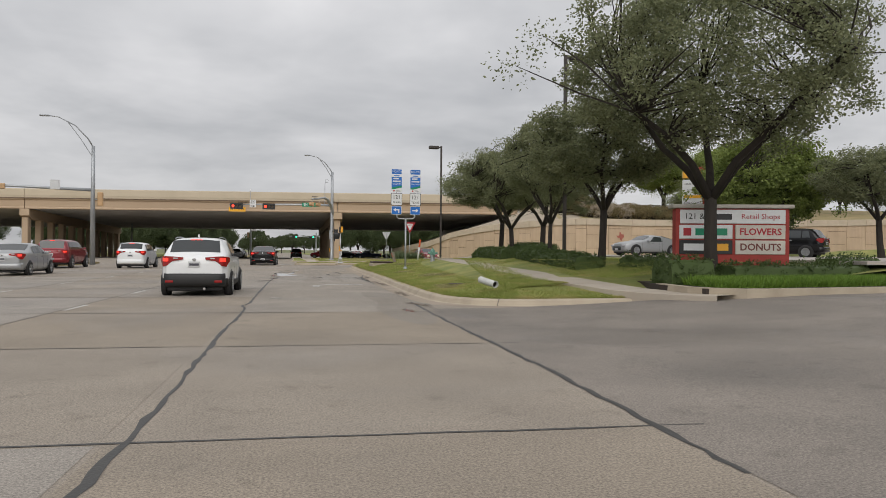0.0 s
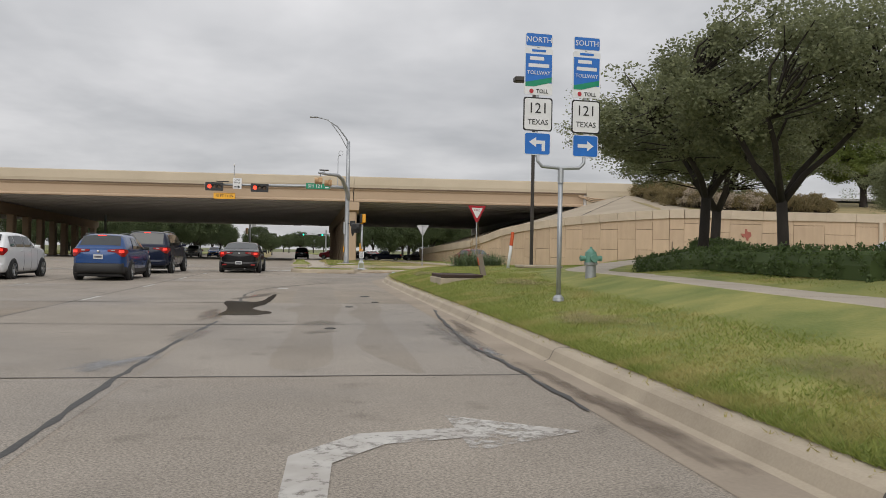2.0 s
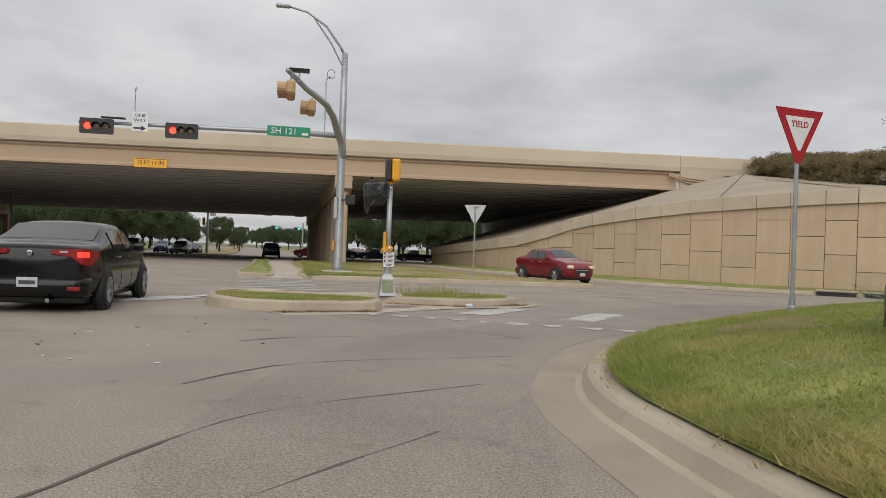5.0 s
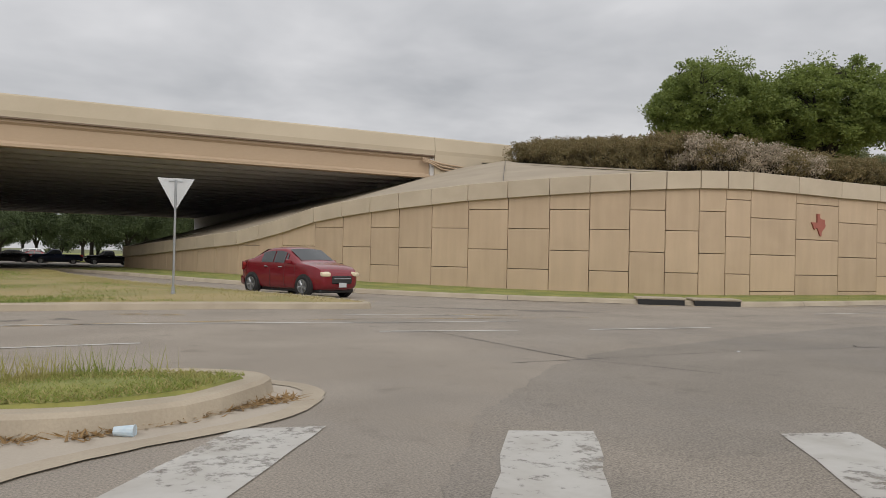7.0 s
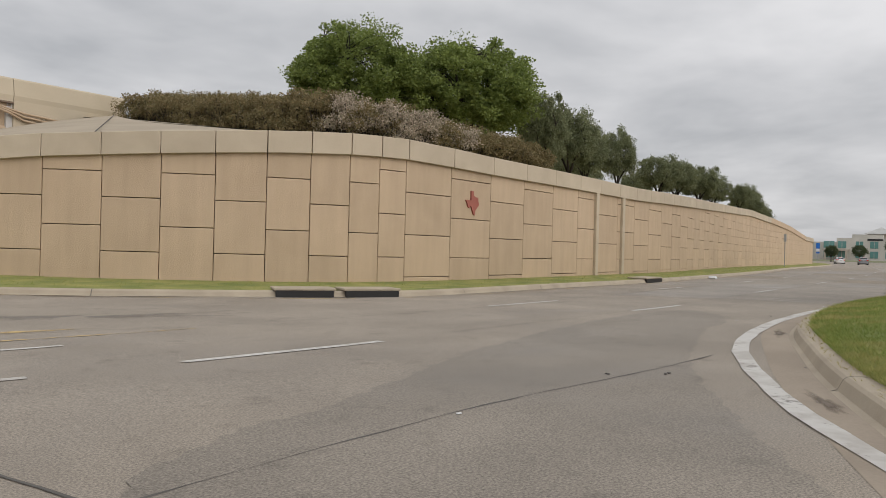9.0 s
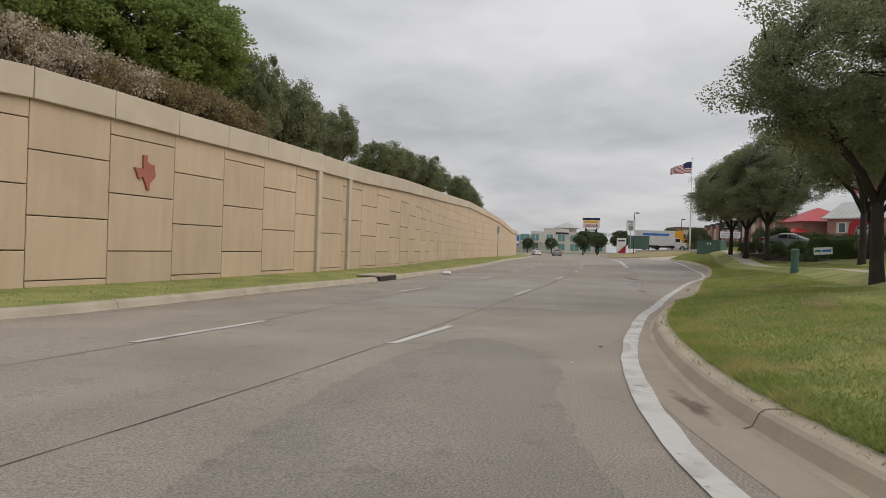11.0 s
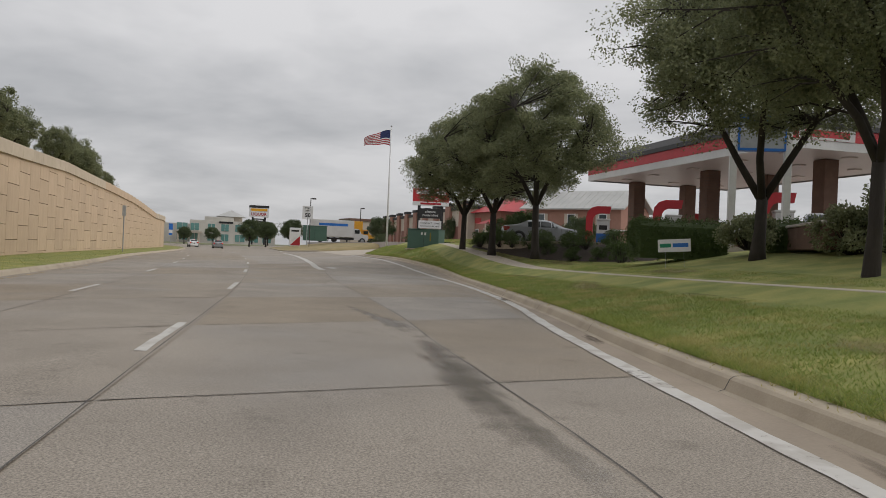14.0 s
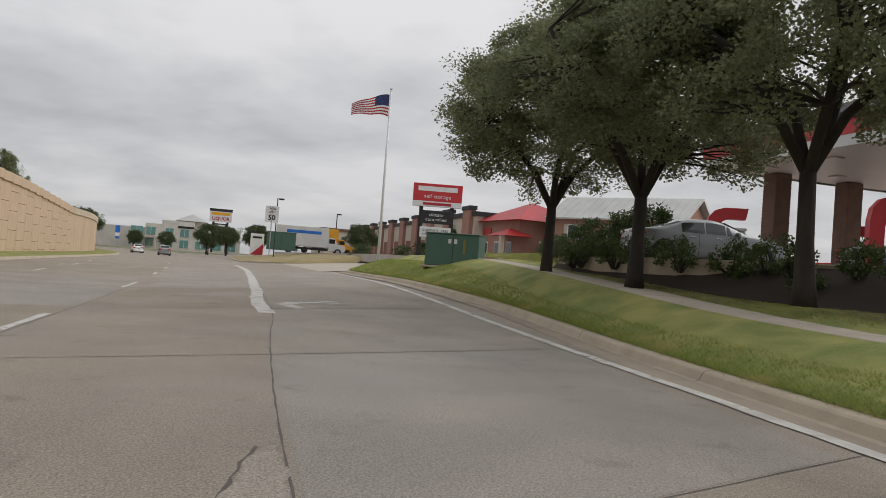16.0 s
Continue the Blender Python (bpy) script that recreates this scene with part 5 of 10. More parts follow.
# drain inlets in the kerb
for s_x, s_y, L in ((24.6, 75.35, 1.5), (23.15, 76.45, 1.5), (43.2, 73.15, 2.1)):
    i = int(np.argmin([(p.x - s_x) ** 2 + (p.y - s_y) ** 2 for p in KERB_WALL]))
    d = (KERB_WALL[i + 1] - KERB_WALL[i - 1]).normalized()
    a = math.degrees(math.atan2(d.y, d.x))
    t = thing("drain_inlet", pose(s_x, s_y, road_z(s_x, s_y), 0, 0, a), "dark kerb drain inlet below the wall", "drain inlet", "kerb inlets")
    # black box: the darkness inside the inlet put into its colour
    part("opening", box(L, 0.12, 0.17, (0, 0.02, 0.005)), BLACK, t)
    part("lid", box(L + 0.1, 0.9, 0.07, (0, 0.42, 0.175), 0.015), KERB, t, "concrete inlet lid")

# ---- embankment behind the wall ----
APEX, RIDGE_FOOT = Vector((31.3, 96.3, 7.25)), Vector((22.1, 84.0, 4.42))


def bank_z(x, y):
    """Height of the planted embankment behind the wall."""
    s = float(np.interp(x, WALL_X, WALL_S))
    y0 = float(np.interp(x, WALL_X, [p.y for p in WALL_LINE]))
    t = wall_top(s) - 0.1
    return t + (7.7 - t) * min(max((y - y0) / (101 - y0), 0), 1)


verts, faces = [], []
cols_x = [26.9 + 2.2 * i for i in range(60)]
rows_t = (0.0, 0.06, 0.15, 0.3, 0.5, 0.75, 1.0, 2.2)
for i, x in enumerate(cols_x):
    y0 = float(np.interp(x, WALL_X, [p.y for p in WALL_LINE])) + 0.3
    for t in rows_t:
        X = x + max(0, 5.2 - 0.42 * (x - 26.9)) * min(t, 1.0)
        y = y0 + (101 - y0) * t
        verts.append((X, y, bank_z(x, y) + 0.06 * noise.noise(Vector((X, y, 0)) * 0.4)))
k = len(rows_t)
faces = [(i * k + j, (i + 1) * k + j, (i + 1) * k + j + 1, i * k + j + 1) for i in range(len(cols_x) - 1) for j in range(k - 1)]
tagged(part("embankment", mesh_of("embankment", verts, faces, None, True), DRY_SOIL), "grassy embankment behind the retaining wall", "embankment", kind="structure")
# slope paving beside the abutment: two planes that meet in a ridge
bm = bmesh.new()


def paving(edge, crest, n=4):
    rows = []
    for a, b in zip(edge, crest):
        rows.append([bm.verts.new(a.lerp(b, t / n)) for t in range(n + 1)])
    for r0, r1 in zip(rows, rows[1:]):
        for j in range(n):
            bm.faces.new((r0[j], r1[j], r1[j + 1], r0[j + 1]))


def coping_line(x0, x1, n):
    out = []
    for s in np.linspace(float(np.interp(x0, WALL_X, WALL_S)), float(np.interp(x1, WALL_X, WALL_S)), n):
        p, d = wall_at(s)
        out.append(p + Vector((-d.y, d.x, 0)) * 0.28 + Vector((0, 0, wall_top(s) - 0.04)))
    return out


foot = coping_line(13.1, 22.1, 15)
paving(foot, [Vector((28.6, 112, 6.0)).lerp(APEX + Vector((-1.0, 3.4, -0.2)), min(i / 9, 1)).lerp(APEX, max(0, (i - 9) / 5)) for i in range(15)])
paving([Vector(p) for p in ((13.1, 109.0, 1.6), (13.6, 117, 1.5), (15.2, 128, 1.5), (16.8, 140, 1.55), (18.4, 151, 1.6))], [Vector(p) for p in ((28.6, 112, 6.0), (28.8, 117, 6.05), (29.6, 128, 6.0), (31.5, 140, 5.8), (33.5, 151, 5.8))])
foot = coping_line(22.1, 28.2, 10)
paving(foot, [APEX.lerp(Vector((32.2, 96.2, 7.2)), i / 4) if i < 4 else Vector((32.2, 96.2, 7.2)).lerp(Vector((29.6, 79.6, 5.0)), (i - 4) / 5) for i in range(10)])
bmesh.ops.remove_doubles(bm, verts=bm.verts, dist=0.01)
bmesh.ops.recalc_face_normals(bm, faces=bm.faces)
for f in bm.faces:
    if f.normal.z < 0:
        f.normal_flip()
SLP = tagged(part("slope_paving", bm, SLOPE), "pale concrete slope paving beside the bridge abutment", "slope paving", kind="structure")
part("paving_joint", tube([RIDGE_FOOT.lerp(APEX, 0.02) + Vector((0, 0, 0.01)), RIDGE_FOOT.lerp(APEX, 0.5) + Vector((0, 0, 0.012)), APEX + Vector((0, 0, 0.01))], 0.018, 4), JOINT, SLP)

# ---- the freeway bridge ----
BRU = Vector((math.cos(radians(175.3)), math.sin(radians(175.3)), 0))
BRV = Vector((-0.02, 1.0, 0))
B0 = Vector((28.3, 99.7, 0))
BRIDGE_T = thing("overpass", Matrix(), "tan concrete freeway overpass on beams and columns", "bridge", kind="structure")


def along(u, v, z):
    return B0 + BRU * u + BRV * v + Vector((0, 0, z - 0.019 * max(v, 0)))


def beam(name, section, u0, u1, mat, label="", n=1):
    """A prism with a (v, z) section from u0 to u1 along the bridge."""
    bm = bmesh.new()
    rings = [[bm.verts.new(along(u, v, z)) for v, z in section] for u in (u0, u1)]
    k = len(section)
    for j in range(k):
        bm.faces.new((rings[0][j], rings[0][(j + 1) % k], rings[1][(j + 1) % k], rings[1][j]))
    bm.faces.new(rings[0])
    bm.faces.new(rings[1][::-1])
    bmesh.ops.recalc_face_normals(bm, faces=bm.faces)
    return part(name, bm, mat, BRIDGE_T, label)


DEPTH = 54.0
LEN = 140.0
beam("deck", [(0.15, 7.55), (DEPTH - 0.15, 7.55), (DEPTH - 0.15, 7.8), (0.15, 7.8)], -40, LEN, GIRDER)
for u0, u1 in ((-5.7, -0.03), (0.0, 24.37), (24.4, 63.97), (64, 104), (104.03, LEN)):
    beam("parapet", [(0.0, 7.62), (0.0, 7.72), (-0.03, 7.95), (0.06, 8.72), (0.12, 8.8), (0.34, 8.8), (0.42, 7.8), (0.42, 7.62)], u0, u1, PARAPET, "pale concrete parapet")
    if u0 >= 0:
        # ledge coloured darker than the parapet above and the beam below
        beam("drip_ledge", [(-0.06, 7.56), (-0.06, 7.64), (0.4, 7.64), (0.4, 7.56)], u0, u1, material("ledge_brown", (0.20, 0.145, 0.105), 0.9, scale=0.8, fine=20), "dark brown ledge below the parapet")
        beam("outer_beam", [(0.08, 6.22), (0.08, 6.36), (0.24, 6.5), (0.24, 7.3), (0.10, 7.42), (0.10, 7.56), (0.7, 7.56), (0.7, 6.22)], u0 + 0.05, u1 - 0.02, BRIDGE, "tan painted outer beam")
beam("far_parapet", [(DEPTH, 6.3), (DEPTH, 8.8), (DEPTH - 0.4, 8.8), (DEPTH - 0.4, 6.3)], -5, LEN, PARAPET)
v = 2.6
while v < DEPTH - 1:
    beam("girder", [(v - 0.33, 6.25), (v - 0.33, 6.42), (v - 0.1, 6.6), (v - 0.1, 7.3), (v - 0.25, 7.5), (v + 0.25, 7.5), (v + 0.1, 7.3), (v + 0.1, 6.6), (v + 0.33, 6.42), (v + 0.33, 6.25)], 0.3, 104, GIRDER)
    v += 2.35
for u in (24.4, 64.0, 104.0):
    beam("bent_cap", [(0.1, 5.35), (0.1, 6.2), (DEPTH, 6.2), (DEPTH, 5.35), (DEPTH - 1, 5.0), (1.1, 5.0)], u - 0.6, u + 0.6, BRIDGE, "tan bent cap")
    v = 0.9
    while v < DEPTH:
        c = along(u, v, -0.2)
        c.z = road_z(c.x, c.y) - 0.1
        part("column", box(0.8, 0.95, 5.3, (0, 0, 0), 0.08), BRIDGE, BRIDGE_T, at=pose(c.x, c.y, c.z, 0, 0, -4.7))
        v += 5.2
    beam("bent_wall", [(0.55, -0.2), (0.55, 4.9), (DEPTH - 0.5, 4.9), (DEPTH - 0.5, -0.2)], u - 0.18, u + 0.18, GIRDER, "dark concrete wall between the columns") if u < 30 else None
# abutment: back wall, wing wall and conduit pipes
beam("abutment", [(0.1, 2.5), (0.1, 7.6), (DEPTH, 7.6), (DEPTH, 2.5)], -1.2, 0.25, GIRDER)
beam("wing_wall", [(-0.02, 6.0), (-0.02, 7.62), (0.5, 7.62), (0.5, 6.0)], -6.2, -0.02, PARAPET)
for dz in (0.0, 0.18, 0.34):
    part("conduit", tube([along(0.9, -0.12, 7.25 + dz * 0.5), along(0.3, -0.15, 7.1 + dz * 0.5), along(-0.4, -0.15, 6.8 + dz), along(-4.6, -0.15, 6.35 + dz * 1.4)], 0.055, 8), BRIDGE, BRIDGE_T, smooth=True)

# ---- trees and shrubs ----


def leaf_mesh(name, centres, radii, per, size, mat, seed, squash=0.8, droop=0.2):
    """Small folded leaves scattered round clump centres, all in one mesh."""
    rng = np.random.default_rng(seed)
    C = np.repeat(np.array(centres), per, 0)
    Rr = np.repeat(np.array(radii), per)
    n = len(C)
    d = rng.normal(size=(n, 3))
    d /= np.linalg.norm(d, axis=1)[:, None]
    r = Rr * rng.random(n) ** 0.45
    P = C + d * r[:, None] * np.array((1, 1, squash))
    a = rng.normal(size=(n, 3)) + d * 0.8 + np.array((0, 0, 0.1 - droop))
    a /= np.linalg.norm(a, axis=1)[:, None]
    b = np.cross(a, rng.normal(size=(n, 3)))
    b /= np.linalg.norm(b, axis=1)[:, None]
    L = size * rng.uniform(0.65, 1.3, n)
    a, b = a * L[:, None], b * (L * 0.33)[:, None]
    V = np.stack([P, P + a * 0.5 - b, P + a, P + a * 0.5 + b], 1).reshape(-1, 3)
    me = bpy.data.meshes.new(name)
    me.vertices.add(4 * n)
    me.vertices.foreach_set("co", V.ravel())
    me.loops.add(4 * n)
    me.loops.foreach_set("vertex_index", np.arange(4 * n))
    me.polygons.add(n)
    me.polygons.foreach_set("loop_start", np.arange(n) * 4)
    me.update()
    me.materials.append(mat)
    return me


def tree(name, label, seed, h, stem, rx, rz, clumps, per, size, leaf, trunk_r=0.17, forks=4, cz=None, taper=0.0, cr=(0.45, 0.85), category="tree", spread=0.55, lobes=22, lobe=0.36):
    """A tapered trunk that forks into limbs and twigs, with a crown of many leaf clumps; its foot is at the origin."""
    rng = random.Random(seed)
    t = thing(name, Matrix(), label, category)
    cz = cz or h - rz
    C, Rad = [], []
    ph = [rng.random() * 6.28 for _ in range(5)]
    heads = []
    for k in range(lobes):
        zz = 1 - 1.86 * (k + 0.5) / lobes
        az = k * 2.39996 + rng.uniform(-0.35, 0.35)
        q = math.sqrt(max(0, 1 - zz * zz))
        f = rng.uniform(0.50, 0.68)
        heads.append((Vector((q * math.cos(az), q * math.sin(az), zz)) * f, lobe * rng.uniform(0.75, 1.2)))
    while len(C) < clumps:
        if lobes and len(C) < clumps * 0.86:
            hc, hr = heads[len(C) % lobes]
            v = (Vector((rng.gauss(0, 1), rng.gauss(0, 1), rng.gauss(0, 1))).normalized() + hc.normalized() * 0.55).normalized()
            q = hc + v * hr * rng.random() ** 0.3
            k = 1 - taper * max(q.z, -0.3)
            C.append(Vector((q.x * rx * k, q.y * rx * k, q.z * rz)) + Vector((0, 0, cz)))
            Rad.append(rng.uniform(*cr) * (rx / 3.2) ** 0.5 * 0.72)
            continue
        v = Vector((rng.gauss(0, 1), rng.gauss(0, 1), rng.gauss(0, 1))).normalized()
        r = rng.random() ** 0.38
        az = math.atan2(v.y, v.x)
        lump = 1 + 0.16 * math.sin(3 * az + ph[0]) + 0.12 * math.sin(5 * az + ph[1] + 3 * v.z) + 0.1 * math.sin(4 * v.z * 3 + ph[2])
        q = Vector((v.x * rx * lump * r, v.y * rx * lump * r, v.z * rz * r * (1 + 0.1 * math.sin(2 * az + ph[3]))))
        if q.z < 0:
            q.z *= 0.75
        if taper:
            k = 1 - taper * max(q.z / rz, -0.3)
            q.x *= k
            q.y *= k
        C.append(q + Vector((0, 0, cz)))
        Rad.append(rng.uniform(*cr) * (rx / 3.2) ** 0.5)
    bm = bmesh.new()
    lean = Vector((rng.uniform(-0.12, 0.12), rng.uniform(-0.12, 0.12), 0))
    top = Vector((0, 0, stem)) + lean
    tube([(0, 0, -0.35), (0, 0, 0.0), Vector((0, 0, stem * 0.35)) + lean * 0.6, top], [trunk_r * 1.55, trunk_r * 1.25, trunk_r, trunk_r * 0.92], 9, bm)
    part("trunk", bm, BARK, t, smooth=True)
    tips = []
    for k in range(forks):
        az = 2 * math.pi * (k + rng.uniform(-0.25, 0.25)) / forks
        out = Vector((math.cos(az), math.sin(az), 0))
        pts, rad = [top - Vector((0, 0, 0.12))], [trunk_r * 0.72]
        p, d = top.copy(), (out * spread + Vector((0, 0, 1))).normalized()
        length = (h - stem) * rng.uniform(0.62, 0.85)
        for i in range(5):
            p = p + d * length / 5
            d = (d + out * rng.uniform(-0.1, 0.28) + Vector((rng.uniform(-0.22, 0.22), rng.uniform(-0.22, 0.22), 0.05))).normalized()
            if (p.x / rx) ** 2 + (p.y / rx) ** 2 + ((p.z - cz) / rz) ** 2 > 0.55 and i > 1:
                break
            pts.append(p.copy())
            rad.append(trunk_r * (0.6 - 0.1 * i))
            tips.append((p.copy(), rad[-1]))
        limb = bmesh.new()
        tube(pts, rad, 7, limb)
        part("limb", limb, BARK, t, smooth=True)
    bm = bmesh.new()
    for q in C[::2]:
        p, r = min(tips, key=lambda e: (e[0] - q).length + max(0, e[0].z - q.z) * 0.7)
        mid = p.lerp(q, 0.5) + Vector((rng.uniform(-0.2, 0.2), rng.uniform(-0.2, 0.2), rng.uniform(-0.05, 0.25)))
        tube([p, mid, q], [min(r * 0.5, 0.045), 0.024, 0.009], 4, bm, False)
    part("twig", bm, BARK, t)["kind"] = "stuff"
    part("crown", leaf_mesh("crown", C, Rad, per, size, leaf, seed), None, t)
    return t


def plant(src, x, y, z, turn=0, s=1.0, sz=None, label=""):
    c = copy_thing(src, pose(x, y, z, 0, 0, turn) @ Matrix.Diagonal((s, s, sz or s, 1)))
    if label:
        c["label"] = label
    return c


# live oaks along the sidewalk of the approach road
oak_a = tree("live_oak", "broad dark-green live oak beside the sidewalk", 11, 6.6, 2.2, 2.75, 2.1, 330, 130, 0.085, OAK, 0.11, 4, cr=(0.3, 0.62), lobes=30, lobe=0.30)
oak_a.matrix_basis = pose(10.92, 42.62, 0.98, 0, 0, 20) @ Matrix.Diagonal((1.3, 1.3, 0.88, 1))
oak_b = tree("live_oak", "forked dark-green live oak beside the hedge", 12, 6.6, 1.7, 2.9, 2.2, 330, 130, 0.085, OAK, 0.11, 5, spread=0.7, cr=(0.3, 0.62), lobes=30, lobe=0.30)
oak_b.matrix_basis = pose(10.43, 37.9, 0.95, 0, 0, 100) @ Matrix.Diagonal((1.12, 1.12, 0.92, 1))
plant(oak_b, 10.03, 30.84, 0.92, 250, 0.74, 1.02)
plant(oak_a, 9.61, 24.0, 0.78, 310, 0.86, 1.0)
oak_big = tree("live_oak", "large spreading live oak in the corner planting bed", 13, 8.6, 2.2, 4.0, 3.05, 520, 135, 0.079, OAK, 0.15, 5, cz=5.6, spread=0.75, cr=(0.32, 0.66), lobes=32, lobe=0.27)
oak_big.matrix_basis = pose(10.95, 19.35, 0.5, 0, 0, 65) @ Matrix.Diagonal((1.2, 1.2, 1.06, 1))
plant(oak_a, 31.5, 37.5, 1.06, 130, 1.2, 1.12)
plant(oak_b, 41, 33, 1.06, 90, 0.95)
# oaks along the frontage road
oak_e = tree("live_oak", "single-stemmed live oak on the grass bank", 16, 9.4, 2.4, 3.9, 3.3, 560, 205, 0.079, OAK, 0.15, 4, cz=5.8, cr=(0.32, 0.66), lobes=32, lobe=0.28)
oak_e.matrix_basis = pose(53.0, 53.15, 1.12, 0, 0, 75)
plant(oak_e, 33.4, 59.3, verge_z(33.4, 59.3) - 0.03, 30, 0.95, 0.8, "live oak on the grass between sidewalk and kerb")
plant(oak_e, 16.3, 51.7, 1.0, 200, 1.3, 0.88, "tall broad live oak behind the hedge")
oak_c = tree("live_oak", "spreading live oak with a low forked trunk", 14, 9.3, 1.5, 4.4, 3.4, 580, 205, 0.079, OAK, 0.16, 3, cz=5.6, spread=0.62, cr=(0.32, 0.66), lobes=32, lobe=0.28)
oak_c.matrix_basis = pose(60.7, 50.2, 1.68, 0, 0, 150) @ Matrix.Diagonal((1.18, 1.18, 1.12, 1))
oak_d = tree("live_oak", "dense upright live oak beside the sidewalk", 15, 8.6, 2.0, 3.3, 3.3, 420, 205, 0.079, OAK, 0.13, 5, cz=5.0, taper=0.3, cr=(0.32, 0.66), lobes=34, lobe=0.28)
oak_d.matrix_basis = pose(73.9, 52.6, 1.42, 0, 0, 0) @ Matrix.Diagonal((1.28, 1.28, 1.12, 1))
plant(oak_d, 79.4, 53.0, 1.42, 120, 1.05, 0.93)
plant(oak_d, 84.3, 53.3, 1.45, 240, 0.98, 0.92)

# elms on the embankment
elm = tree("elm_tree", "rounded bright-green tree on the embankment", 21, 7.2, 1.4, 3.6, 3.0, 620, 120, 0.12, ELM, 0.2, 5, cz=4.0, cr=(0.32, 0.6), lobes=60, lobe=0.24)
bank_tree = tree("bank_tree", "dark-green tree on the embankment", 22, 7.2, 1.5, 3.2, 2.8, 240, 80, 0.17, OAK, 0.17, 5, cz=4.2, cr=(0.4, 0.8), lobes=24, lobe=0.3)
bank_tree.matrix_basis = pose(67.2, 87.4, 6.0, 0, 0, 40) @ Matrix.Diagonal((0.86, 0.86, 1.05, 1))
elm.matrix_basis = pose(45.7, 92.7, 6.7, 0, 0, 0) @ Matrix.Diagonal((1.36, 1.36, 1.22, 1))
plant(elm, 52.3, 88.8, 6.2, 100, 1.2, 1.08)
plant(elm, 28.9, 44.6, 1.06, 210, 1.02, 0.98, "light-green tree standing in the retail parking lot")
plant(bank_tree, 57.3, 85.4, 5.7, 200, 0.75, 0.95)
plant(bank_tree, 72.5, 88.0, 6.0, 140, 0.8, 0.9, "dark-green tree on the embankment")
plant(bank_tree, 77.0, 86.6, 6.0, 300, 0.78, 0.95)
plant(bank_tree, 62.0, 87.5, 6.0, 250, 0.75, 0.9, "dark-green tree on the embankment")
plant(bank_tree, 88.4, 86.0, 6.2, 10, 1.0, 0.76, "dark-green tree on the embankment")
plant(bank_tree, 93.5, 85.5, 6.2, 60, 0.95, 0.76, "dark-green tree on the embankment")
plant(bank_tree, 98.0, 84.0, 6.2, 210, 1.0, 0.74, "dark-green tree on the embankment")
plant(bank_tree, 102.5, 83.5, 6.0, 20, 0.85, 0.66, "dark-green tree on the embankment")
plant(bank_tree, 108.0, 81.5, 5.9, 20, 0.6, 0.6, "pointed dark-green tree on the embankment")
plant(bank_tree, 112.0, 81.0, 5.4, 50, 0.8, 0.5, "dark-green tree on the embankment")
plant(bank_tree, 116.0, 81.0, 5.2, 50, 0.7, 0.42, "dark-green tree on the embankment")
for k, (x, y, z, q, qz) in enumerate(((131.5, 85.0, 5.4, 0.85, 0.92), (138.5, 85.5, 5.2, 0.85, 0.95), (147.0, 85.0, 4.8, 0.7, 0.72), (161.0, 86.5, 4.4, 0.62, 0.58), (168.0, 88.0, 4.4, 0.5, 0.5))):
    plant(bank_tree, x, y, z, 77 * k, q, qz, "dark-green tree on the embankment")
for k in range(7):
    plant(bank_tree, 61 + 8.5 * k, 96 + 2 * (k % 3), 7.2, 70 * k, 1.05, 0.75, "dark-green tree on the embankment")

# belt of far trees beyond the bridge and round the lots
far_a = tree("far_tree", "dark-green tree beyond the bridge", 31, 9, 2.2, 4.2, 3.4, 150, 110, 0.24, FARLEAF, 0.25, 4, cr=(0.7, 1.2))
far_a.matrix_basis = pose(-42, 196, -0.4)
far_b = tree("far_tree", "dark-green tree beyond the bridge", 32, 8, 1.8, 3.6, 3.1, 140, 110, 0.23, FARLEAF, 0.22, 4, cr=(0.7, 1.2))
far_b.matrix_basis = pose(-33, 190, -0.4)
rng = random.Random(4)
for x, y, s in ((-52, 186, 1.1), (-62, 196, 1.2), (-23.5, 180, 1.05), (-27.5, 186, 1.15), (-20.5, 196, 0.9), (-30, 178, 1.0), (-36, 192, 1.2), (-48, 190, 1.2), (-42, 200, 1.25), (-26, 200, 1.1), (-31, 205, 1.15), (-34, 176, 0.95), (-44, 178, 1.0), (-56, 205, 1.2), (-22.5, 226, 0.95), (-72, 190, 1.1), (-84, 200, 1.2), (-25, 216, 1.0), (-38, 184, 1.05),
                (-12.1, 187, 0.72), (-10.4, 212, 0.5), (-13.2, 236, 0.5), (-14.2, 262, 0.55), (-17.6, 240, 0.62), (7.6, 186, 0.82), (13, 196, 1.1), (19, 190, 1.2), (26, 193, 1.15), (33, 190, 1.2), (40, 196, 1.3), (47, 190, 1.2),
                (55, 194, 1.1), (22, 204, 1.3), (31, 206, 1.3), (44, 208, 1.3), (12, 214, 1.1), (9, 236, 0.8), (-100, 190, 1.3), (-45, 220, 1.3), (-64, 225, 1.3)):
    plant(far_a if rng.random() < 0.5 else far_b, x, y, -0.4, rng.uniform(0, 360), s * rng.uniform(0.95, 1.05))
for k in range(20):
    x = -68 + 7.2 * k + rng.uniform(-1.5, 1.5)
    if not -31 < x < 11:
        plant(far_a if k % 3 else far_b, x, 222 + rng.uniform(-6, 8), -2.2, rng.uniform(0, 360), 1.25 * rng.uniform(0.9, 1.15))
for x, y, s in ((-6, 318, 0.95), (-1, 312, 0.85), (3, 322, 1.0), (9, 305, 1.0), (-11, 342, 0.9), (-19, 352, 0.95), (-26, 330, 0.8), (-33, 318, 0.85), (-40, 300, 0.85), (-46, 318, 0.95), (-15, 385, 1.0), (-7, 380, 1.0)):
    plant(far_a if rng.random() < 0.5 else far_b, x, y, -0.6, rng.uniform(0, 360), s, label="dark-green tree far along the road")
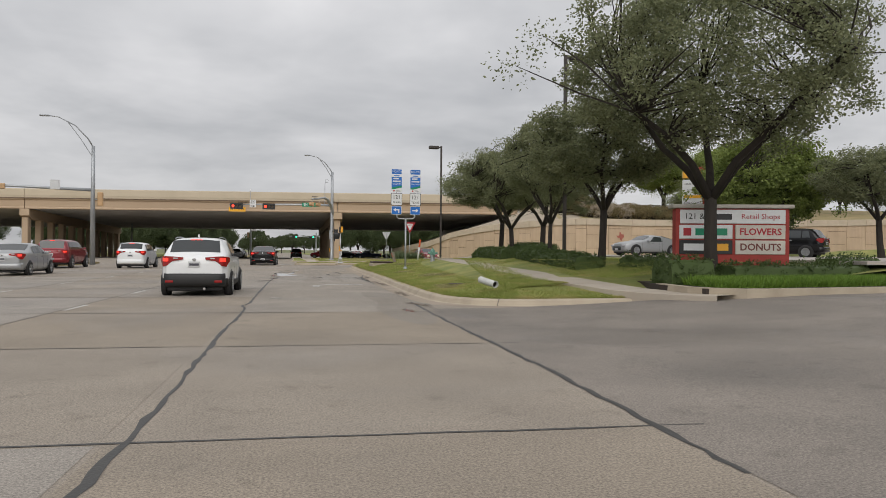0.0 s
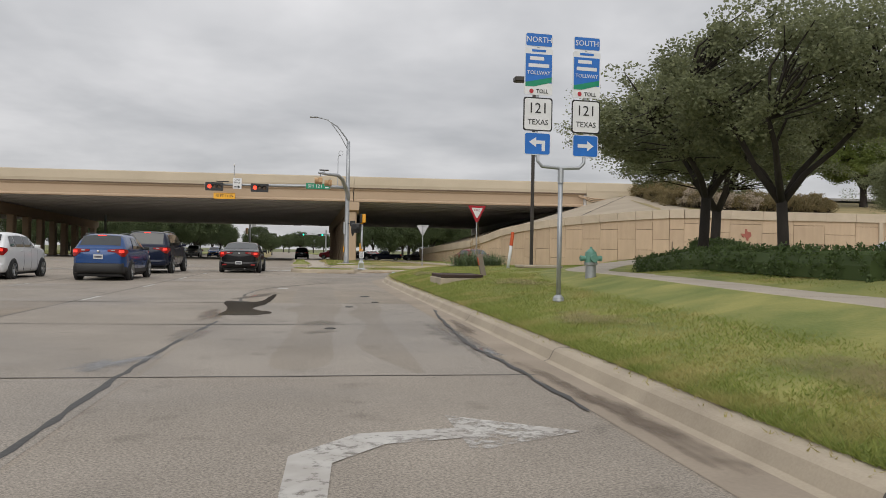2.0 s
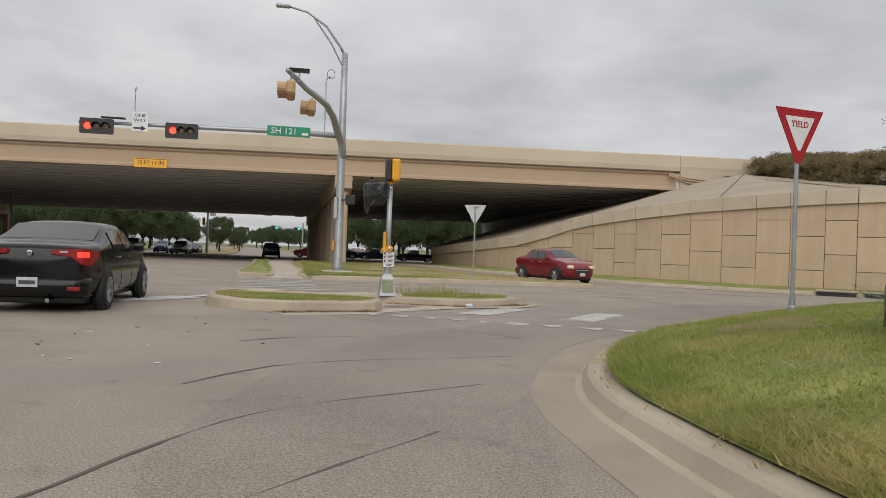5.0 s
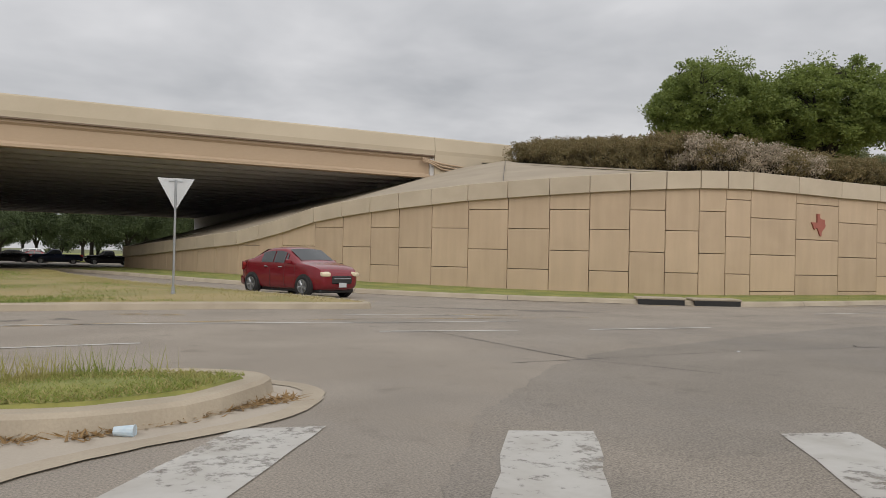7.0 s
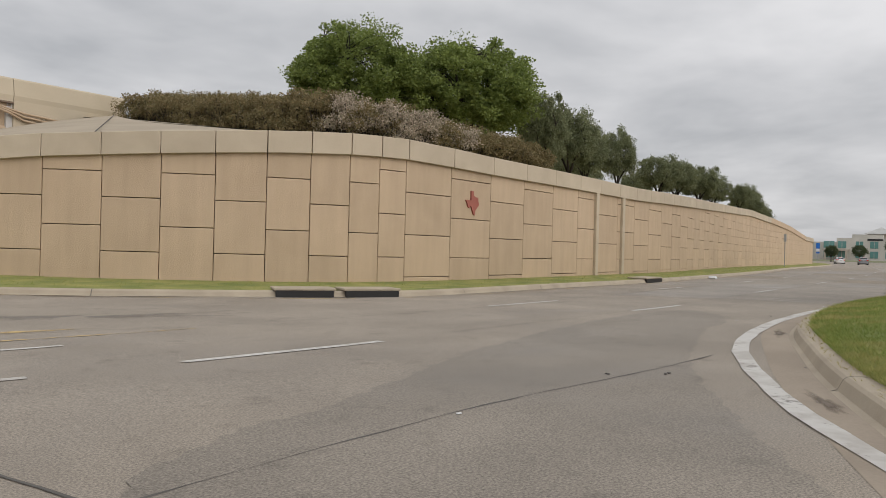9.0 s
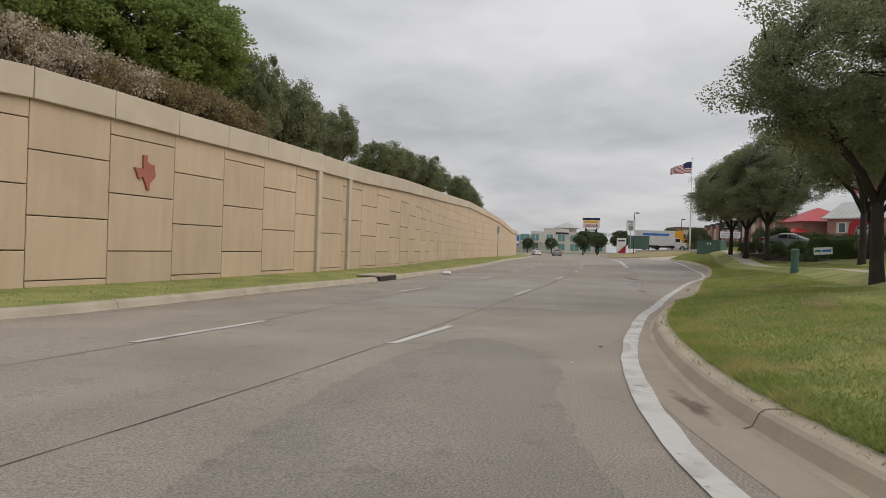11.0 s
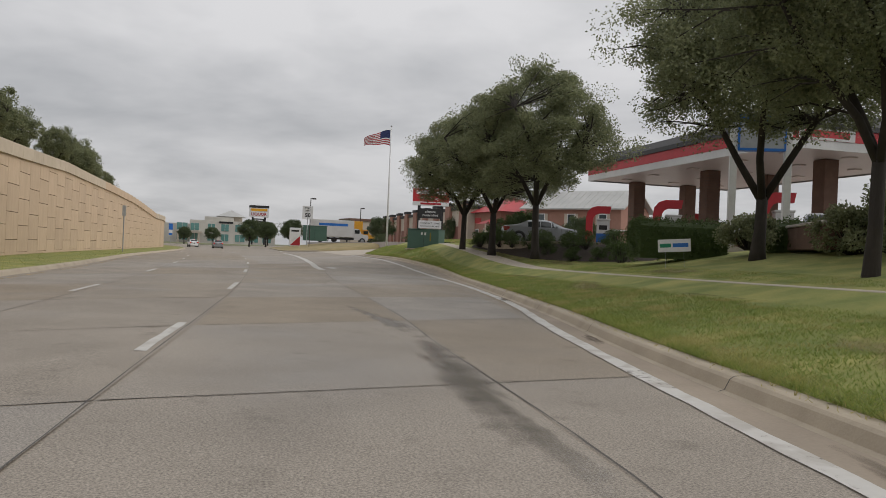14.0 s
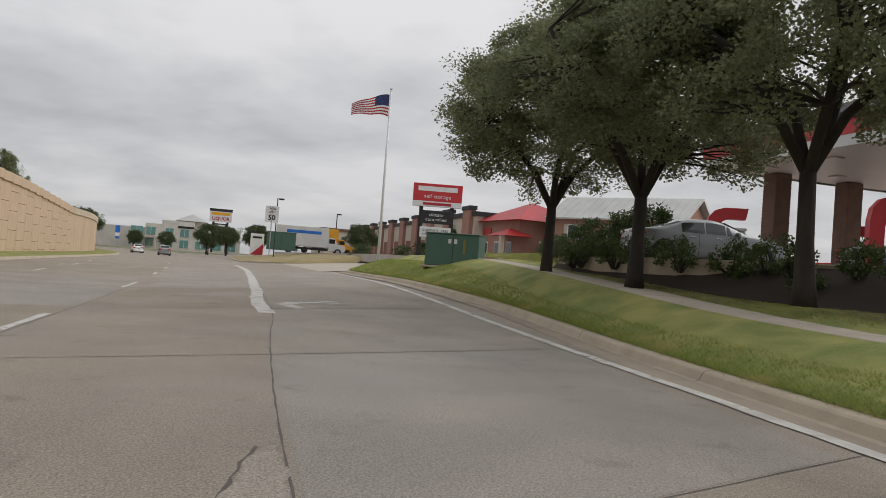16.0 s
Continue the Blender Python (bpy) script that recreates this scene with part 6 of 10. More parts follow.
# trees behind the retail lot and round the storage yard
for x, y, z, s in ((34, 52, 1.06, 0.75), (46, 50, 1.06, 0.7), (58, 44, 1.06, 0.7), (66, 30, 1.1, 0.8), (50, 30, 1.06, 0.8), (130, 22, 1.45, 0.8), (112, 33, 1.45, 0.55), (117, 38, 1.45, 0.42), (150, 36, 1.45, 0.6),
                   (170, 44, 1.45, 0.62), (205, 57, 1.0, 0.65), (215, 62, 1.0, 0.6), (228, 66, 0.6, 0.7), (236, 62, 0.6, 0.7), (252, 66, 0.3, 0.5), (262, 76, 0.3, 0.5), (268, 84, 0.3, 0.6),
                   (300, 101, 0.3, 1.2), (310, 108, 0.3, 1.3), (322, 112, 0.3, 1.2), (250, 40, 1.0, 0.9), (285, 44, 1.0, 1.0), (300, 30, 1.0, 1.1), (320, 52, 1.0, 1.0), (270, 20, 1.0, 1.0), (230, 12, 1.0, 1.0)):
    plant(far_a if rng.random() < 0.5 else far_b, x, y, z, rng.uniform(0, 360), s * rng.uniform(0.9, 1.1), label="dark-green tree behind the lots")


def hedge(label, outline, z0, h, seed, mat=BOX_LEAF, size=0.06, density=520, name="hedge", category="hedge", ragged=0.05, core=True):
    """A clipped hedge: a dark leafy core and a skin of small leaves; outline is a line of (x, y, half width)."""
    rng = np.random.default_rng(seed)
    t = thing(name, Matrix(), label, category)
    line = [Vector((x, y, 0)) for x, y, w in outline]
    W = outline[0][2]
    z0f = z0 if callable(z0) else (lambda x, y: z0)
    P, D = [], []
    pts = resample([(p.x, p.y) for p in line], 0.4)
    N = normals_of(pts)
    sec = [(-W, 0.0), (-W * 1.02, h * 0.5), (-W * 0.92, h * 0.88), (-W * 0.6, h), (W * 0.6, h), (W * 0.92, h * 0.88), (W * 1.02, h * 0.5), (W, 0.0)]
    base = [Vector((p.x, p.y, z0f(p.x, p.y) - 0.05)) for p in pts]
    v, f = sweep(base, [(a * 0.93, b * 0.96) for a, b in sec])
    k = len(sec)
    f = f + [tuple(range(k)), tuple(range(len(v) - k, len(v)))[::-1]]
    body = part("core", mesh_of("core", v, f), BOX_LEAF if core is True else core, t)
    per_m = sum(math.dist(a, b) for a, b in zip(sec, sec[1:]))
    C = []
    for a, b, n in zip(base, base[1:], N):
        cnt = int(per_m * (b - a).length * density / 12)
        for _ in range(cnt):
            u = rng.random() * per_m
            for s0, s1 in zip(sec, sec[1:]):
                L = math.dist(s0, s1)
                if u <= L:
                    break
                u -= L
            o, hh = s0[0] + (s1[0] - s0[0]) * u / L, s0[1] + (s1[1] - s0[1]) * u / L
            q = a.lerp(b, rng.random()) + n * o + Vector((0, 0, hh)) + Vector(rng.normal(0, ragged, 3))
            C.append(q)
    for e, dsg in ((base[0], -1), (base[-1], 1)):
        d = (base[1] - base[0]).normalized() if dsg < 0 else (base[-1] - base[-2]).normalized()
        n = Vector((d.y, -d.x, 0))
        for _ in range(int(2 * W * h * density / 12)):
            C.append(e + n * rng.uniform(-W, W) + Vector((0, 0, rng.uniform(0, h))) + d * dsg * rng.uniform(0, 0.06))
    part("foliage", leaf_mesh("foliage", C, [0.06] * len(C), 12, size, mat, seed, 1.0, 0.0), None, t)
    return t


def bush(label, x, y, z, r, h, seed, mat=BOX_LEAF, size=0.075, clumps=None, per=60, name="shrub", category="shrub"):
    """A loose shrub: short stems and leaf clumps."""
    rng = random.Random(seed)
    t = thing(name, pose(x, y, z), label, category)
    clumps = clumps or max(8, int(26 * r * h))
    C, Rad, bm = [], [], bmesh.new()
    for _ in range(clumps):
        a, q = rng.random() * 6.28, rng.random() ** 0.5
        zz = rng.random()
        k = q * r * (1 - 0.45 * max(zz - 0.5, 0) * 2)
        c = Vector((k * math.cos(a), k * math.sin(a), 0.12 * h + zz * h * 0.8))
        C.append(c)
        Rad.append(rng.uniform(0.16, 0.3) * max(0.8, r))
        tube([(c.x * 0.15, c.y * 0.15, -0.1), (c.x * 0.6, c.y * 0.6, c.z * 0.5), c], [0.02, 0.014, 0.005], 4, bm, False)
    part("stem", bm, BARK, t)
    part("foliage", leaf_mesh("foliage", C, Rad, per, size, mat, seed), None, t)
    return t


# clipped hedges behind the sidewalk
hedge("clipped dark-green hedge behind the sidewalk", [(10.35, 44.5, 0.5), (9.75, 42.0, 0.5), (9.2, 37.6, 0.5), (9.0, 33.0, 0.5)], verge_z, 0.47, 1, ragged=0.03)
hedge("clipped dark-green hedge behind the sidewalk", [(9.3, 31.6, 0.5), (9.0, 28.4, 0.5), (8.9, 23.2, 0.5)], verge_z, 0.45, 2, ragged=0.03)
hedge("clipped dark-green hedge beside the planting bed", [(9.9, 22.5, 0.5), (11.1, 22.8, 0.5), (12.4, 23.1, 0.5)], 0.6, 0.58, 3)
hedge("clipped dark-green hedge behind the sidewalk", [(12.6, 45.6, 0.5), (16.5, 50.2, 0.5)], 1.0, 0.8, 4)
bed_z = 0.45
slab("planting_bed", [(8.9, 15.95), (10.2, 15.6), (15.5, 16.8), (24, 18.6), (24, 22.5), (14, 23), (9.6, 22), (8.75, 18)], bed_z, MULCH, "dark mulched planting bed at the driveway corner", "planting bed", 0.5)
bl = resample([(9.0, 18.4), (8.85, 16.5), (9.4, 15.75), (10.4, 15.62), (15.5, 16.8), (24, 18.6)], 0.6)
tagged(part("kerb", mesh_of("kerb", *sweep([Vector((p.x, p.y, 0.22)) for p in bl], [(-0.17, -0.25), (-0.15, 0.2), (-0.11, 0.25), (0.12, 0.25), (0.13, -0.1)][::-1])), KERB), "stained concrete kerb round the planting bed", "kerb", kind="structure")
hedge("rounded clipped hedge at the foot of the shop sign", [(9.1, 18.55, 0.55), (10.3, 18.6, 0.55)], bed_z, 0.7, 5, ragged=0.06)
hedge("rounded clipped hedge at the foot of the shop sign", [(11.0, 18.75, 0.5), (13.4, 19.0, 0.5), (15.6, 19.6, 0.5)], bed_z, 0.55, 6, ragged=0.06)
hedge("rounded clipped hedge at the foot of the shop sign", [(15.4, 20.6, 0.45), (17.4, 21.2, 0.45)], bed_z, 0.75, 7, ragged=0.06)
pl = [(x, y, bed_z) for x, y in zip(np.random.default_rng(3).uniform(9.4, 18.5, 22000), np.random.default_rng(4).uniform(0, 1, 22000))]
pl = [(x, 16.2 + 0.235 * (x - 10.2) * (1 if x > 10.2 else 0) + 1.75 * v, z) for x, v, z in pl]
tagged(part("groundcover", blades_over("groundcover", pl, FRESH, 6, (0.12, 0.3), 0.018, 0.5), None), "bright green strappy groundcover in the planting bed", "plants", kind="stuff")

# shrubs along the top of the embankment
front = resample([(32.9, 96.8), (32.2, 92), (31.0, 86.5), (30.4, 82.4), (31.6, 79.7), (34.5, 78.75), (37.5, 78.3), (40.4, 78.1)], 1.1)
for i, p in enumerate(front):
    for row in range(3):
        x, y = p.x + (1.25 * row if i < 14 else 0.2 * row), p.y + (0.25 * row if i < 14 else 1.15 * row)
        if row == 2 and i > 20:
            continue
        pink = 14 <= i <= 19 and row < 2
        hh = (1.6, 1.95, 2.05)[row] * (1.0 if i < 18 else 0.85)
        bush("pale-blossomed shrub on the embankment" if pink else "reddish-green shrub on the embankment", x, y, bank_z(x, y) - 0.12, 1.1, hh, 100 + 3 * i + row, SHRUB_PINK if pink and (i + row) % 3 else SHRUB_RED, 0.085, 42, 80)

# ornamental grass and shrubs near the filling station
def tuft(label, x, y, z, r, h, n, mat, seed, name="ornamental_grass"):
    rng = random.Random(seed)
    bm = bmesh.new()
    for _ in range(n):
        a, e = rng.random() * 6.28, rng.uniform(0.03, 1.0)
        o = Vector((rng.gauss(0, r * 0.22), rng.gauss(0, r * 0.22), 0))
        L = h * rng.uniform(0.7, 1.15)
        d = Vector((math.cos(a), math.sin(a), 0))
        s = Vector((-d.y, d.x, 0)) * 0.011
        p = [o, o + d * (e * r * 0.3) + Vector((0, 0, L * (0.55 - 0.18 * e))), o + d * (e * r * 0.7) + Vector((0, 0, L * (0.88 - 0.42 * e))), o + d * (e * r * 1.1) + Vector((0, 0, L * (1.05 - 0.75 * e)))]
        rows = [(bm.verts.new(q - s * (1 - i / 3.2)), bm.verts.new(q + s * (1 - i / 3.2))) for i, q in enumerate(p)]
        for (a0, a1), (b0, b1) in zip(rows, rows[1:]):
            bm.faces.new((a0, a1, b1, b0))
    return tagged(part(name, bm, mat, at=pose(x, y, z)), label, "ornamental grass")


tuft("grey-green strappy ornamental grass clump on the verge", 6.5, 53.5, verge_z(6.5, 53.5), 1.35, 0.66, 700, SAGE, 1)
tuft("grey-green strappy ornamental grass clump on the verge", 7.6, 54.3, verge_z(7.6, 54.3), 1.25, 0.6, 560, SAGE, 2)
tuft("dry reedy ornamental grass stalks on the verge", 6.9, 54.2, verge_z(6.9, 54.2), 0.5, 1.7, 26, STRAW, 3)
tuft("grey-green strappy ornamental grass by the wall", 68.4, 48.9, 1.9, 0.6, 0.8, 220, SAGE, 4)
hedge("thick dark-green hedge in front of the forecourt", [(65.6, 51.9, 0.7), (65.4, 50.2, 0.7), (65.0, 48.6, 0.7)], 1.35, 1.4, 8, ragged=0.07, density=900)
hedge("low dark-green hedge behind the oaks", [(63.6, 47.6, 0.6), (61.0, 47.4, 0.6), (57.6, 48.0, 0.6)], 1.7, 1.1, 9, ragged=0.09)
for i, (x, y, z, r, h) in enumerate(((54.5, 49.6, 1.5, 1.5, 2.3), (56.2, 49.0, 1.6, 1.4, 2.2), (52.6, 48.6, 1.45, 1.5, 2.5), (58.0, 49.0, 1.7, 1.1, 1.3), (62.5, 49.2, 1.8, 1.0, 1.1))):
    bush("large loose dark-green shrub behind the grass bank", x, y, z, r, h, 200 + i, OAK, 0.10, 60, 90)
for i, (x, y, r, h) in enumerate(((71.2, 50.6, 0.45, 0.75), (72.6, 51.2, 0.4, 0.7), (75.4, 51.2, 0.4, 0.65), (77.4, 51.3, 0.4, 0.7), (70.0, 50.3, 0.5, 0.9), (68.6, 50.8, 0.55, 0.9), (80.6, 51.4, 0.4, 0.7))):
    bush("small dark-green shrub in the mulched bed", x, y, verge_z(x, y) - 0.02, r, h, 220 + i, BOX_LEAF, 0.07, 14, 80)
for i, (x, y, r, h) in enumerate(((88.6, 49.6, 0.9, 1.9), (87.0, 49.0, 1.0, 2.2), (85.6, 48.9, 1.1, 2.3), (86.6, 50.6, 0.7, 1.1), (84.4, 50.4, 0.8, 1.2), (90.2, 50.2, 0.6, 1.0))):
    bush("clipped dark-green shrub at the yard entrance", x, y, 1.75, r, h, 240 + i, BOX_LEAF, 0.08, int(40 * r * h), 80)
for i, (x, y) in enumerate(((120, 46), (123, 47), (132, 44), (140, 45), (147, 48), (152, 47))):
    bush("round shrub along the storage yard", x, y, 1.4, 1.3, 1.9, 260 + i, FARLEAF, 0.16, 40, 40)
mv, mf = [], []
for k in range(25):
    u = k / 24
    a = Vector((67.3 + 19.2 * u, 50.1 + 2.0 * min(u * 2, 1), 0))
    b = Vector((67.6 + 18.9 * u, 48.3 + 3.35 * min(u * 1.55, 1), 1.86))
    for t in (0.0, 0.33, 0.66, 1.0):
        q = a.lerp(b, t)
        z = max(verge_z(a.x, a.y) + 0.02, 0.4) * (1 - t) + 1.88 * t + 0.05 * noise.noise(q * 1.7)
        mv.append((q.x, q.y, z))
mf = [(4 * k + j, 4 * k + 4 + j, 4 * k + 5 + j, 4 * k + 1 + j) for k in range(24) for j in range(3)]
tagged(part("mulch_bed", mesh_of("mulch_bed", mv, mf, None, True), MULCH), "dark mulched bed under the oaks", "planting bed", kind="structure")
for i in range(16):
    u = (i + 0.5) / 16
    x, y = 69 + 16.5 * u, 49.6 + 2.4 * min(u * 1.5, 1) + 0.35 * math.sin(i * 2.3)
    bush("small dark-green shrub in the mulched bed", x, y, 1.68, 0.5, 0.8, 280 + i, BOX_LEAF, 0.07, 16, 80)

# ---- vehicles ----
GLASS = material("car_glass", (0.03, 0.035, 0.037), 0.05, scale=2, fine=5, bump=0.0, spec=0.8)
TYRE = material("tyre_rubber", (0.018, 0.018, 0.018), 0.85, scale=5, fine=40, bump=0.2)
RIM = material("alloy_rim", (0.40, 0.41, 0.42), 0.35, 0.8, scale=5, fine=20, bump=0.0)
CHROME = material("chrome", (0.62, 0.63, 0.64), 0.15, 1.0, scale=5, fine=20, bump=0.0)
TAIL = material("tail_lamp", (0.30, 0.012, 0.012), 0.2, scale=6, fine=20, bump=0.0)
TAIL_LIT = material("tail_lamp_lit", (0.6, 0.03, 0.02), 0.2, bump=0.0, emit=(1.0, 0.045, 0.03, 1.25))
HEAD = material("head_lamp", (0.55, 0.56, 0.58), 0.12, 0.3, scale=6, fine=20, bump=0.0)
HEAD_LIT = material("head_lamp_lit", (0.6, 0.52, 0.38), 0.12, bump=0.0, emit=(1.0, 0.80, 0.5, 0.14))
PLATE = material("licence_plate", (0.55, 0.56, 0.57), 0.5, scale=6, fine=40, bump=0.0)
PLATE_BAR = material("plate_bars", (0.06, 0.06, 0.08), 0.5, scale=6, fine=20, bump=0.0)


def car_paint(name, color, metal=0.0, rough=0.22):
    m = material(name, color, rough, metal, dark=tuple(c * 0.92 for c in color), scale=1.5, fine=60, bump=0.0)
    m.node_tree.nodes["Principled BSDF"].inputs["Coat Weight"].default_value = 0.4
    return m


WHITE_P = car_paint("white_car_paint", (0.74, 0.755, 0.765))
SILVER_P = car_paint("silver_car_paint", (0.34, 0.35, 0.36), 0.4, 0.3)
GREY_P = car_paint("grey_car_paint", (0.27, 0.285, 0.30), 0.4, 0.3)
RED_P = car_paint("dark_red_car_paint", (0.20, 0.012, 0.02), 0.2)
BLUE_P = car_paint("blue_car_paint", (0.008, 0.05, 0.18), 0.2)
NAVY_P = car_paint("navy_car_paint", (0.010, 0.014, 0.032), 0.1, 0.14)
BLACK_P = car_paint("black_car_paint", (0.008, 0.008, 0.009), 0.0, 0.12)

for m_ in (NAVY_P, BLACK_P):
    m_.node_tree.nodes["Principled BSDF"].inputs["Coat Weight"].default_value = 0.0
    m_.node_tree.nodes["Principled BSDF"].inputs["Specular IOR Level"].default_value = 0.35

# stations from tail (0) to nose (1): (u, top height, has cabin above the belt)
SHAPES = {
    "suv": dict(top=[(0, 0.60), (0.012, 0.655), (0.03, 0.69), (0.05, 0.715), (0.115, 0.965), (0.2, 0.99), (0.34, 1.0), (0.5, 0.985), (0.585, 0.955), (0.735, 0.69), (0.76, 0.672), (0.88, 0.645), (0.955, 0.59), (1, 0.44)], rear=(3, 4), front=(8, 9), cabin=(4, 8), pillars=(0.235, 0.415, 0.565)),
    "sedan": dict(top=[(0, 0.60), (0.012, 0.68), (0.03, 0.715), (0.12, 0.735), (0.155, 0.745), (0.315, 0.965), (0.38, 0.99), (0.5, 1.0), (0.57, 0.97), (0.735, 0.70), (0.76, 0.685), (0.88, 0.64), (0.96, 0.565), (1, 0.42)], rear=(4, 5), front=(8, 9), cabin=(5, 8), pillars=(0.30, 0.445, 0.58)),
    "coupe": dict(top=[(0, 0.58), (0.012, 0.68), (0.03, 0.715), (0.07, 0.73), (0.11, 0.76), (0.33, 0.96), (0.38, 0.985), (0.48, 1.0), (0.53, 0.97), (0.67, 0.73), (0.69, 0.715), (0.86, 0.66), (0.96, 0.57), (1, 0.42)], rear=(4, 5), front=(8, 9), cabin=(5, 8), pillars=(0.36,)),
    "bigsuv": dict(top=[(0, 0.56), (0.010, 0.62), (0.02, 0.64), (0.035, 0.65), (0.075, 0.97), (0.16, 0.99), (0.34, 1.0), (0.52, 0.985), (0.605, 0.955), (0.725, 0.68), (0.75, 0.665), (0.88, 0.645), (0.965, 0.60), (1, 0.46)], rear=(3, 4), front=(8, 9), cabin=(4, 8), pillars=(0.25, 0.43, 0.59)),
    "pickup": dict(top=[(0, 0.60), (0.004, 0.625), (0.01, 0.63), (0.38, 0.63), (0.395, 0.635), (0.42, 0.965), (0.47, 0.99), (0.56, 1.0), (0.61, 0.965), (0.705, 0.68), (0.725, 0.67), (0.88, 0.65), (0.97, 0.61), (1, 0.45)], rear=(4, 5), front=(8, 9), cabin=(5, 8), pillars=(0.52,)),
}


def car(name, label, shape, L, W, H, paint, m, wheel=0.33, base=(0.185, 0.805), clad=None, lit=True, heads=False, plate_at=0.5, bump_lamps=False, rails=False, category="car", rear_lamp="wide", antenna=False):
    """A car on its wheels: tail at y = 0, nose at y = L, wheels on z = 0."""
    S = SHAPES[shape]
    t = thing(name, m, label, category)
    tops = S["top"]
    lo, hi = S["cabin"]
    zs = 0.19 if H < 1.7 else 0.27
    rings, info = [], []
    for i, (u, tz) in enumerate(tops):
        y = u * L
        end = min(1.0, 0.80 + 0.2 * (smooth01(u / 0.07) if u < 0.5 else smooth01((1 - u) / 0.16)))
        w = W / 2 * end
        zt = tz * H
        zb = min(zt - 0.02, H * (0.66 - 0.035 * u))
        cab = lo <= i <= hi
        wt = w * (0.72 if clad else 0.76) if cab else w * 0.90
        zlow = zs + (0.17 if u < 0.02 or u > 0.99 else (0.09 if u < 0.06 else 0.0))
        zm = zlow + (zb - zlow) * 0.5
        if cab:
            up = [(w * 0.965, zb), (w * 0.93, zb + (zt - zb) * 0.25), (wt * 1.04, zt - 0.10), (wt * 0.93, zt - 0.025), (wt * 0.5, zt + 0.0), (0, zt + 0.012)]
        else:
            up = [(w * 0.965, zb), (w * 0.945, zb + (zt - zb) * 0.5), (wt * 0.97, zt - 0.012), (wt * 0.85, zt), (wt * 0.45, zt + 0.012), (0, zt + 0.018)]
        sec = [(0, zlow), (w * 0.84, zlow), (w * 0.965, zlow + 0.09), (w, zm - 0.05), (w * 0.992, zm + 0.14)] + up
        rings.append([Vector((x, y, z)) for x, z in sec])
        info.append((w, zb, zt, wt))
    bm = bmesh.new()
    n = len(rings[0])
    vr = [[bm.verts.new(p) for p in r] for r in rings]
    vl = [[vr[i][0]] + [bm.verts.new((-p.x, p.y, p.z)) for p in r[1:-1]] + [vr[i][-1]] for i, r in enumerate(rings)]
    for i in range(len(rings) - 1):
        for j in range(n - 1):
            for v, flip in ((vr, False), (vl, True)):
                q = [v[i][j], v[i + 1][j], v[i + 1][j + 1], v[i][j + 1]]
                q = list(dict.fromkeys(q))
                bm.faces.new(q[::-1] if flip else q)
    for i in (0, -1):
        ring = vr[i] + vl[i][1:-1][::-1]
        bm.faces.new(ring)
    bmesh.ops.recalc_face_normals(bm, faces=bm.faces)
    body = part("body", bm, paint, t, smooth=True)
    body.modifiers.new("rounded", "SUBSURF").render_levels = 2
    body.modifiers["rounded"].levels = 2

    # rear and front screens follow the sloping top faces
    for nm, (i0, i1), sign in (("rear_window", S["rear"], -1), ("windscreen", S["front"], 1)):
        low, high = (rings[i0], rings[i1]) if sign < 0 else (rings[i1], rings[i0])
        bmq = bmesh.new()
        rows = []
        for v in (0.08, 0.35, 0.65, 0.93):
            half = [low[j].lerp(high[j], v) for j in (8, 9, 10)]
            up = Vector((0, sign * (high[10].z - low[10].z), abs(high[10].y - low[10].y))).normalized() * 0.014
            row = [Vector((-half[0].x, half[0].y, half[0].z)), Vector((-half[1].x, half[1].y, half[1].z)), half[2], half[1], half[0]]
            rows.append([bmq.verts.new(q + up) for q in row])
        for r0, r1 in zip(rows, rows[1:]):
            for k in range(4):
                bmq.faces.new((r0[k], r0[k + 1], r1[k + 1], r1[k]))
        bmesh.ops.recalc_face_normals(bmq, faces=bmq.faces)
        part(nm, bmq, GLASS, t, smooth=True)
    # side windows between pillars
    cuts = ([] if clad else [tops[lo][0] + 0.012]) + list(S["pillars"]) + [tops[hi][0] + 0.055]

    def side(u, f):
        """A point on the cabin side: f = 0 at the belt, 1 at the roof rail."""
        i = max(k for k in range(len(tops)) if tops[k][0] <= u + 1e-6)
        i = min(i, len(tops) - 2)
        q = (u - tops[i][0]) / (tops[i + 1][0] - tops[i][0])
        if f < 0.3:
            j, g = 5, f / 0.3
        else:
            j, g = 6, (f - 0.3) / 0.7
        a = rings[i][j].lerp(rings[i][j + 1], g)
        b = rings[i + 1][j].lerp(rings[i + 1][j + 1], g)
        return a.lerp(b, q)

    for k, (u0, u1) in enumerate(zip(cuts, cuts[1:])):
        for sx in (1, -1):
            bmq = bmesh.new()
            rows = []
            for f in (0.10, 0.3, 0.6, 0.93):
                a0, a1 = u0 + 0.006, u1 - 0.006
                if k == 0 and shape != "pickup":
                    a0 += (u1 - u0) * (0.5 if clad else 0.28) * f
                if k == len(cuts) - 2:
                    a1 -= (u1 - u0) * 0.42 * f
                row = [side(a0 + (a1 - a0) * e / 5, f) for e in range(6)]
                rows.append([bmq.verts.new((sx * (q.x + 0.011), q.y, q.z)) for q in row])
            for r0, r1 in zip(rows, rows[1:]):
                for e in range(5):
                    bmq.faces.new((r0[e], r0[e + 1], r1[e + 1], r1[e]))
            bmesh.ops.recalc_face_normals(bmq, faces=bmq.faces)
            part("side_window", bmq, GLASS, t)
    # wheels before black discs that paint arch trim and wheel-well shade
    ww = 0.215
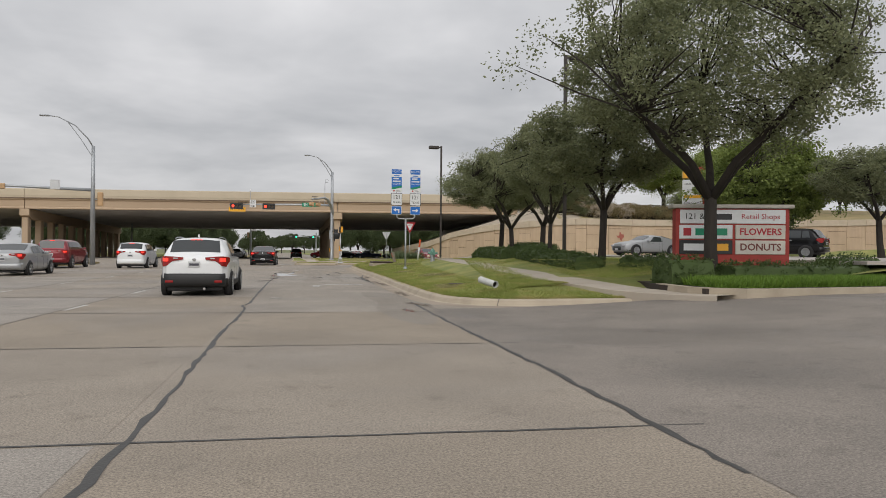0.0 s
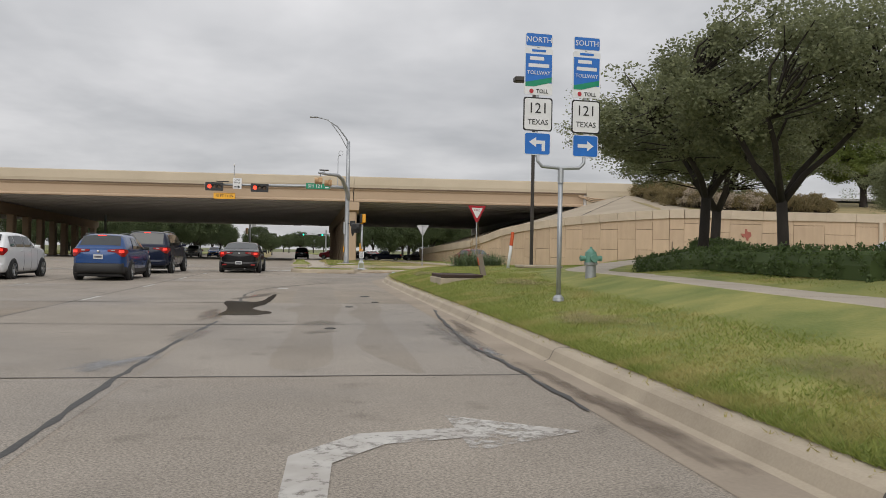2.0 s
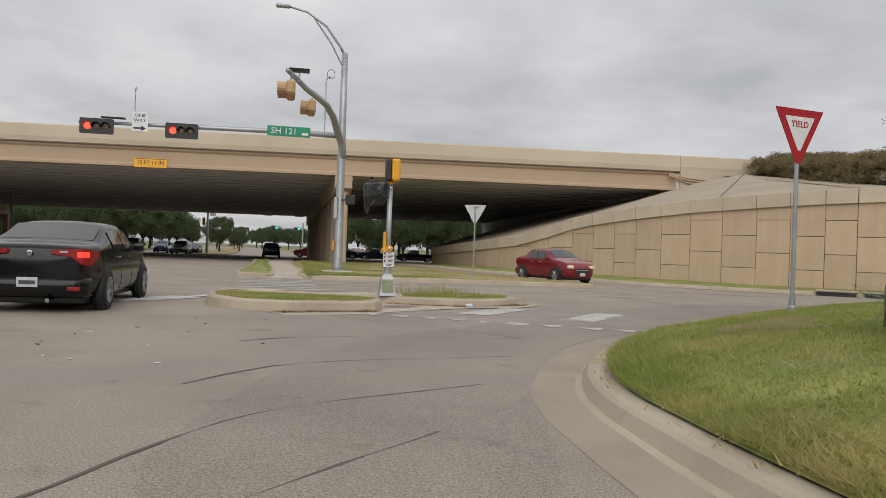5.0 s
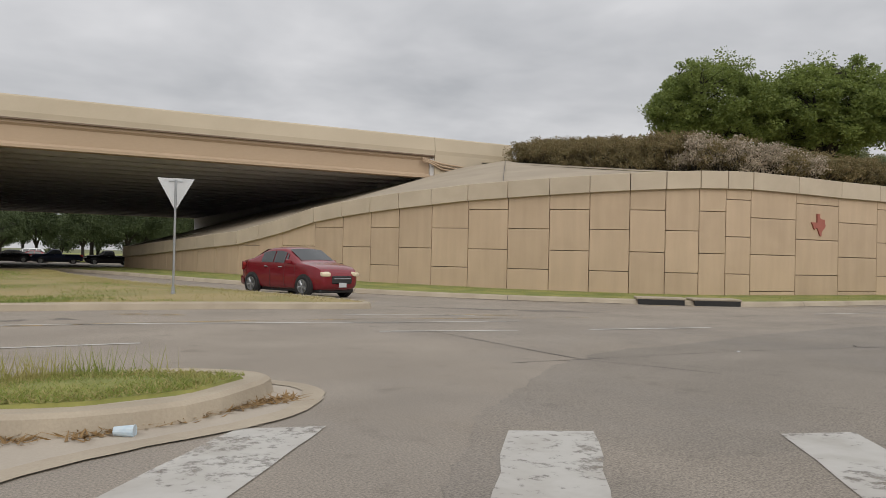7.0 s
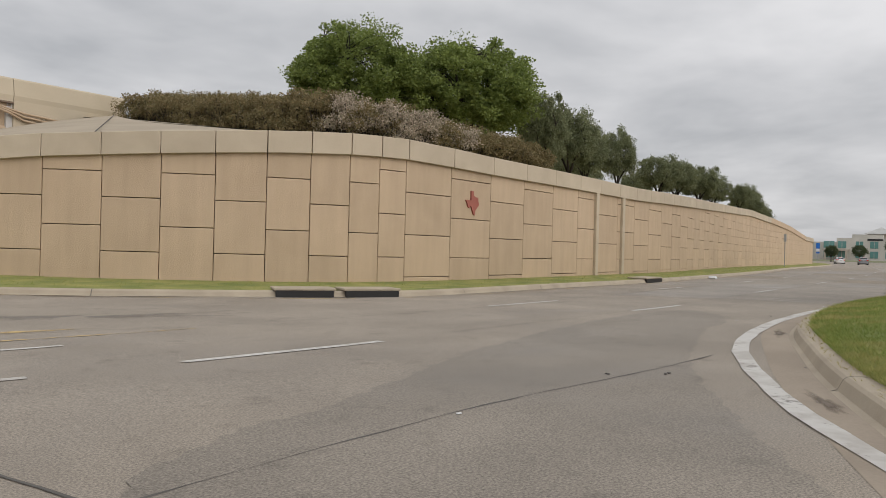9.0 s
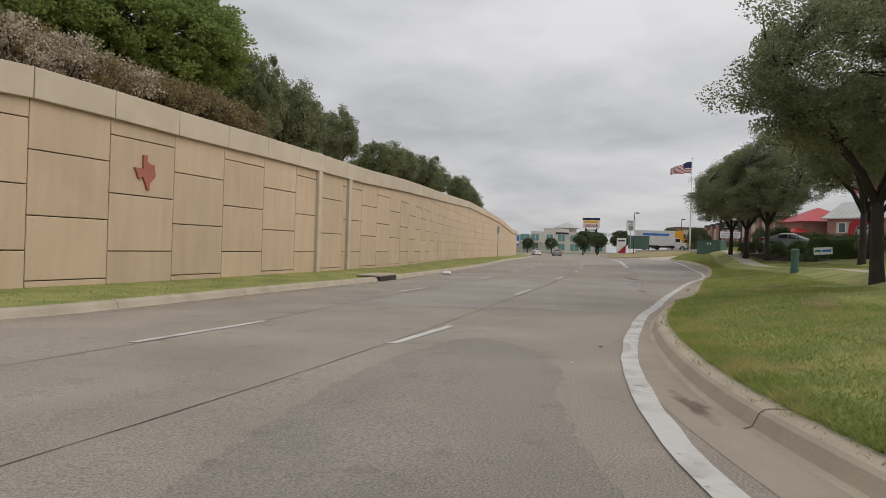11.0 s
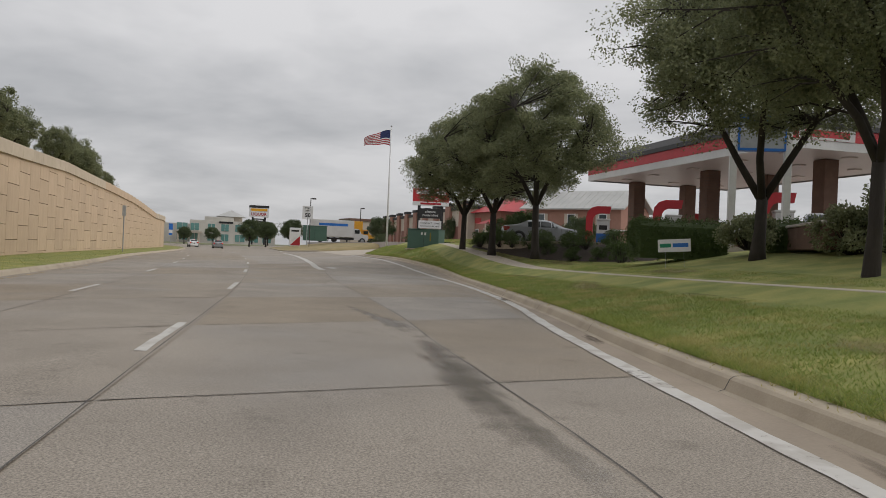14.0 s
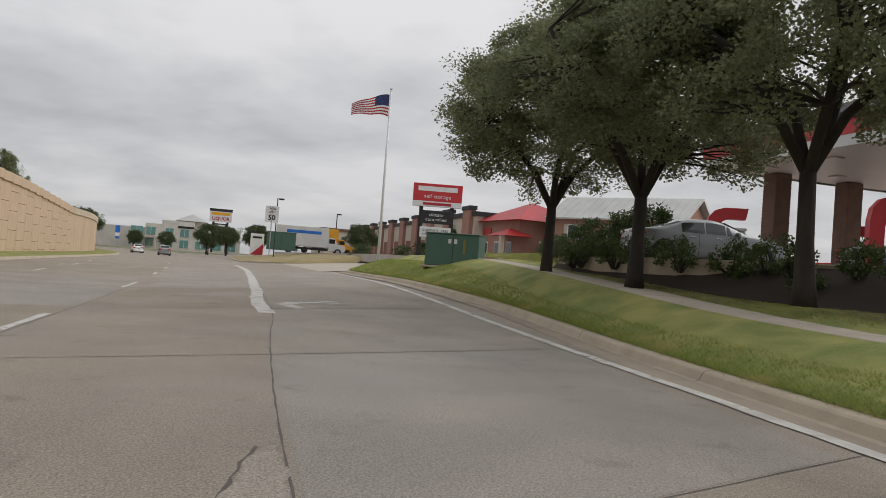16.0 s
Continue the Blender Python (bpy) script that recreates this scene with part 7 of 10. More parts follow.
    for u in base:
        i = max(k for k in range(len(tops)) if tops[k][0] <= u)
        w = info[i][0]
        for sx in (1, -1):
            rot = Matrix.Rotation(radians(90) * sx, 4, "Y")
            wm = Matrix.Translation((sx * (w + 0.004), u * L, wheel)) @ rot
            part("wheel_arch", lathe([(wheel * 1.14, -0.1), (wheel * 1.14, 0.0), (wheel * 0.9, 0.003)], 28, None, wm), clad or PLASTIC_BLACK, t)
            tm = Matrix.Translation((sx * (w - ww + 0.035), u * L, wheel)) @ rot
            ty = part("wheel", lathe([(wheel * 0.62, 0), (wheel * 0.95, 0.0), (wheel, 0.03), (wheel, ww - 0.03), (wheel * 0.96, ww), (wheel * 0.70, ww + 0.004), (wheel * 0.66, ww - 0.02)], 28), TYRE, t, smooth=True, at=tm)
            part("rim", lathe([(wheel * 0.67, 0.0), (wheel * 0.66, 0.02), (wheel * 0.60, -0.005), (wheel * 0.2, -0.02)], 24), PLASTIC_BLACK, ty, at=Matrix.Translation((0, 0, ww - 0.015)))
            bs = bmesh.new()
            for k in range(5):
                a = 2 * math.pi * k / 5
                for da in (-0.14, 0.14):
                    tube([(0.03 * math.cos(a), 0.03 * math.sin(a), 0.0), (wheel * 0.64 * math.cos(a + da), wheel * 0.64 * math.sin(a + da), 0.012)], [0.03, 0.02], 5, bs)
            lathe([(wheel * 0.66, 0.0), (wheel * 0.66, 0.022), (wheel * 0.60, 0.022), (wheel * 0.60, 0.0)], 24, bs)
            lathe([(0.05, -0.005), (0.05, 0.02), (0.03, 0.026)], 10, bs)
            part("spokes", bs, RIM, ty, at=Matrix.Translation((0, 0, ww - 0.012)))
    # tail: lamps, plate, bumper
    w0, zb0, zt0, _ = info[0]
    wb, zbb = info[2][0], info[2][1]
    zl = zb0 - 0.02 if shape != "pickup" else zb0 - 0.05
    for sx in (1, -1):
        if shape in ("pickup", "bigsuv") and rear_lamp == "tall":
            bmq = box(0.13, 0.06, 0.34, (sx * (w0 * 0.99), 0.03, zl - 0.33), 0.02)
            part("tail_lamp", bmq, TAIL_LIT if lit else TAIL, t)
        else:
            cols_ = ((0.42 * w0, -0.022, 0.07, 0.13), (0.80 * w0, -0.016, 0.03, 0.15), (1.02 * w0, 0.012, -0.10, 0.16), (1.13 * w0 + 0.014, 0.12, -0.12, 0.15), (1.235 * w0 + 0.012, 0.29, 0.03, 0.12))
            bmq = bmesh.new()
            rows = [[bmq.verts.new((sx * x, y, zl + z)) for z in (lo_, (lo_ + hi_) / 2, hi_)] + [bmq.verts.new((sx * x * 0.93, y + 0.05, zl + hi_)), bmq.verts.new((sx * x * 0.93, y + 0.05, zl + lo_))] for x, y, lo_, hi_ in cols_]
            for r0, r1 in zip(rows, rows[1:]):
                for k in range(5):
                    bmq.faces.new((r0[k], r1[k], r1[(k + 1) % 5], r0[(k + 1) % 5]))
            bmq.faces.new(rows[0])
            bmq.faces.new(rows[-1][::-1])
            bmesh.ops.recalc_face_normals(bmq, faces=bmq.faces)
            lamp = part("tail_lamp", bmq, TAIL, t)
            part("clear_lens", box(0.13, 0.012, 0.035, (0, 0, 0), 0.006), HEAD, lamp, at=pose(sx * w0 * 0.66, -0.026, zl + 0.085, 0, 0, 0))
            if lit:
                q0, q1, q2 = [Vector((sx * c_[0], c_[1], 0)) for c_ in cols_[1:4]]
                bl = bmesh.new()
                out = Vector((0, -0.012, 0))
                line_ = [q0.lerp(q1, 0.55) + out, q1 + Vector((sx * 0.006, -0.012, 0)), q1.lerp(q2, 0.75) + Vector((sx * 0.012, -0.008, 0))]
                rr_ = [[bl.verts.new((p_.x, p_.y, zl + z)) for z in (0.02, 0.11)] for p_ in line_]
                for r0, r1 in zip(rr_, rr_[1:]):
                    bl.faces.new((r0[0], r1[0], r1[1], r0[1]))
                part("lit_lens", bl, TAIL_LIT, lamp)
    if lit and shape != "pickup":
        i = S["rear"][1]
        part("brake_lamp", box(0.3, 0.03, 0.03, (0, rings[i][9].y - 0.03, rings[i][9].z - 0.035), 0.008), TAIL_LIT, t)
    bmp = bmesh.new()
    bz = zs + 0.12
    for sec in (None,):
        dz = 0.05 if clad else 0.0
        prof = [(0.10, bz - 0.06), (-0.07, bz - 0.02), (-0.12, bz + 0.05), (-0.12, bz + 0.19 + dz), (-0.09, bz + 0.245 + dz), (0.05, bz + 0.26 + dz)]
        xs2 = [-1.03, -0.99, -0.8, -0.4, 0, 0.4, 0.8, 0.99, 1.03]
        rows = []
        for k, fx in enumerate(xs2):
            back = 0.30 if abs(fx) > 1.01 else (0.09 if abs(fx) > 0.9 else (0.03 if abs(fx) > 0.7 else 0))
            rows.append([bmp.verts.new((fx * wb, py + back + 0.05, pz)) for py, pz in prof])
        for r0, r1 in zip(rows, rows[1:]):
            for k in range(len(prof) - 1):
                bmp.faces.new((r0[k], r1[k], r1[k + 1], r0[k + 1]))
    bmesh.ops.recalc_face_normals(bmp, faces=bmp.faces)
    part("bumper", bmp, clad or paint, t, smooth=True)
    if clad:
        # dark sill cladding along the sides
        for sx in (1, -1):
            bc = bmesh.new()
            rows = []
            for r in rings[2:-1]:
                p1, p2, p3 = r[1], r[2], r[2].lerp(r[3], 0.45)
                rows.append([bc.verts.new((sx * (p_.x + 0.012), p_.y, p_.z - 0.005)) for p_ in (p1, p2, p3)] + [bc.verts.new((sx * (p3.x - 0.03), p3.y, p3.z + 0.012))])
            for r0, r1 in zip(rows, rows[1:]):
                for k in range(3):
                    bc.faces.new((r0[k], r1[k], r1[k + 1], r0[k + 1]))
            bmesh.ops.recalc_face_normals(bc, faces=bc.faces)
            part("sill_cladding", bc, clad, t)
    part("underside", box(W * 0.8, L * 0.9, 0.12, (0, L / 2, zs - 0.05), 0.03), PLASTIC_BLACK, t)
    pz = zs + 0.12 + (zb0 - zs - 0.12) * plate_at + 0.08
    pl = part("licence_plate", box(0.31, 0.012, 0.155, (0, -0.082 if plate_at < 0.25 else -0.012, pz), 0.004), PLATE, t, "pale licence plate")
    part("plate_print", box(0.24, 0.006, 0.06, (0, -0.09 if plate_at < 0.25 else -0.02, pz + 0.045)), PLATE_BAR, pl)
    # nose: lamps, grille, plate
    w1 = info[-1][0]
    zn = tops[-1][1] * H
    for sx in (1, -1):
        part("head_lamp", box(0.30, 0.2, 0.12, (0, 0, 0), 0.04, None, None, 2), HEAD_LIT if heads else HEAD, t, at=pose(sx * w1 * 0.86, L * 0.975, zn + 0.02, -12, 0, -sx * 24))
        part("mirror", box(0.19, 0.11, 0.13, (0, 0, 0), 0.03, None, None, 2), paint if clad is None else PLASTIC_BLACK, t, at=pose(sx * (W / 2 + 0.045), L * (tops[hi][0] + 0.075), info[hi][1] + 0.02))
        part("door_handle", box(0.025, 0.19, 0.028, (sx * (info[6][0] * 0.992), L * 0.36, info[6][1] - 0.11), 0.008), CHROME if paint is not WHITE_P else WHITE_P, t)
        part("door_handle", box(0.025, 0.19, 0.028, (sx * (info[6][0] * 0.992), L * 0.53, info[6][1] - 0.11), 0.008), CHROME if paint is not WHITE_P else WHITE_P, t)
        for du in (S["pillars"][-1] if len(S["pillars"]) > 1 else 0.36, 0.405, 0.70):
            i = min(max(k for k in range(len(tops)) if tops[k][0] <= du), len(tops) - 2)
            q = (du - tops[i][0]) / (tops[i + 1][0] - tops[i][0])
            seam = [rings[i][j].lerp(rings[i + 1][j], q) for j in (2, 3, 4, 5)]
            part("door_gap", tube([(sx * (p_.x - 0.004), p_.y, p_.z) for p_ in seam], 0.006, 5), PLASTIC_BLACK, t)
    part("grille", box(w1 * 1.15, 0.05, 0.24, (0, L - 0.01, zn - 0.22), 0.03), PLASTIC_BLACK, t)
    part("grille_bar", box(w1 * 1.0, 0.06, 0.03, (0, L - 0.006, zn - 0.08), 0.01), CHROME, t)
    fp = part("front_plate", box(0.31, 0.012, 0.14, (0, L + 0.03, zs + 0.13), 0.004), PLATE, t)
    if bump_lamps:
        for sx in (1, -1):
            part("reflector", box(0.2, 0.02, 0.06, (sx * wb * 0.8, -0.055, bz + 0.06), 0.01), TAIL, t)
        part("exhaust", tube([(wb * 0.35, -0.06, zs + 0.02), (wb * 0.35, 0.2, zs + 0.02)], 0.035, 10), CHROME, t)
    if rails:
        for sx in (1, -1):
            r = [rings[k][8] for k in range(lo, hi + 1)]
            part("roof_rail", tube([Vector((sx * q.x * 0.95, q.y, q.z + 0.035)) for q in r], 0.013, 6), STEEL, t)
    if antenna:
        q = rings[lo + 1][-1]
        part("antenna", prism([(-0.09, 0), (0.09, 0), (-0.05, 0.085)], 0.03), paint, t, at=pose(q.x + 0.015, q.y + 0.06, q.z, 0, 0, 90))
    if shape == "pickup":
        part("cargo_bed", box(W * 0.76, L * 0.355, 0.02, (0, L * 0.195, tops[2][1] * H + 0.015)), PLASTIC_BLACK, t)
    # badge and trim on the tail
    part("badge", lathe([(0.045, 0), (0.045, 0.012), (0.035, 0.016)], 14, None, Matrix.Translation((0, -0.016, zb0 + 0.05)) @ Matrix.Rotation(radians(90), 4, "X")), CHROME, t)
    return t


def on(x, y, turn=0, z=None):
    return pose(x, y, road_z(x, y) if z is None else z, 0, 0, turn)


# traffic waiting on the approach road (heading along +y)
car("white_crossover", "white compact crossover with black lower trim and lit brake lamps", "suv", 4.3, 1.77, 1.58, WHITE_P, on(-2.93, 21.0), 0.335, clad=PLASTIC_BLACK, plate_at=0.62, bump_lamps=True, rails=True, antenna=True)
car("blue_crossover", "bright blue crossover with lit brake lamps", "suv", 4.52, 1.84, 1.66, BLUE_P, on(-7.1, 50.8), 0.35, clad=PLASTIC_BLACK, plate_at=0.55, rails=True)
car("navy_suv", "large dark navy sport utility with chrome trim", "bigsuv", 5.3, 2.03, 1.92, NAVY_P, on(-7.2, 58.6), 0.40, plate_at=0.5, rails=True)
car("black_sedan", "black sedan with lit brake lamps at the stop line", "sedan", 5.1, 1.93, 1.54, BLACK_P, on(-3.4, 61.3), 0.345, plate_at=0.05, bump_lamps=True)
car("silver_sedan", "silver sedan with lit brake lamps", "sedan", 4.6, 1.76, 1.48, SILVER_P, on(-13.2, 36.4), 0.32)
car("red_suv", "dark red sport utility with lit brake lamps", "bigsuv", 5.0, 2.0, 1.78, RED_P, on(-15.4, 50), 0.38)
car("white_crossover", "white crossover waiting in traffic", "suv", 4.5, 1.8, 1.65, WHITE_P, on(-10.9, 50.5), 0.34)
# red sedan waiting on the frontage road, nose towards the crossing
car("red_sedan", "dark red compact sedan with lit headlamps", "sedan", 4.15, 1.735, 1.54, RED_P, on(12.05, 84.2, -162), 0.33, lit=False, heads=True)
# parked and distant cars
car("silver_coupe", "silver soft-top coupe parked behind the hedge", "coupe", 4.3, 1.8, 1.3, SILVER_P, on(23.4, 46.0, 100, 1.06), 0.33, lit=False)
car("black_crossover", "black crossover parked in the lot", "suv", 4.65, 1.84, 1.7, BLACK_P, on(28.6, 38.2, 40, 1.0), 0.35, lit=False)
car("silver_car", "pale silver sedan parked in the lot", "sedan", 4.6, 1.8, 1.46, SILVER_P, on(33, 48, 80, 1.06), 0.33, lit=False)
car("grey_sedan", "grey sedan parked at the edge of the forecourt", "sedan", 4.85, 1.8, 1.44, GREY_P, on(83.1, 51.2, 168, 1.9), 0.34, lit=False)
car("silver_pickup", "silver pickup parked under the canopy", "pickup", 5.6, 2.0, 1.85, SILVER_P, on(72.0, 42.2, 140, 1.9), 0.39, lit=True, rear_lamp="tall", category="pickup")
car("dark_suv", "dark grey sport utility at the pumps", "suv", 4.7, 1.85, 1.7, GREY_P, on(89.5, 36.5, 100, 1.9), 0.36, lit=False)
car("black_suv", "black sport utility driving away under the bridge", "bigsuv", 4.8, 1.95, 1.75, BLACK_P, on(-1.9, 140), 0.36, lit=False)
car("grey_crossover", "grey crossover driving along the frontage road", "suv", 4.5, 1.8, 1.62, GREY_P, on(190, 71.6, -84), 0.34)
car("white_car", "white car driving along the frontage road", "suv", 4.5, 1.8, 1.6, WHITE_P, on(206, 77, -78), 0.34)
car("grey_pickup", "grey pickup with lit headlamps facing the crossing", "pickup", 5.8, 2.0, 1.9, GREY_P, on(-18.6, 150, 180), 0.4, lit=False, heads=True, category="pickup")
for k, (x, y, a, P, shp, lab) in enumerate(((-17.3, 163, 180, BLUE_P, "suv", "blue crossover waiting beyond the bridge"), (-16.4, 169, 180, WHITE_P, "sedan", "white sedan waiting beyond the bridge"), (-21.8, 156, 180, WHITE_P, "sedan", "white sedan waiting beyond the bridge"),
                                        (-12.9, 150, 178, SILVER_P, "suv", "silver crossover with lit headlamps beyond the bridge"), (-24.5, 159, 180, SILVER_P, "sedan", "silver sedan waiting beyond the bridge"), (-13.2, 164, 178, BLACK_P, "sedan", "black sedan beyond the bridge"),
                                        (10.1, 160.5, 84, BLACK_P, "sedan", "black sedan crossing behind the bridge"), (12.6, 163.5, 85, RED_P, "sedan", "red sedan behind the bridge"), (15.4, 160, 88, NAVY_P, "pickup", "dark pickup behind the bridge"), (21.2, 160, 88, BLACK_P, "pickup", "black pickup behind the bridge"), (5.4, 160.5, 85, RED_P, "suv", "red car behind the bridge"), (12.5, 172, 85, WHITE_P, "bigsuv", "white van behind the bridge"))):
    car("distant_car", lab, shp, 4.7 if shp != "pickup" else 5.6, 1.85, 1.5 if shp == "sedan" else 1.75, P, on(x, y, a), 0.34, lit=False, heads=k in (0, 1, 3))

# ---- traffic islands ----


def island(name, outline, label, fill, h=0.16, seed=1, grass=None, blades=0, width=0.16):
    """A raised kerbed island: rounded kerb ring and a filled top."""
    line = resample([*outline, outline[0]], 0.35)
    line = [Vector((p.x, p.y, road_z(p.x, p.y))) for p in line]
    sec = [(0.0, 0.0), (-0.03, h * 0.8), (-0.07, h), (-width - 0.06, h), (-width - 0.07, h - 0.06)]
    area = sum(a.x * b.y - b.x * a.y for a, b in zip(line, line[1:]))
    if area < 0:
        line = line[::-1]
    t = thing(name, Matrix(), label, "traffic island", kind="structure")
    part("kerb", mesh_of("kerb", *sweep(line, sec, True)), KERB, t)
    N = normals_of(line)
    inner = [p - n * (width + 0.02) for p, n in zip(line, N)]
    c = sum((p for p in inner), Vector()) / len(inner)
    v = [(c.x, c.y, c.z + h + 0.03)] + [(p.x, p.y, p.z + h - 0.01) for p in inner]
    part("top", mesh_of("top", v, [(0, i, i + 1) for i in range(1, len(inner))]), fill, t)
    if blades:
        rng = np.random.default_rng(seed)
        pl = []
        for _ in range(blades):
            i = int(rng.integers(0, len(inner) - 1))
            a = inner[i].lerp(inner[i + 1], rng.random())
            q = c.lerp(a, math.sqrt(rng.random()) * 1.02)
            pl.append((q.x, q.y, q.z + h - 0.005))
        g = part("grass", blades_over("grass", pl, grass, seed, (0.02, 0.075), 0.007, 1.0), None, t)
        g["kind"] = "stuff"
    return t


# two near islands with a ramp between them
island("traffic_island", [(-0.95, 63.8), (-0.4, 62.85), (0.6, 62.45), (1.7, 62.6), (2.3, 62.85), (2.5, 63.3), (2.35, 63.9), (1.2, 64.3), (-0.5, 64.9), (-1.0, 64.6)], "kerbed island with long grass beside the slip lane", GRASS_SOIL, 0.2, 1, BLADE, 7000, 0.2)
I2 = island("refuge_island", [(-1.0, 66.6), (0.3, 66.25), (1.47, 65.83), (2.78, 65.13), (3.6, 64.7), (4.2, 64.52), (4.99, 64.62), (5.6, 65.1), (6.0, 65.6), (5.8, 66.1), (5.0, 66.5), (3.3, 66.55), (1.4, 66.65), (-0.9, 67.1)], "kerbed concrete refuge island with a patch of grass", WALK, 0.16, 2, None, 0, 0.2)
bed = [(3.13, 65.12), (3.37, 65.77), (3.89, 66.08), (4.44, 66.12), (5.09, 65.95), (5.66, 65.5), (5.1, 65.0), (4.3, 64.82), (3.6, 64.95)]
c = Vector((4.4, 65.45, 0))
part("grass_bed", mesh_of("grass_bed", [(c.x, c.y, 0.225)] + [(x, y, 0.183) for x, y in bed] + [(c.x + 1.06 * (x - c.x), c.y + 1.06 * (y - c.y), 0.1) for x, y in bed], [(0, 1 + k, 1 + (k + 1) % len(bed)) for k in range(len(bed))] + [(1 + k, 1 + len(bed) + k, 1 + len(bed) + (k + 1) % len(bed), 1 + (k + 1) % len(bed)) for k in range(len(bed))]), GRASS_SOIL, I2, "patchy grass bed")
r2 = np.random.default_rng(12)
pl = []
for k in range(6500):
    a = Vector((*bed[k % len(bed)], 0)).lerp(Vector((*bed[(k + 1) % len(bed)], 0)), r2.random())
    q = c.lerp(a, math.sqrt(r2.random()) * 1.03)
    pl.append((q.x, q.y, 0.19))
part("grass", blades_over("grass", pl[:4200], BLADE, 12, (0.02, 0.06), 0.006, 1.0), None, I2)["kind"] = "stuff"
part("grass", blades_over("grass", pl[4200:], BLADE_DRY, 13, (0.02, 0.055), 0.006, 1.2), None, I2)["kind"] = "stuff"
tall = [(4.0 + r2.normal(0, 0.5), 66.0 + r2.normal(0, 0.06), 0.18) for _ in range(420)]
part("weeds", blades_over("weeds", tall, BLADE, 14, (0.08, 0.3), 0.004, 0.3), None, I2)["kind"] = "stuff"
outer = [(0.6, 61.7), (1.86, 62.05), (2.65, 62.76), (3.49, 63.47), (4.34, 64.02), (5.43, 64.3), (5.95, 64.68), (6.3, 65.12), (6.42, 65.5), (6.38, 65.86), (6.15, 66.2), (5.9, 66.4), (5.6, 65.6), (4.9, 65.0), (4.2, 64.9), (3.0, 65.4), (1.6, 66.1), (-0.8, 66.9), (-0.9, 64.2), (0.0, 62.8)]
rm = bmesh.new()
f = rm.faces.new([rm.verts.new((x, y, 0.006)) for x, y in outer])
bmesh.ops.triangulate(rm, faces=[f])
tagged(part("ramp", rm, WALK), "pale concrete apron between the two kerbed islands", "ramp", kind="structure")
pad = [(2.48, 63.96), (2.71, 64.43), (3.48, 64.44), (3.11, 63.86), (2.73, 63.73)]
tagged(part("ramp_pad", mesh_of("ramp_pad", [(x, y, 0.011) for x, y in pad], [tuple(range(5))[::-1]]), material("brick_pad", (0.26, 0.175, 0.14), 0.9, dark=(0.19, 0.14, 0.115), scale=5, fine=40, bump=0.5)), "worn red tactile pad at the curb ramp", "ramp", kind="structure")
# straw and leaf litter in the gutters
for k, (x0, y0, x1, y1, n) in enumerate(((0.4, 62.2, 2.3, 62.7, 420), (4.2, 64.45, 6.0, 65.2, 520), (2.8, 64.9, 4.0, 64.45, 160), (7.8, 59.2, 9.5, 60.4, 160))):
    r2 = np.random.default_rng(60 + k)
    u = r2.random(n)
    pl = [(x0 + (x1 - x0) * a + r2.normal(0, 0.07), y0 + (y1 - y0) * a + r2.normal(0, 0.06), 0.012) for a in u]
    tagged(part("leaf_litter", blades_over("leaf_litter", pl, STRAW, 60 + k, (0.01, 0.05), 0.014, 2.5), None), "dry straw and leaf litter in the gutter", "litter", kind="stuff")
# far island under the mast arm and its sidewalk
FAR_ISLAND = island("far_island", [(1.9, 76.4), (7.0, 76.1), (11.2, 75.6), (12.3, 76.4), (11.6, 79.5), (9.0, 87), (7.6, 97), (7.0, 107), (2.0, 107), (0.5, 95), (0.9, 84), (0.9, 77.5)], "wide kerbed island of patchy dry grass under the mast arm", PATCHY_SOIL, 0.16, 4, BLADE_DRY, 22000)
island("far_island", [(-1.5, 78.2), (-0.9, 77.3), (0.0, 77.2), (-0.1, 84), (-0.6, 95), (-1.0, 107), (-2.2, 107), (-1.7, 95)], "narrow kerbed grass strip beside the far sidewalk", GRASS_SOIL, 0.15, 5, BLADE, 3000)
r2 = np.random.default_rng(77)
pl = []
while len(pl) < 26000:
    x, y = 1.2 + 10.4 * r2.random() ** 1.4, 76.5 + 26 * r2.random() ** 1.6
    if x < np.interp(y, (76, 80, 87, 97, 107), (11.4, 11.0, 8.6, 7.2, 6.6)) and noise.noise(Vector((x * 0.35, y * 0.3, 3))) + 0.45 - 0.12 * (x - 1) > r2.normal(0, 0.12):
        pl.append((x, y, 0.155))
part("grass", blades_over("grass", pl, BLADE_GREEN, 78, (0.02, 0.06), 0.009, 1.0), None, FAR_ISLAND)["kind"] = "stuff"
wk = resample([(0.45, 76.5), (0.45, 78.2), (0.4, 84), (0.0, 95), (0.0, 107), (-0.2, 118)], 0.5)
tagged(part("pavement", mesh_of("pavement", *sweep([Vector((p.x, p.y, 0.01 + 0.11 * smooth01((p.y - 76.5) / 1.5) + road_z(p.x, p.y))) for p in wk], [(-0.75, -0.1), (-0.72, 0), (0.72, 0), (0.75, -0.1)])), WALK), "pale concrete sidewalk leading under the bridge", "sidewalk", kind="structure")
slab("verge_far", [(-13.4, 172), (-12.6, 152), (-11, 147), (-8.6, 148), (-8.2, 156), (-9.2, 190), (-11.5, 225), (-19, 360), (-24, 360), (-16.5, 225), (-14, 190)], -0.3, DRY_SOIL, "dry grass median beyond the bridge", "grass", 0.2)
slab("verge_far", [(4.0, 172), (7, 170), (60, 170), (70, 360), (-8, 360), (0.6, 250), (3.8, 200)], -0.3, GRASS_SOIL, "grass verge beyond the bridge", "grass", 0.2)
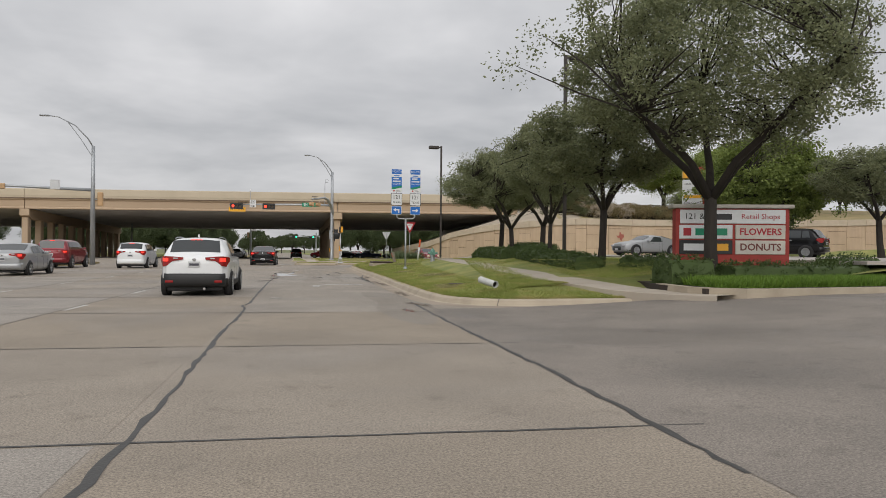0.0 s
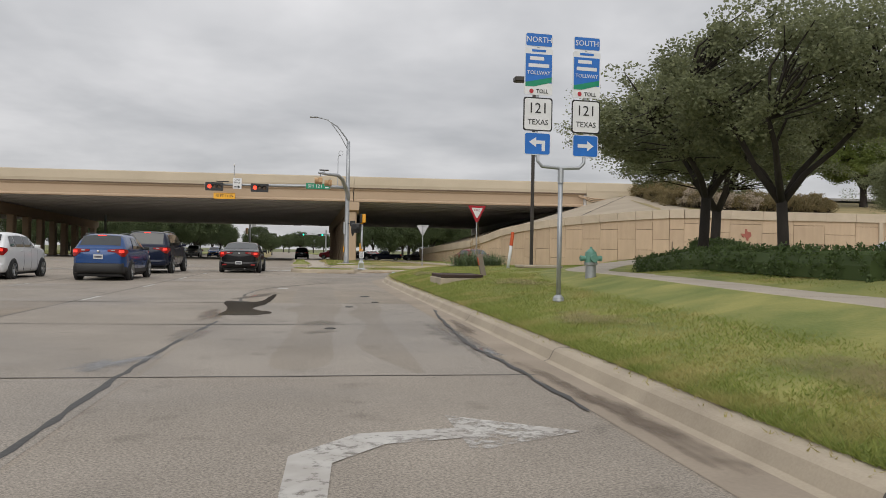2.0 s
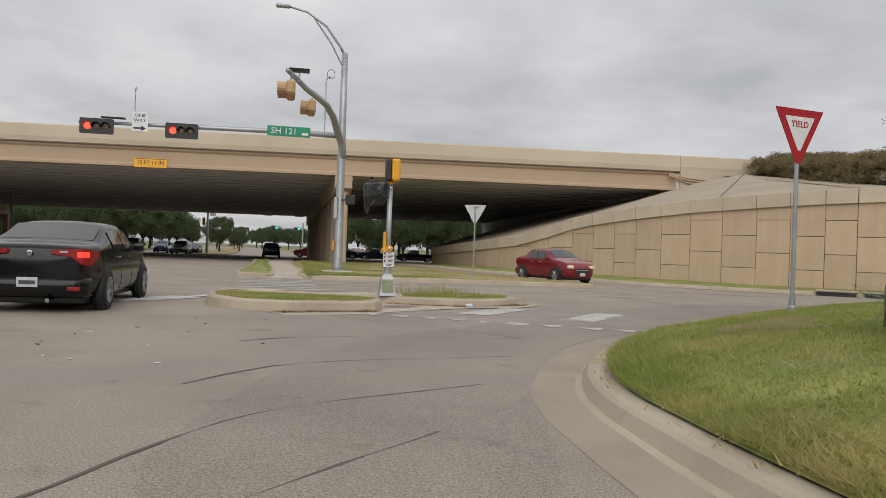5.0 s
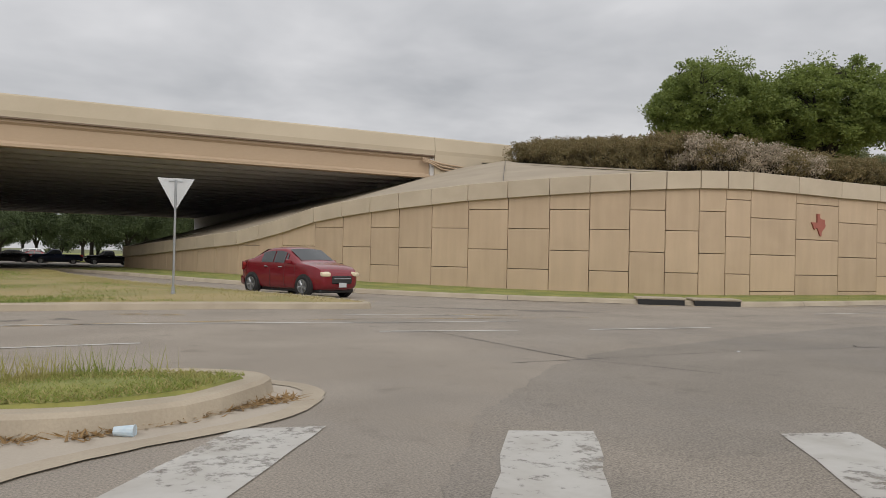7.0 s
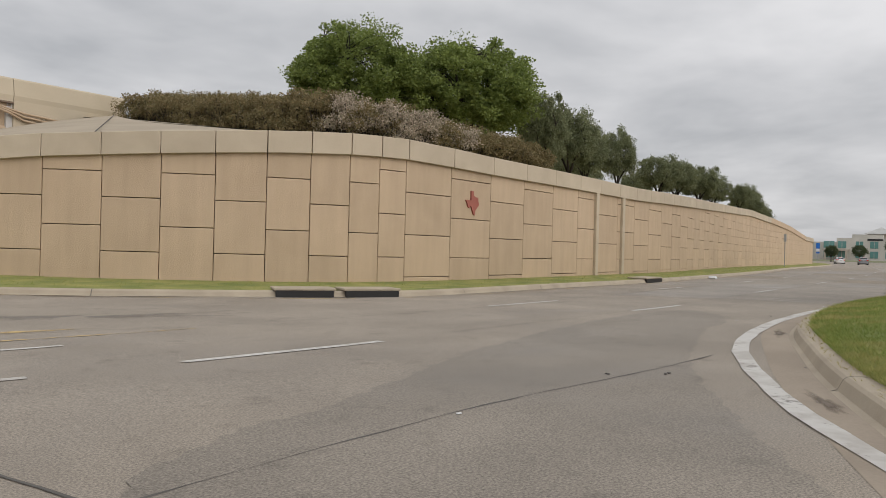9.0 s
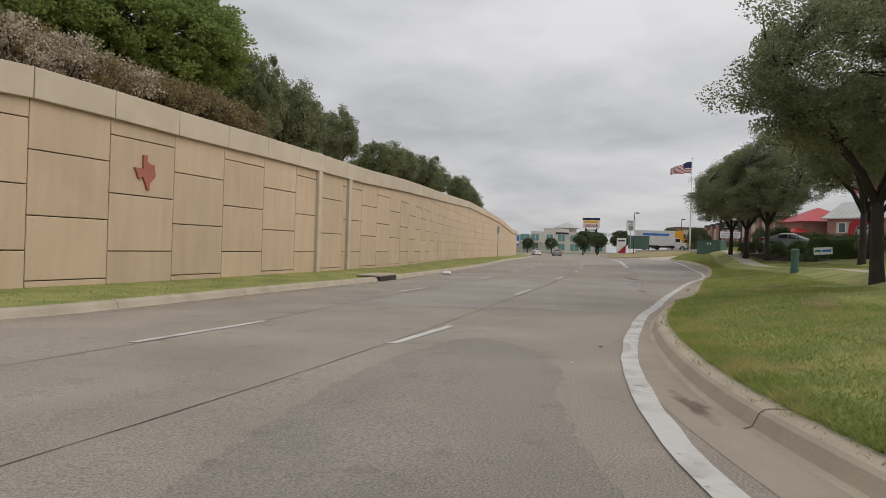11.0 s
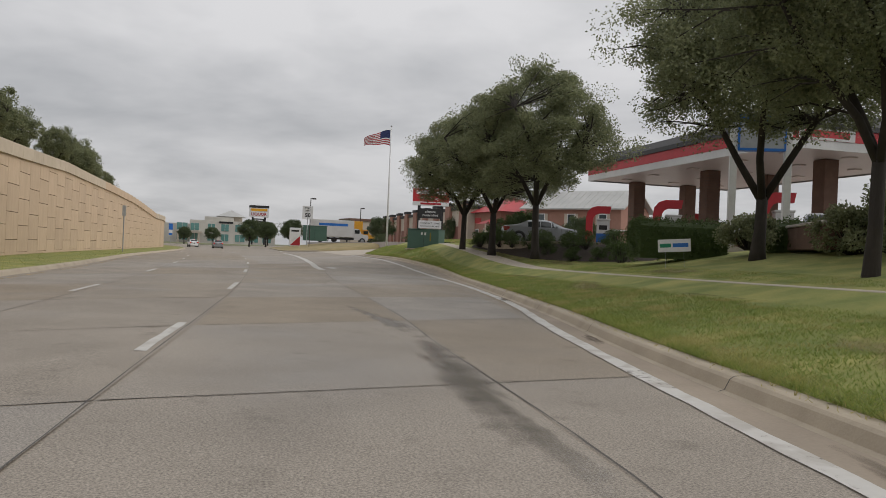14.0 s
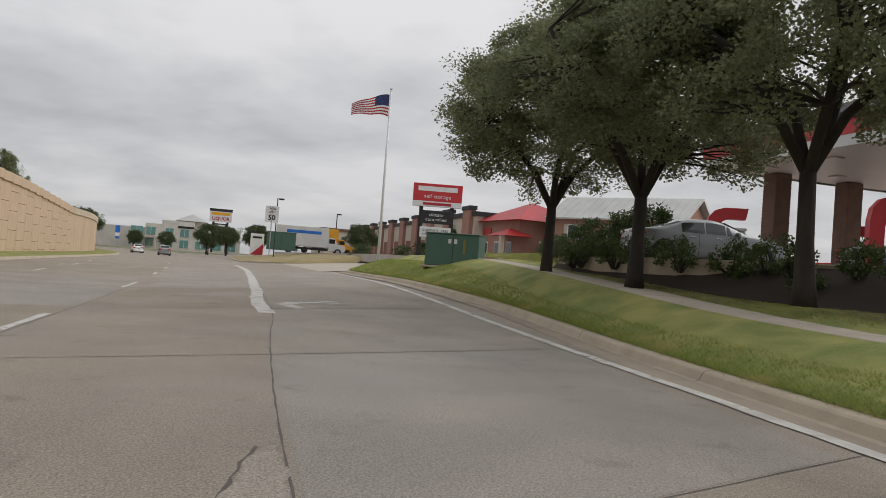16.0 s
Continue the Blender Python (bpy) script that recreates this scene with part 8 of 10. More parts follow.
slab("road_far", [(-25, 158), (4.2, 158), (4.2, 260), (-6, 400), (-40, 400), (-26, 240)], -0.42, CONCRETE_ROAD, "worn concrete road running on beyond the bridge", "road", 0.1)
slab("verge_far", [(-25, 166), (-90, 166), (-90, 260), (-25, 260)], -0.3, GRASS_SOIL, "grass verge beyond the bridge", "grass", 0.2)
slab("median", [(-17.5, 66), (-16.6, 66), (-16.6, 20), (-17.5, 20)], 0.15, DRY_SOIL, "narrow grassed median between the carriageways", "median", 0.2)
slab("verge_far", [(-38, 100), (-30, 84), (-90, 90), (-90, 130), (-40, 130)], 0.15, DRY_SOIL, "dry grass corner across the road", "grass", 0.3)

# ---- signal mast arm ----


def signal_head(parent, m, lit=0, sideways=True, mat=BLACK, name="signal_head"):
    """Three lenses in a housing with a back plate; faces -y."""
    w, h = (1.02, 0.36) if sideways else (0.36, 1.02)
    hd = part(name, prism(rounded(w + 0.26, h + 0.26, 0.06), 0.02), BLACK, parent, at=m)
    part("housing", box(w, 0.2, h, (0, 0.11, -h / 2), 0.03), mat, hd)
    for k in range(3):
        o = (k - 1) * 0.34
        x, z = (o, 0) if sideways else (0, -o)
        mm = Matrix.Translation((x, -0.005, z)) @ Matrix.Rotation(radians(90), 4, "X")
        part("lens", lathe([(0.145, 0), (0.14, 0.012), (0.08, 0.03)], 18, None, mm), LENS_RED if k == lit else LENS_OFF, hd)
        vis = bmesh.new()
        rows = []
        for a in range(-100, 101, 20):
            c, s_ = math.sin(radians(a)), math.cos(radians(a))
            rows.append([vis.verts.new((x + 0.155 * c, y, z + 0.155 * s_)) for y in (0.0, -0.2)])
        for r0, r1 in zip(rows, rows[1:]):
            vis.faces.new((r0[0], r0[1], r1[1], r1[0]))
        part("visor", vis, BLACK, hd)
    return hd


def tan_signal(parent, m):
    """A tan signal head seen from behind and the side."""
    hd = part("signal_head", box(0.38, 0.26, 1.05, (0, 0, -0.5), 0.05), SIGNAL_TAN, parent, at=m)
    for k in range(3):
        mm = Matrix.Translation((0, -0.14, 0.34 - 0.34 * k)) @ Matrix.Rotation(radians(90), 4, "X")
        part("visor", lathe([(0.15, 0), (0.155, 0.2), (0.145, 0.2), (0.14, 0.02)], 14, None, mm), SIGNAL_TAN, hd)
    return hd


MAST = thing("signal_mast", pose(2.55, 80.6, 0), "galvanised signal mast with a luminaire arm and lit red signals", "traffic signal")
part("base_pad", box(1.3, 1.1, 0.2, (0, 0, 0.02), 0.03), WALK, MAST)
part("pole", tube([(0, 0, 0.15), (0, 0, 0.4), (0, 0, 6.6), (0, 0, 9.4)], [0.24, 0.19, 0.15, 0.13], 14), STEEL, MAST, smooth=True)
part("flange", box(0.6, 0.6, 0.05, (0, 0, 0.2), 0.01), STEEL, MAST)
part("luminaire_arm", tube([(0, 0, 9.3), (-0.2, -0.05, 9.65), (-0.8, -0.2, 10.4), (-1.6, -0.3, 10.9), (-2.4, -0.35, 11.05)], [0.06, 0.055, 0.05, 0.045, 0.04], 8), STEEL, MAST, smooth=True)
part("brace", tube([(0, 0, 8.7), (-0.6, -0.15, 9.75), (-1.3, -0.27, 10.65)], 0.035, 6), STEEL, MAST)
part("luminaire", box(0.6, 0.28, 0.13, (-2.6, -0.36, 10.98), 0.05), STEEL, MAST)
part("mast_arm", tube([(0.02, 0, 5.9), (-2, 0.05, 5.95), (-6.5, 0.1, 5.9), (-10.4, 0.15, 5.85)], [0.13, 0.115, 0.09, 0.06], 10), STEEL, MAST, smooth=True)
part("side_arm", tube([(0.05, -0.02, 4.95), (0.03, -0.05, 5.42), (-0.07, -0.25, 5.68), (-0.27, -0.8, 6.06), (-0.49, -2.0, 6.36), (-0.86, -4.3, 6.4), (-1.24, -6.6, 6.2), (-1.62, -8.8, 6.0), (-2.15, -12.3, 5.74)], [0.16, 0.16, 0.155, 0.15, 0.135, 0.12, 0.105, 0.09, 0.06], 12), STEEL, MAST, smooth=True)
for x, y, z in ((-1.45, -8.6, 5.46), (-2.06, -11.9, 5.3)):
    hd = part("signal_head", box(0.24, 1.05, 0.36, (x, y, z - 0.18), 0.05), SIGNAL_TAN, MAST)
    for k in range(3):
        part("visor", lathe([(0.15, 0), (0.155, 0.22), (0.145, 0.22), (0.14, 0.02)], 14, None, Matrix.Translation((x - 0.12, y + 0.34 * (k - 1), z)) @ Matrix.Rotation(radians(-90), 4, "Y")), SIGNAL_TAN, hd)
    part("hanger", tube([(x, y, z + 0.1), (x + 0.01, y, 5.76)], 0.03, 6), STEEL, MAST)
part("beacon_panel", box(0.55, 0.5, 0.03, (-1.85, -11.15, 6.0), 0.01), BLACK, MAST)
part("panel_post", tube([(-1.85, -11.15, 5.7), (-1.85, -11.15, 6.02)], 0.025, 6), STEEL, MAST)
part("detector", tube([(-0.75, -0.1, 5.95), (-0.75, -0.1, 8.1), (-0.7, -0.1, 8.3), (-0.55, -0.15, 8.32)], 0.03, 6), STEEL, MAST)
part("camera_ring", tube([(-0.55 + 0.16 * math.cos(a * 0.6), -0.1, 8.45 + 0.2 * math.sin(a * 0.6)) for a in range(11)], 0.012, 5), BLACK, MAST)
signal_head(MAST, pose(-6.44, -0.16, 5.68), 0)
signal_head(MAST, pose(-9.67, -0.12, 5.68), 0)
nm = part("street_sign", box(1.75, 0.02, 0.42, (-2.2, -0.16, 5.72), 0.008), SIGN_GREEN, MAST, "green street name sign")
words("SH 121", 0.36, SIGN_WHITE, nm, (-2.4, -0.176, 5.93))
part("number_bar", box(0.26, 0.006, 0.10, (-1.55, -0.176, 5.8)), SIGN_WHITE, nm)
ow = part("one_way_sign", box(0.62, 0.02, 0.78, (-8.05, -0.12, 5.56), 0.008), SIGN_WHITE, MAST, "white one way sign")
words("ONE", 0.2, BLACK, ow, (-8.05, -0.135, 6.2))
words("WAY", 0.2, BLACK, ow, (-8.05, -0.135, 6.0))
part("arrow", prism([(-0.24, 0.02), (0.06, 0.02), (0.06, -0.05), (0.24, 0.055), (0.06, 0.16), (0.06, 0.09), (-0.24, 0.09)], 0.006), BLACK, ow, at=pose(-8.05, -0.138, 5.64))
part("mast_camera", tube([(-8.3, 0.1, 5.95), (-8.3, 0.1, 7.25)], 0.025, 6), STEEL, MAST)
part("camera_head", box(0.12, 0.2, 0.16, (-8.3, 0.05, 7.25), 0.03), SIGN_WHITE, MAST)
part("arm_sensor", box(0.9, 0.3, 0.05, (-9.1, 0.1, 6.05), 0.01), BLACK, MAST)
part("cabinet", box(0.16, 0.3, 0.9, (-0.18, -0.1, 2.4), 0.02), STEEL, MAST)
part("push_button", box(0.1, 0.16, 0.42, (-0.22, -0.1, 1.05), 0.03), SIGNAL_YELLOW, MAST)
ph = part("walk_signal", box(0.4, 0.24, 0.42, (0.42, -0.25, 3.0), 0.04), BLACK, MAST)
part("pole_clamp", tube([(0, -0.1, 3.2), (0.3, -0.25, 3.2)], 0.03, 6), BLACK, MAST)

# clearance plate on the bridge beam
cp = thing("clearance_sign", pose(-9.0, 102.66, 6.47, 0, 0, -4.7), "amber low clearance plate on the bridge beam", "road sign")
part("plate", prism(rounded(2.15, 0.62, 0.06), 0.03), SIGN_YELLOW, cp, at=pose(0, 0, 0))
part("border", prism(rounded(2.05, 0.03, 0.01), 0.006), BLACK, cp, at=pose(0, -0.008, 0.26))
words("15 FT 11 IN", 0.36, BLACK, cp, (0, -0.008, 0.0))

# second mast at the near corner across the road
M2 = thing("signal_mast", pose(-15.8, 60.8, 0), "galvanised signal mast with a luminaire arm seen from behind", "traffic signal")
part("pole", tube([(0, 0, 0), (0, 0, 6), (0, 0, 8.9)], [0.2, 0.15, 0.12], 12), STEEL, M2, smooth=True)
part("luminaire_arm", tube([(0, 0, 8.8), (-0.3, -0.3, 9.4), (-1.1, -0.6, 10.3), (-2.2, -0.9, 10.85), (-2.9, -1.0, 10.9)], [0.055, 0.05, 0.045, 0.04, 0.035], 8), STEEL, M2, smooth=True)
part("brace", tube([(0, 0, 8.0), (-0.8, -0.45, 9.4), (-1.6, -0.75, 10.55)], 0.03, 6), STEEL, M2)
part("luminaire", box(0.7, 0.3, 0.12, (-3.1, -1.0, 10.84), 0.05), STEEL, M2)
part("mast_arm", tube([(0, 0, 5.6), (-6, -0.1, 5.8), (-13, -0.2, 5.95)], [0.12, 0.09, 0.06], 10), STEEL, M2, smooth=True)
part("signal_head", box(1.2, 0.25, 0.4, (-6.6, -0.15, 5.55), 0.05), SIGNAL_TAN, M2)
part("sign_back", box(0.7, 0.03, 0.7, (-2.6, -0.15, 5.6), 0.01), ALU, M2)
tan_signal(M2, pose(0.5, 0.1, 4.9, 0, 0, 180))
part("clamp", tube([(0, 0, 4.9), (0.45, 0.1, 4.9)], 0.03, 6), STEEL, M2)

# pedestrian pedestal on the refuge
PED = thing("pedestrian_signal", pose(2.8, 65.3, 0.16), "pedestrian signal pedestal with a bagged head and yellow housing", "pedestrian signal")
part("pedestal_base", lathe([(0.275, 0), (0.265, 0.05), (0.235, 0.08), (0.2, 0.38), (0.13, 0.47), (0.1, 0.5)], 4, None, Matrix.Rotation(radians(45), 4, "Z")), STEEL, PED)
part("base_door", box(0.24, 0.012, 0.27, (0, -0.17, 0.08), 0.01), material("dull_green_plate", (0.30, 0.31, 0.2), 0.6), PED)
for sx in (-0.09, 0.09):
    part("door_screw", lathe([(0.012, 0), (0.01, 0.008)], 8, None, Matrix.Translation((sx, -0.177, 0.31)) @ Matrix.Rotation(radians(90), 4, "X")), CHROME, PED)
part("collar", lathe([(0.085, 0.48), (0.085, 0.62), (0.075, 0.66)], 12), STEEL, PED)
part("post", tube([(0, 0, 0.45), (0, 0, 2.56)], 0.058, 14), STEEL, PED, smooth=True)
for z in (0.98, 2.2, 2.42):
    part("strap", lathe([(0.064, 0), (0.066, 0.012), (0.064, 0.024)], 14), CHROME, PED, at=pose(0, 0, z))
# a head in a crumpled, taped bag whose slack hangs down at one corner
bag = bmesh.new()
box(0.54, 0.36, 0.5, (-0.33, -0.04, 2.04), 0.1, bag, None, 3)
bmesh.ops.subdivide_edges(bag, edges=bag.edges[:], cuts=2, use_grid_fill=True)
for v in bag.verts:
    low = smooth01((2.3 - v.co.z) / 0.26)
    out = smooth01((-0.3 - v.co.x) / 0.25)
    v.co.z -= 0.2 * low * out
    v.co.x += 0.10 * low * (1 - out) * -1.0 + 0.05 * low * out
    v.co.y *= 1 - 0.35 * low
    v.co += Vector((noise.noise(v.co * 7), noise.noise(v.co * 8 + Vector((3, 0, 0))), noise.noise(v.co * 7 + Vector((0, 7, 0))))) * 0.045
part("bagged_head", bag, BAG, PED, "signal head wrapped in a black bag")
for a_, z in ((30, 2.33), (-34, 2.3)):
    part("bag_tape", box(0.46, 0.012, 0.025, (0, 0, 0), 0.0), BLACK, PED, at=pose(-0.34, -0.245, z, 0, a_, 0))
part("bag_knot", lathe([(0.05, 0), (0.03, 0.05), (0.055, 0.1), (0.02, 0.12)], 8), BAG, PED, at=pose(-0.42, -0.04, 2.55))
yh = part("side_head", box(0.2, 0.42, 0.5, (0.1, 0.0, 2.58), 0.05, None, None, 3), SIGNAL_YELLOW, PED, "yellow pedestrian head")
part("side_face", box(0.12, 0.41, 0.49, (-0.05, 0.0, 2.585), 0.03, None, None, 2), BLACK, yh)
part("head_hub", lathe([(0.07, 2.52), (0.075, 2.56), (0.05, 2.6)], 12), SIGNAL_YELLOW, yh)
part("head_bracket", tube([(0, 0, 2.46), (-0.3, -0.05, 2.5)], 0.025, 6), SIGNAL_YELLOW, PED)
bt = part("push_button", box(0.07, 0.14, 0.36, (-0.085, 0.0, 1.08), 0.025, None, None, 2), SIGNAL_YELLOW, PED)
part("button_housing", lathe([(0.075, 0), (0.075, 0.06), (0.06, 0.075), (0.04, 0.078)], 16, None, Matrix.Translation((0.02, -0.06, 1.06)) @ Matrix.Rotation(radians(90), 4, "X")), SIGNAL_YELLOW, bt)
part("button_cap", lathe([(0.035, 0), (0.03, 0.014), (0.01, 0.018)], 14, None, Matrix.Translation((0.02, -0.135, 1.06)) @ Matrix.Rotation(radians(90), 4, "X")), CHROME, bt)
part("button_housing", lathe([(0.06, 0), (0.06, 0.06), (0.04, 0.075)], 14, None, Matrix.Translation((-0.1, -0.03, 1.03)) @ Matrix.Rotation(radians(90), 4, "X")), SIGNAL_YELLOW, bt)
pp = part("instruction_plate", prism(rounded(0.27, 0.36, 0.03), 0.012), BLACK, PED, "white push button instruction plate", at=pose(0.01, -0.1, 0.82))
part("field", prism(rounded(0.252, 0.342, 0.025), 0.004), SIGN_WHITE, pp, at=pose(0, -0.005, 0))
for k in range(3):
    z = 0.11 - 0.085 * k
    part("icon", box(0.034, 0.004, 0.05, (-0.09, -0.008, z)), BLACK if k != 1 else SIGN_RED, pp)
    part("print_bar", box(0.12, 0.004, 0.011, (0.03, -0.008, z + 0.033)), BLACK, pp)
    part("print_bar", box(0.085, 0.004, 0.011, (0.03, -0.008, z + 0.008)), BLACK, pp)
    part("rule", box(0.235, 0.004, 0.005, (0, -0.008, z - 0.022)), BLACK, pp)
part("print_bar", box(0.15, 0.004, 0.014, (0, -0.008, -0.115)), BLACK, pp)
part("print_bar", box(0.11, 0.004, 0.012, (0, -0.008, -0.145)), BLACK, pp)

# ---- road signs on the verge ----


def yield_sign(name, x, y, turn, z0, top, back=False, label=""):
    t = thing(name, pose(x, y, z0, 0, 0, turn), label, "yield sign")
    y_ = -0.035 if back else 0.03
    part("post", tube([(0, y_, -0.4), (0, y_, top - z0 - 0.04)], 0.03, 8), STEEL, t)
    part("post_sleeve", lathe([(0.06, 0.0), (0.06, 0.06), (0.045, 0.08), (0.045, 0.2)], 10), STEEL, t, at=pose(0, y_, 0))
    s = 0.914
    tri_ = [(-s / 2, 0), (s / 2, 0), (s / 2 - 0.02, -0.05), (0.04, -0.78), (-0.04, -0.78), (-s / 2 + 0.02, -0.05)]
    pl = part("plate", prism(tri_, 0.012), ALU if back else SIGN_RED, t, at=pose(0, 0, top - z0))
    if back:
        part("clamp", box(0.34, 0.05, 0.03, (0, -0.02, -0.09)), STEEL, pl)
    else:
        inner = [(x * 0.62, -0.11 + z * 0.62) for x, z in tri_]
        part("panel", prism(inner, 0.004), SIGN_WHITE, pl, at=pose(0, -0.006, 0))
        words("YIELD", 0.13, SIGN_RED, pl, (0, -0.009, -0.22))
    return t


yield_sign("yield_sign", 7.75, 57.9, 12, verge_z(7.75, 57.9), 3.42, False, "red and white yield sign on a steel post")
yield_sign("yield_sign", 8.15, 79.4, -16, 0.15, 3.18, True, "yield sign seen from its bare aluminium back")

ROUTE = thing("route_sign", pose(4.58, 35.74, verge_z(4.58, 35.74) + 0.48, 0, 0, 3) @ Matrix.Diagonal((0.86, 0.9, 0.89, 1)), "blue and white toll route sign assembly on a forked post", "road sign")
part("post", tube([(0, 0, -0.8), (0, 0, 2.06)], 0.048, 12), STEEL, ROUTE, smooth=True)
part("foot", lathe([(0.12, -0.53), (0.11, -0.46), (0.06, -0.41)], 12), STEEL, ROUTE)
part("collar", lathe([(0.06, 1.8), (0.06, 2.1)], 12), STEEL, ROUTE)
part("fork", tube([(-0.5, 0, 2.36), (-0.5, 0, 2.22), (-0.4, 0, 2.12), (0, 0, 2.1), (0.4, 0, 2.12), (0.5, 0, 2.22), (0.5, 0, 2.36)], 0.035, 8), STEEL, ROUTE, smooth=True)
for sx, head, right in ((-1, "NORTH", False), (1, "SOUTH", True)):
    X = sx * 0.52
    part("bracket", tube([(X, 0.02, 2.3), (X, 0.02, 4.72)], 0.025, 6), STEEL, ROUTE)
    a = part("arrow_plate", prism(rounded(0.56, 0.44, 0.05), 0.01), SIGN_WHITE, ROUTE, at=pose(X, -0.02, 2.56))
    part("field", prism(rounded(0.53, 0.41, 0.04), 0.004), BLUE, a, at=pose(0, -0.004, 0))
    arr = [(-0.17, -0.035), (0.04, -0.035), (0.04, -0.1), (0.18, 0), (0.04, 0.1), (0.04, 0.035), (-0.17, 0.035)] if right else [(0.16, -0.14), (0.16, 0.065), (-0.03, 0.065), (-0.03, 0.13), (-0.18, 0.03), (-0.03, -0.07), (-0.03, -0.005), (0.09, -0.005), (0.09, -0.14)]
    part("arrow", prism(arr, 0.004), SIGN_WHITE, a, at=pose(0, -0.008, 0))
    b = part("shield", prism(rounded(0.62, 0.66, 0.05), 0.01), BLACK, ROUTE, at=pose(X, -0.02, 3.14))
    part("field", prism(rounded(0.57, 0.61, 0.05), 0.004), SIGN_WHITE, b, at=pose(0, -0.004, 0))
    words("121", 0.29, BLACK, b, (0, -0.008, 0.11))
    words("TEXAS", 0.15, BLACK, b, (0, -0.008, -0.16))
    c = part("toll_plate", prism(rounded(0.6, 0.92, 0.04), 0.01), SIGN_WHITE, ROUTE, at=pose(X, -0.02, 3.98))
    part("name_field", box(0.56, 0.004, 0.56, (0, -0.003, -0.22)), BLUE, c)
    for k, (zz, w) in enumerate(((0.22, 0.3), (0.08, 0.44))):
        part("name_bar", box(w, 0.004, 0.07, (-0.04 if k == 0 else 0, -0.006, zz)), SIGN_WHITE, c)
    words("TOLLWAY", 0.105, SIGN_WHITE, c, (0, -0.009, -0.03))
    part("agency_bar", box(0.3, 0.004, 0.045, (0, -0.003, 0.385)), BLUE, c)
    part("green_band", prism([(-0.28, -0.22), (0.28, -0.1), (0.28, -0.2), (-0.1, -0.3), (-0.28, -0.3)], 0.004), SIGN_GREEN, c, at=pose(0, -0.006, 0))
    words("TOLL", 0.11, BLACK, c, (0.08, -0.008, -0.39))
    part("toll_dot", lathe([(0.045, 0), (0.045, 0.005)], 14, None, Matrix.Translation((-0.15, -0.006, -0.39)) @ Matrix.Rotation(radians(90), 4, "X")), SIGN_RED, c)
    d = part("direction_plate", prism(rounded(0.58, 0.27, 0.04), 0.01), SIGN_WHITE, ROUTE, at=pose(X, -0.02, 4.6))
    part("field", prism(rounded(0.55, 0.24, 0.03), 0.004), BLUE, d, at=pose(0, -0.004, 0))
    words(head, 0.155, SIGN_WHITE, d, (0, -0.008, 0.0))

# square parking lot light pole
LP = thing("lot_light", pose(9.69, 55.34, verge_z(9.69, 55.34) - 0.05), "dark bronze square light pole with a shoebox head", "street lamp", "lot lights")
part("pole", box(0.13, 0.13, 8.35, (0, 0, 0), 0.01), DARKPOLE, LP)
part("base", box(0.3, 0.3, 0.06, (0, 0, 0), 0.01), DARKPOLE, LP)
part("head", box(0.75, 0.42, 0.22, (-0.55, 0, 8.12), 0.04), DARKPOLE, LP)
part("arm", box(0.25, 0.08, 0.08, (-0.15, 0, 8.2)), DARKPOLE, LP)
copy_thing(LP, pose(10.35, 29.8, verge_z(10.35, 29.8) - 0.05, 0, 0, 180))
copy_thing(LP, pose(28, 24, 1.06, 0, 0, 90))
copy_thing(LP, pose(45, 40, 1.06, 0, 0, 0))
for x, y, a in ((168, 30, 0), (196, 44, 40), (172, 56, 80), (150, 24, 10)):
    copy_thing(LP, pose(x, y, 1.0, 0, 0, a))

# hydrant
HYD_M = material("hydrant_green", (0.13, 0.30, 0.235), 0.5, scale=4, fine=30, bump=0.1)
HYD = thing("fire_hydrant", pose(6.45, 39.2, verge_z(6.45, 39.2) - 0.02), "silver fire hydrant with a pale green bonnet", "fire hydrant")
part("barrel", lathe([(0.16, 0), (0.16, 0.05), (0.12, 0.06), (0.115, 0.38), (0.15, 0.4), (0.15, 0.45)], 16), STEEL, HYD, smooth=False)
part("bonnet", lathe([(0.14, 0.45), (0.135, 0.6), (0.12, 0.68), (0.06, 0.74), (0.03, 0.76), (0.03, 0.8)], 16), HYD_M, HYD, "pale green bonnet")
for a, r in ((0, 0.055), (180, 0.055), (270, 0.075)):
    part("nozzle", lathe([(r, 0.1), (r, 0.2), (r * 1.15, 0.2), (r * 1.15, 0.25)], 10, None, Matrix.Translation((0, 0, 0.54)) @ Matrix.Rotation(radians(a), 4, "Z") @ Matrix.Rotation(radians(90), 4, "Y")), HYD_M, HYD)

# utility vault with a rusty lid, and a leaning board
RUST = material("rusty_plate", (0.085, 0.05, 0.038), 0.8, 0.2, dark=(0.045, 0.03, 0.025), scale=2, fine=40, bump=0.4)
VA = thing("utility_vault", pose(4.2, 43.65, 0.535, 0, 0, 1), "concrete utility vault with a rusty steel lid", "utility vault")
collar = box(1.16, 1.64, 0.5, (-0.01, 0.04, -0.5), 0.03)
for v in collar.verts:
    v.co += Vector((noise.noise(v.co * 4), noise.noise(v.co * 4 + Vector((5, 0, 0))), 0.4 * noise.noise(v.co * 5))) * 0.03
part("collar", collar, KERB, VA, "chipped concrete collar")
lid = part("lid", box(1.14, 1.55, 0.085, (0.0, -0.02, 0.004), 0.01), RUST, VA, "rusty steel lid")
part("lid_seam", box(1.1, 0.02, 0.004, (0, 0.28, 0.089)), BLACK, lid)
part("lifting_slot", box(0.2, 0.05, 0.004, (0.1, 0.42, 0.09)), BLACK, lid)
part("hinge", tube([(-0.36, 0.3, 0.096), (-0.12, 0.3, 0.096)], 0.012, 6), RUST, lid)
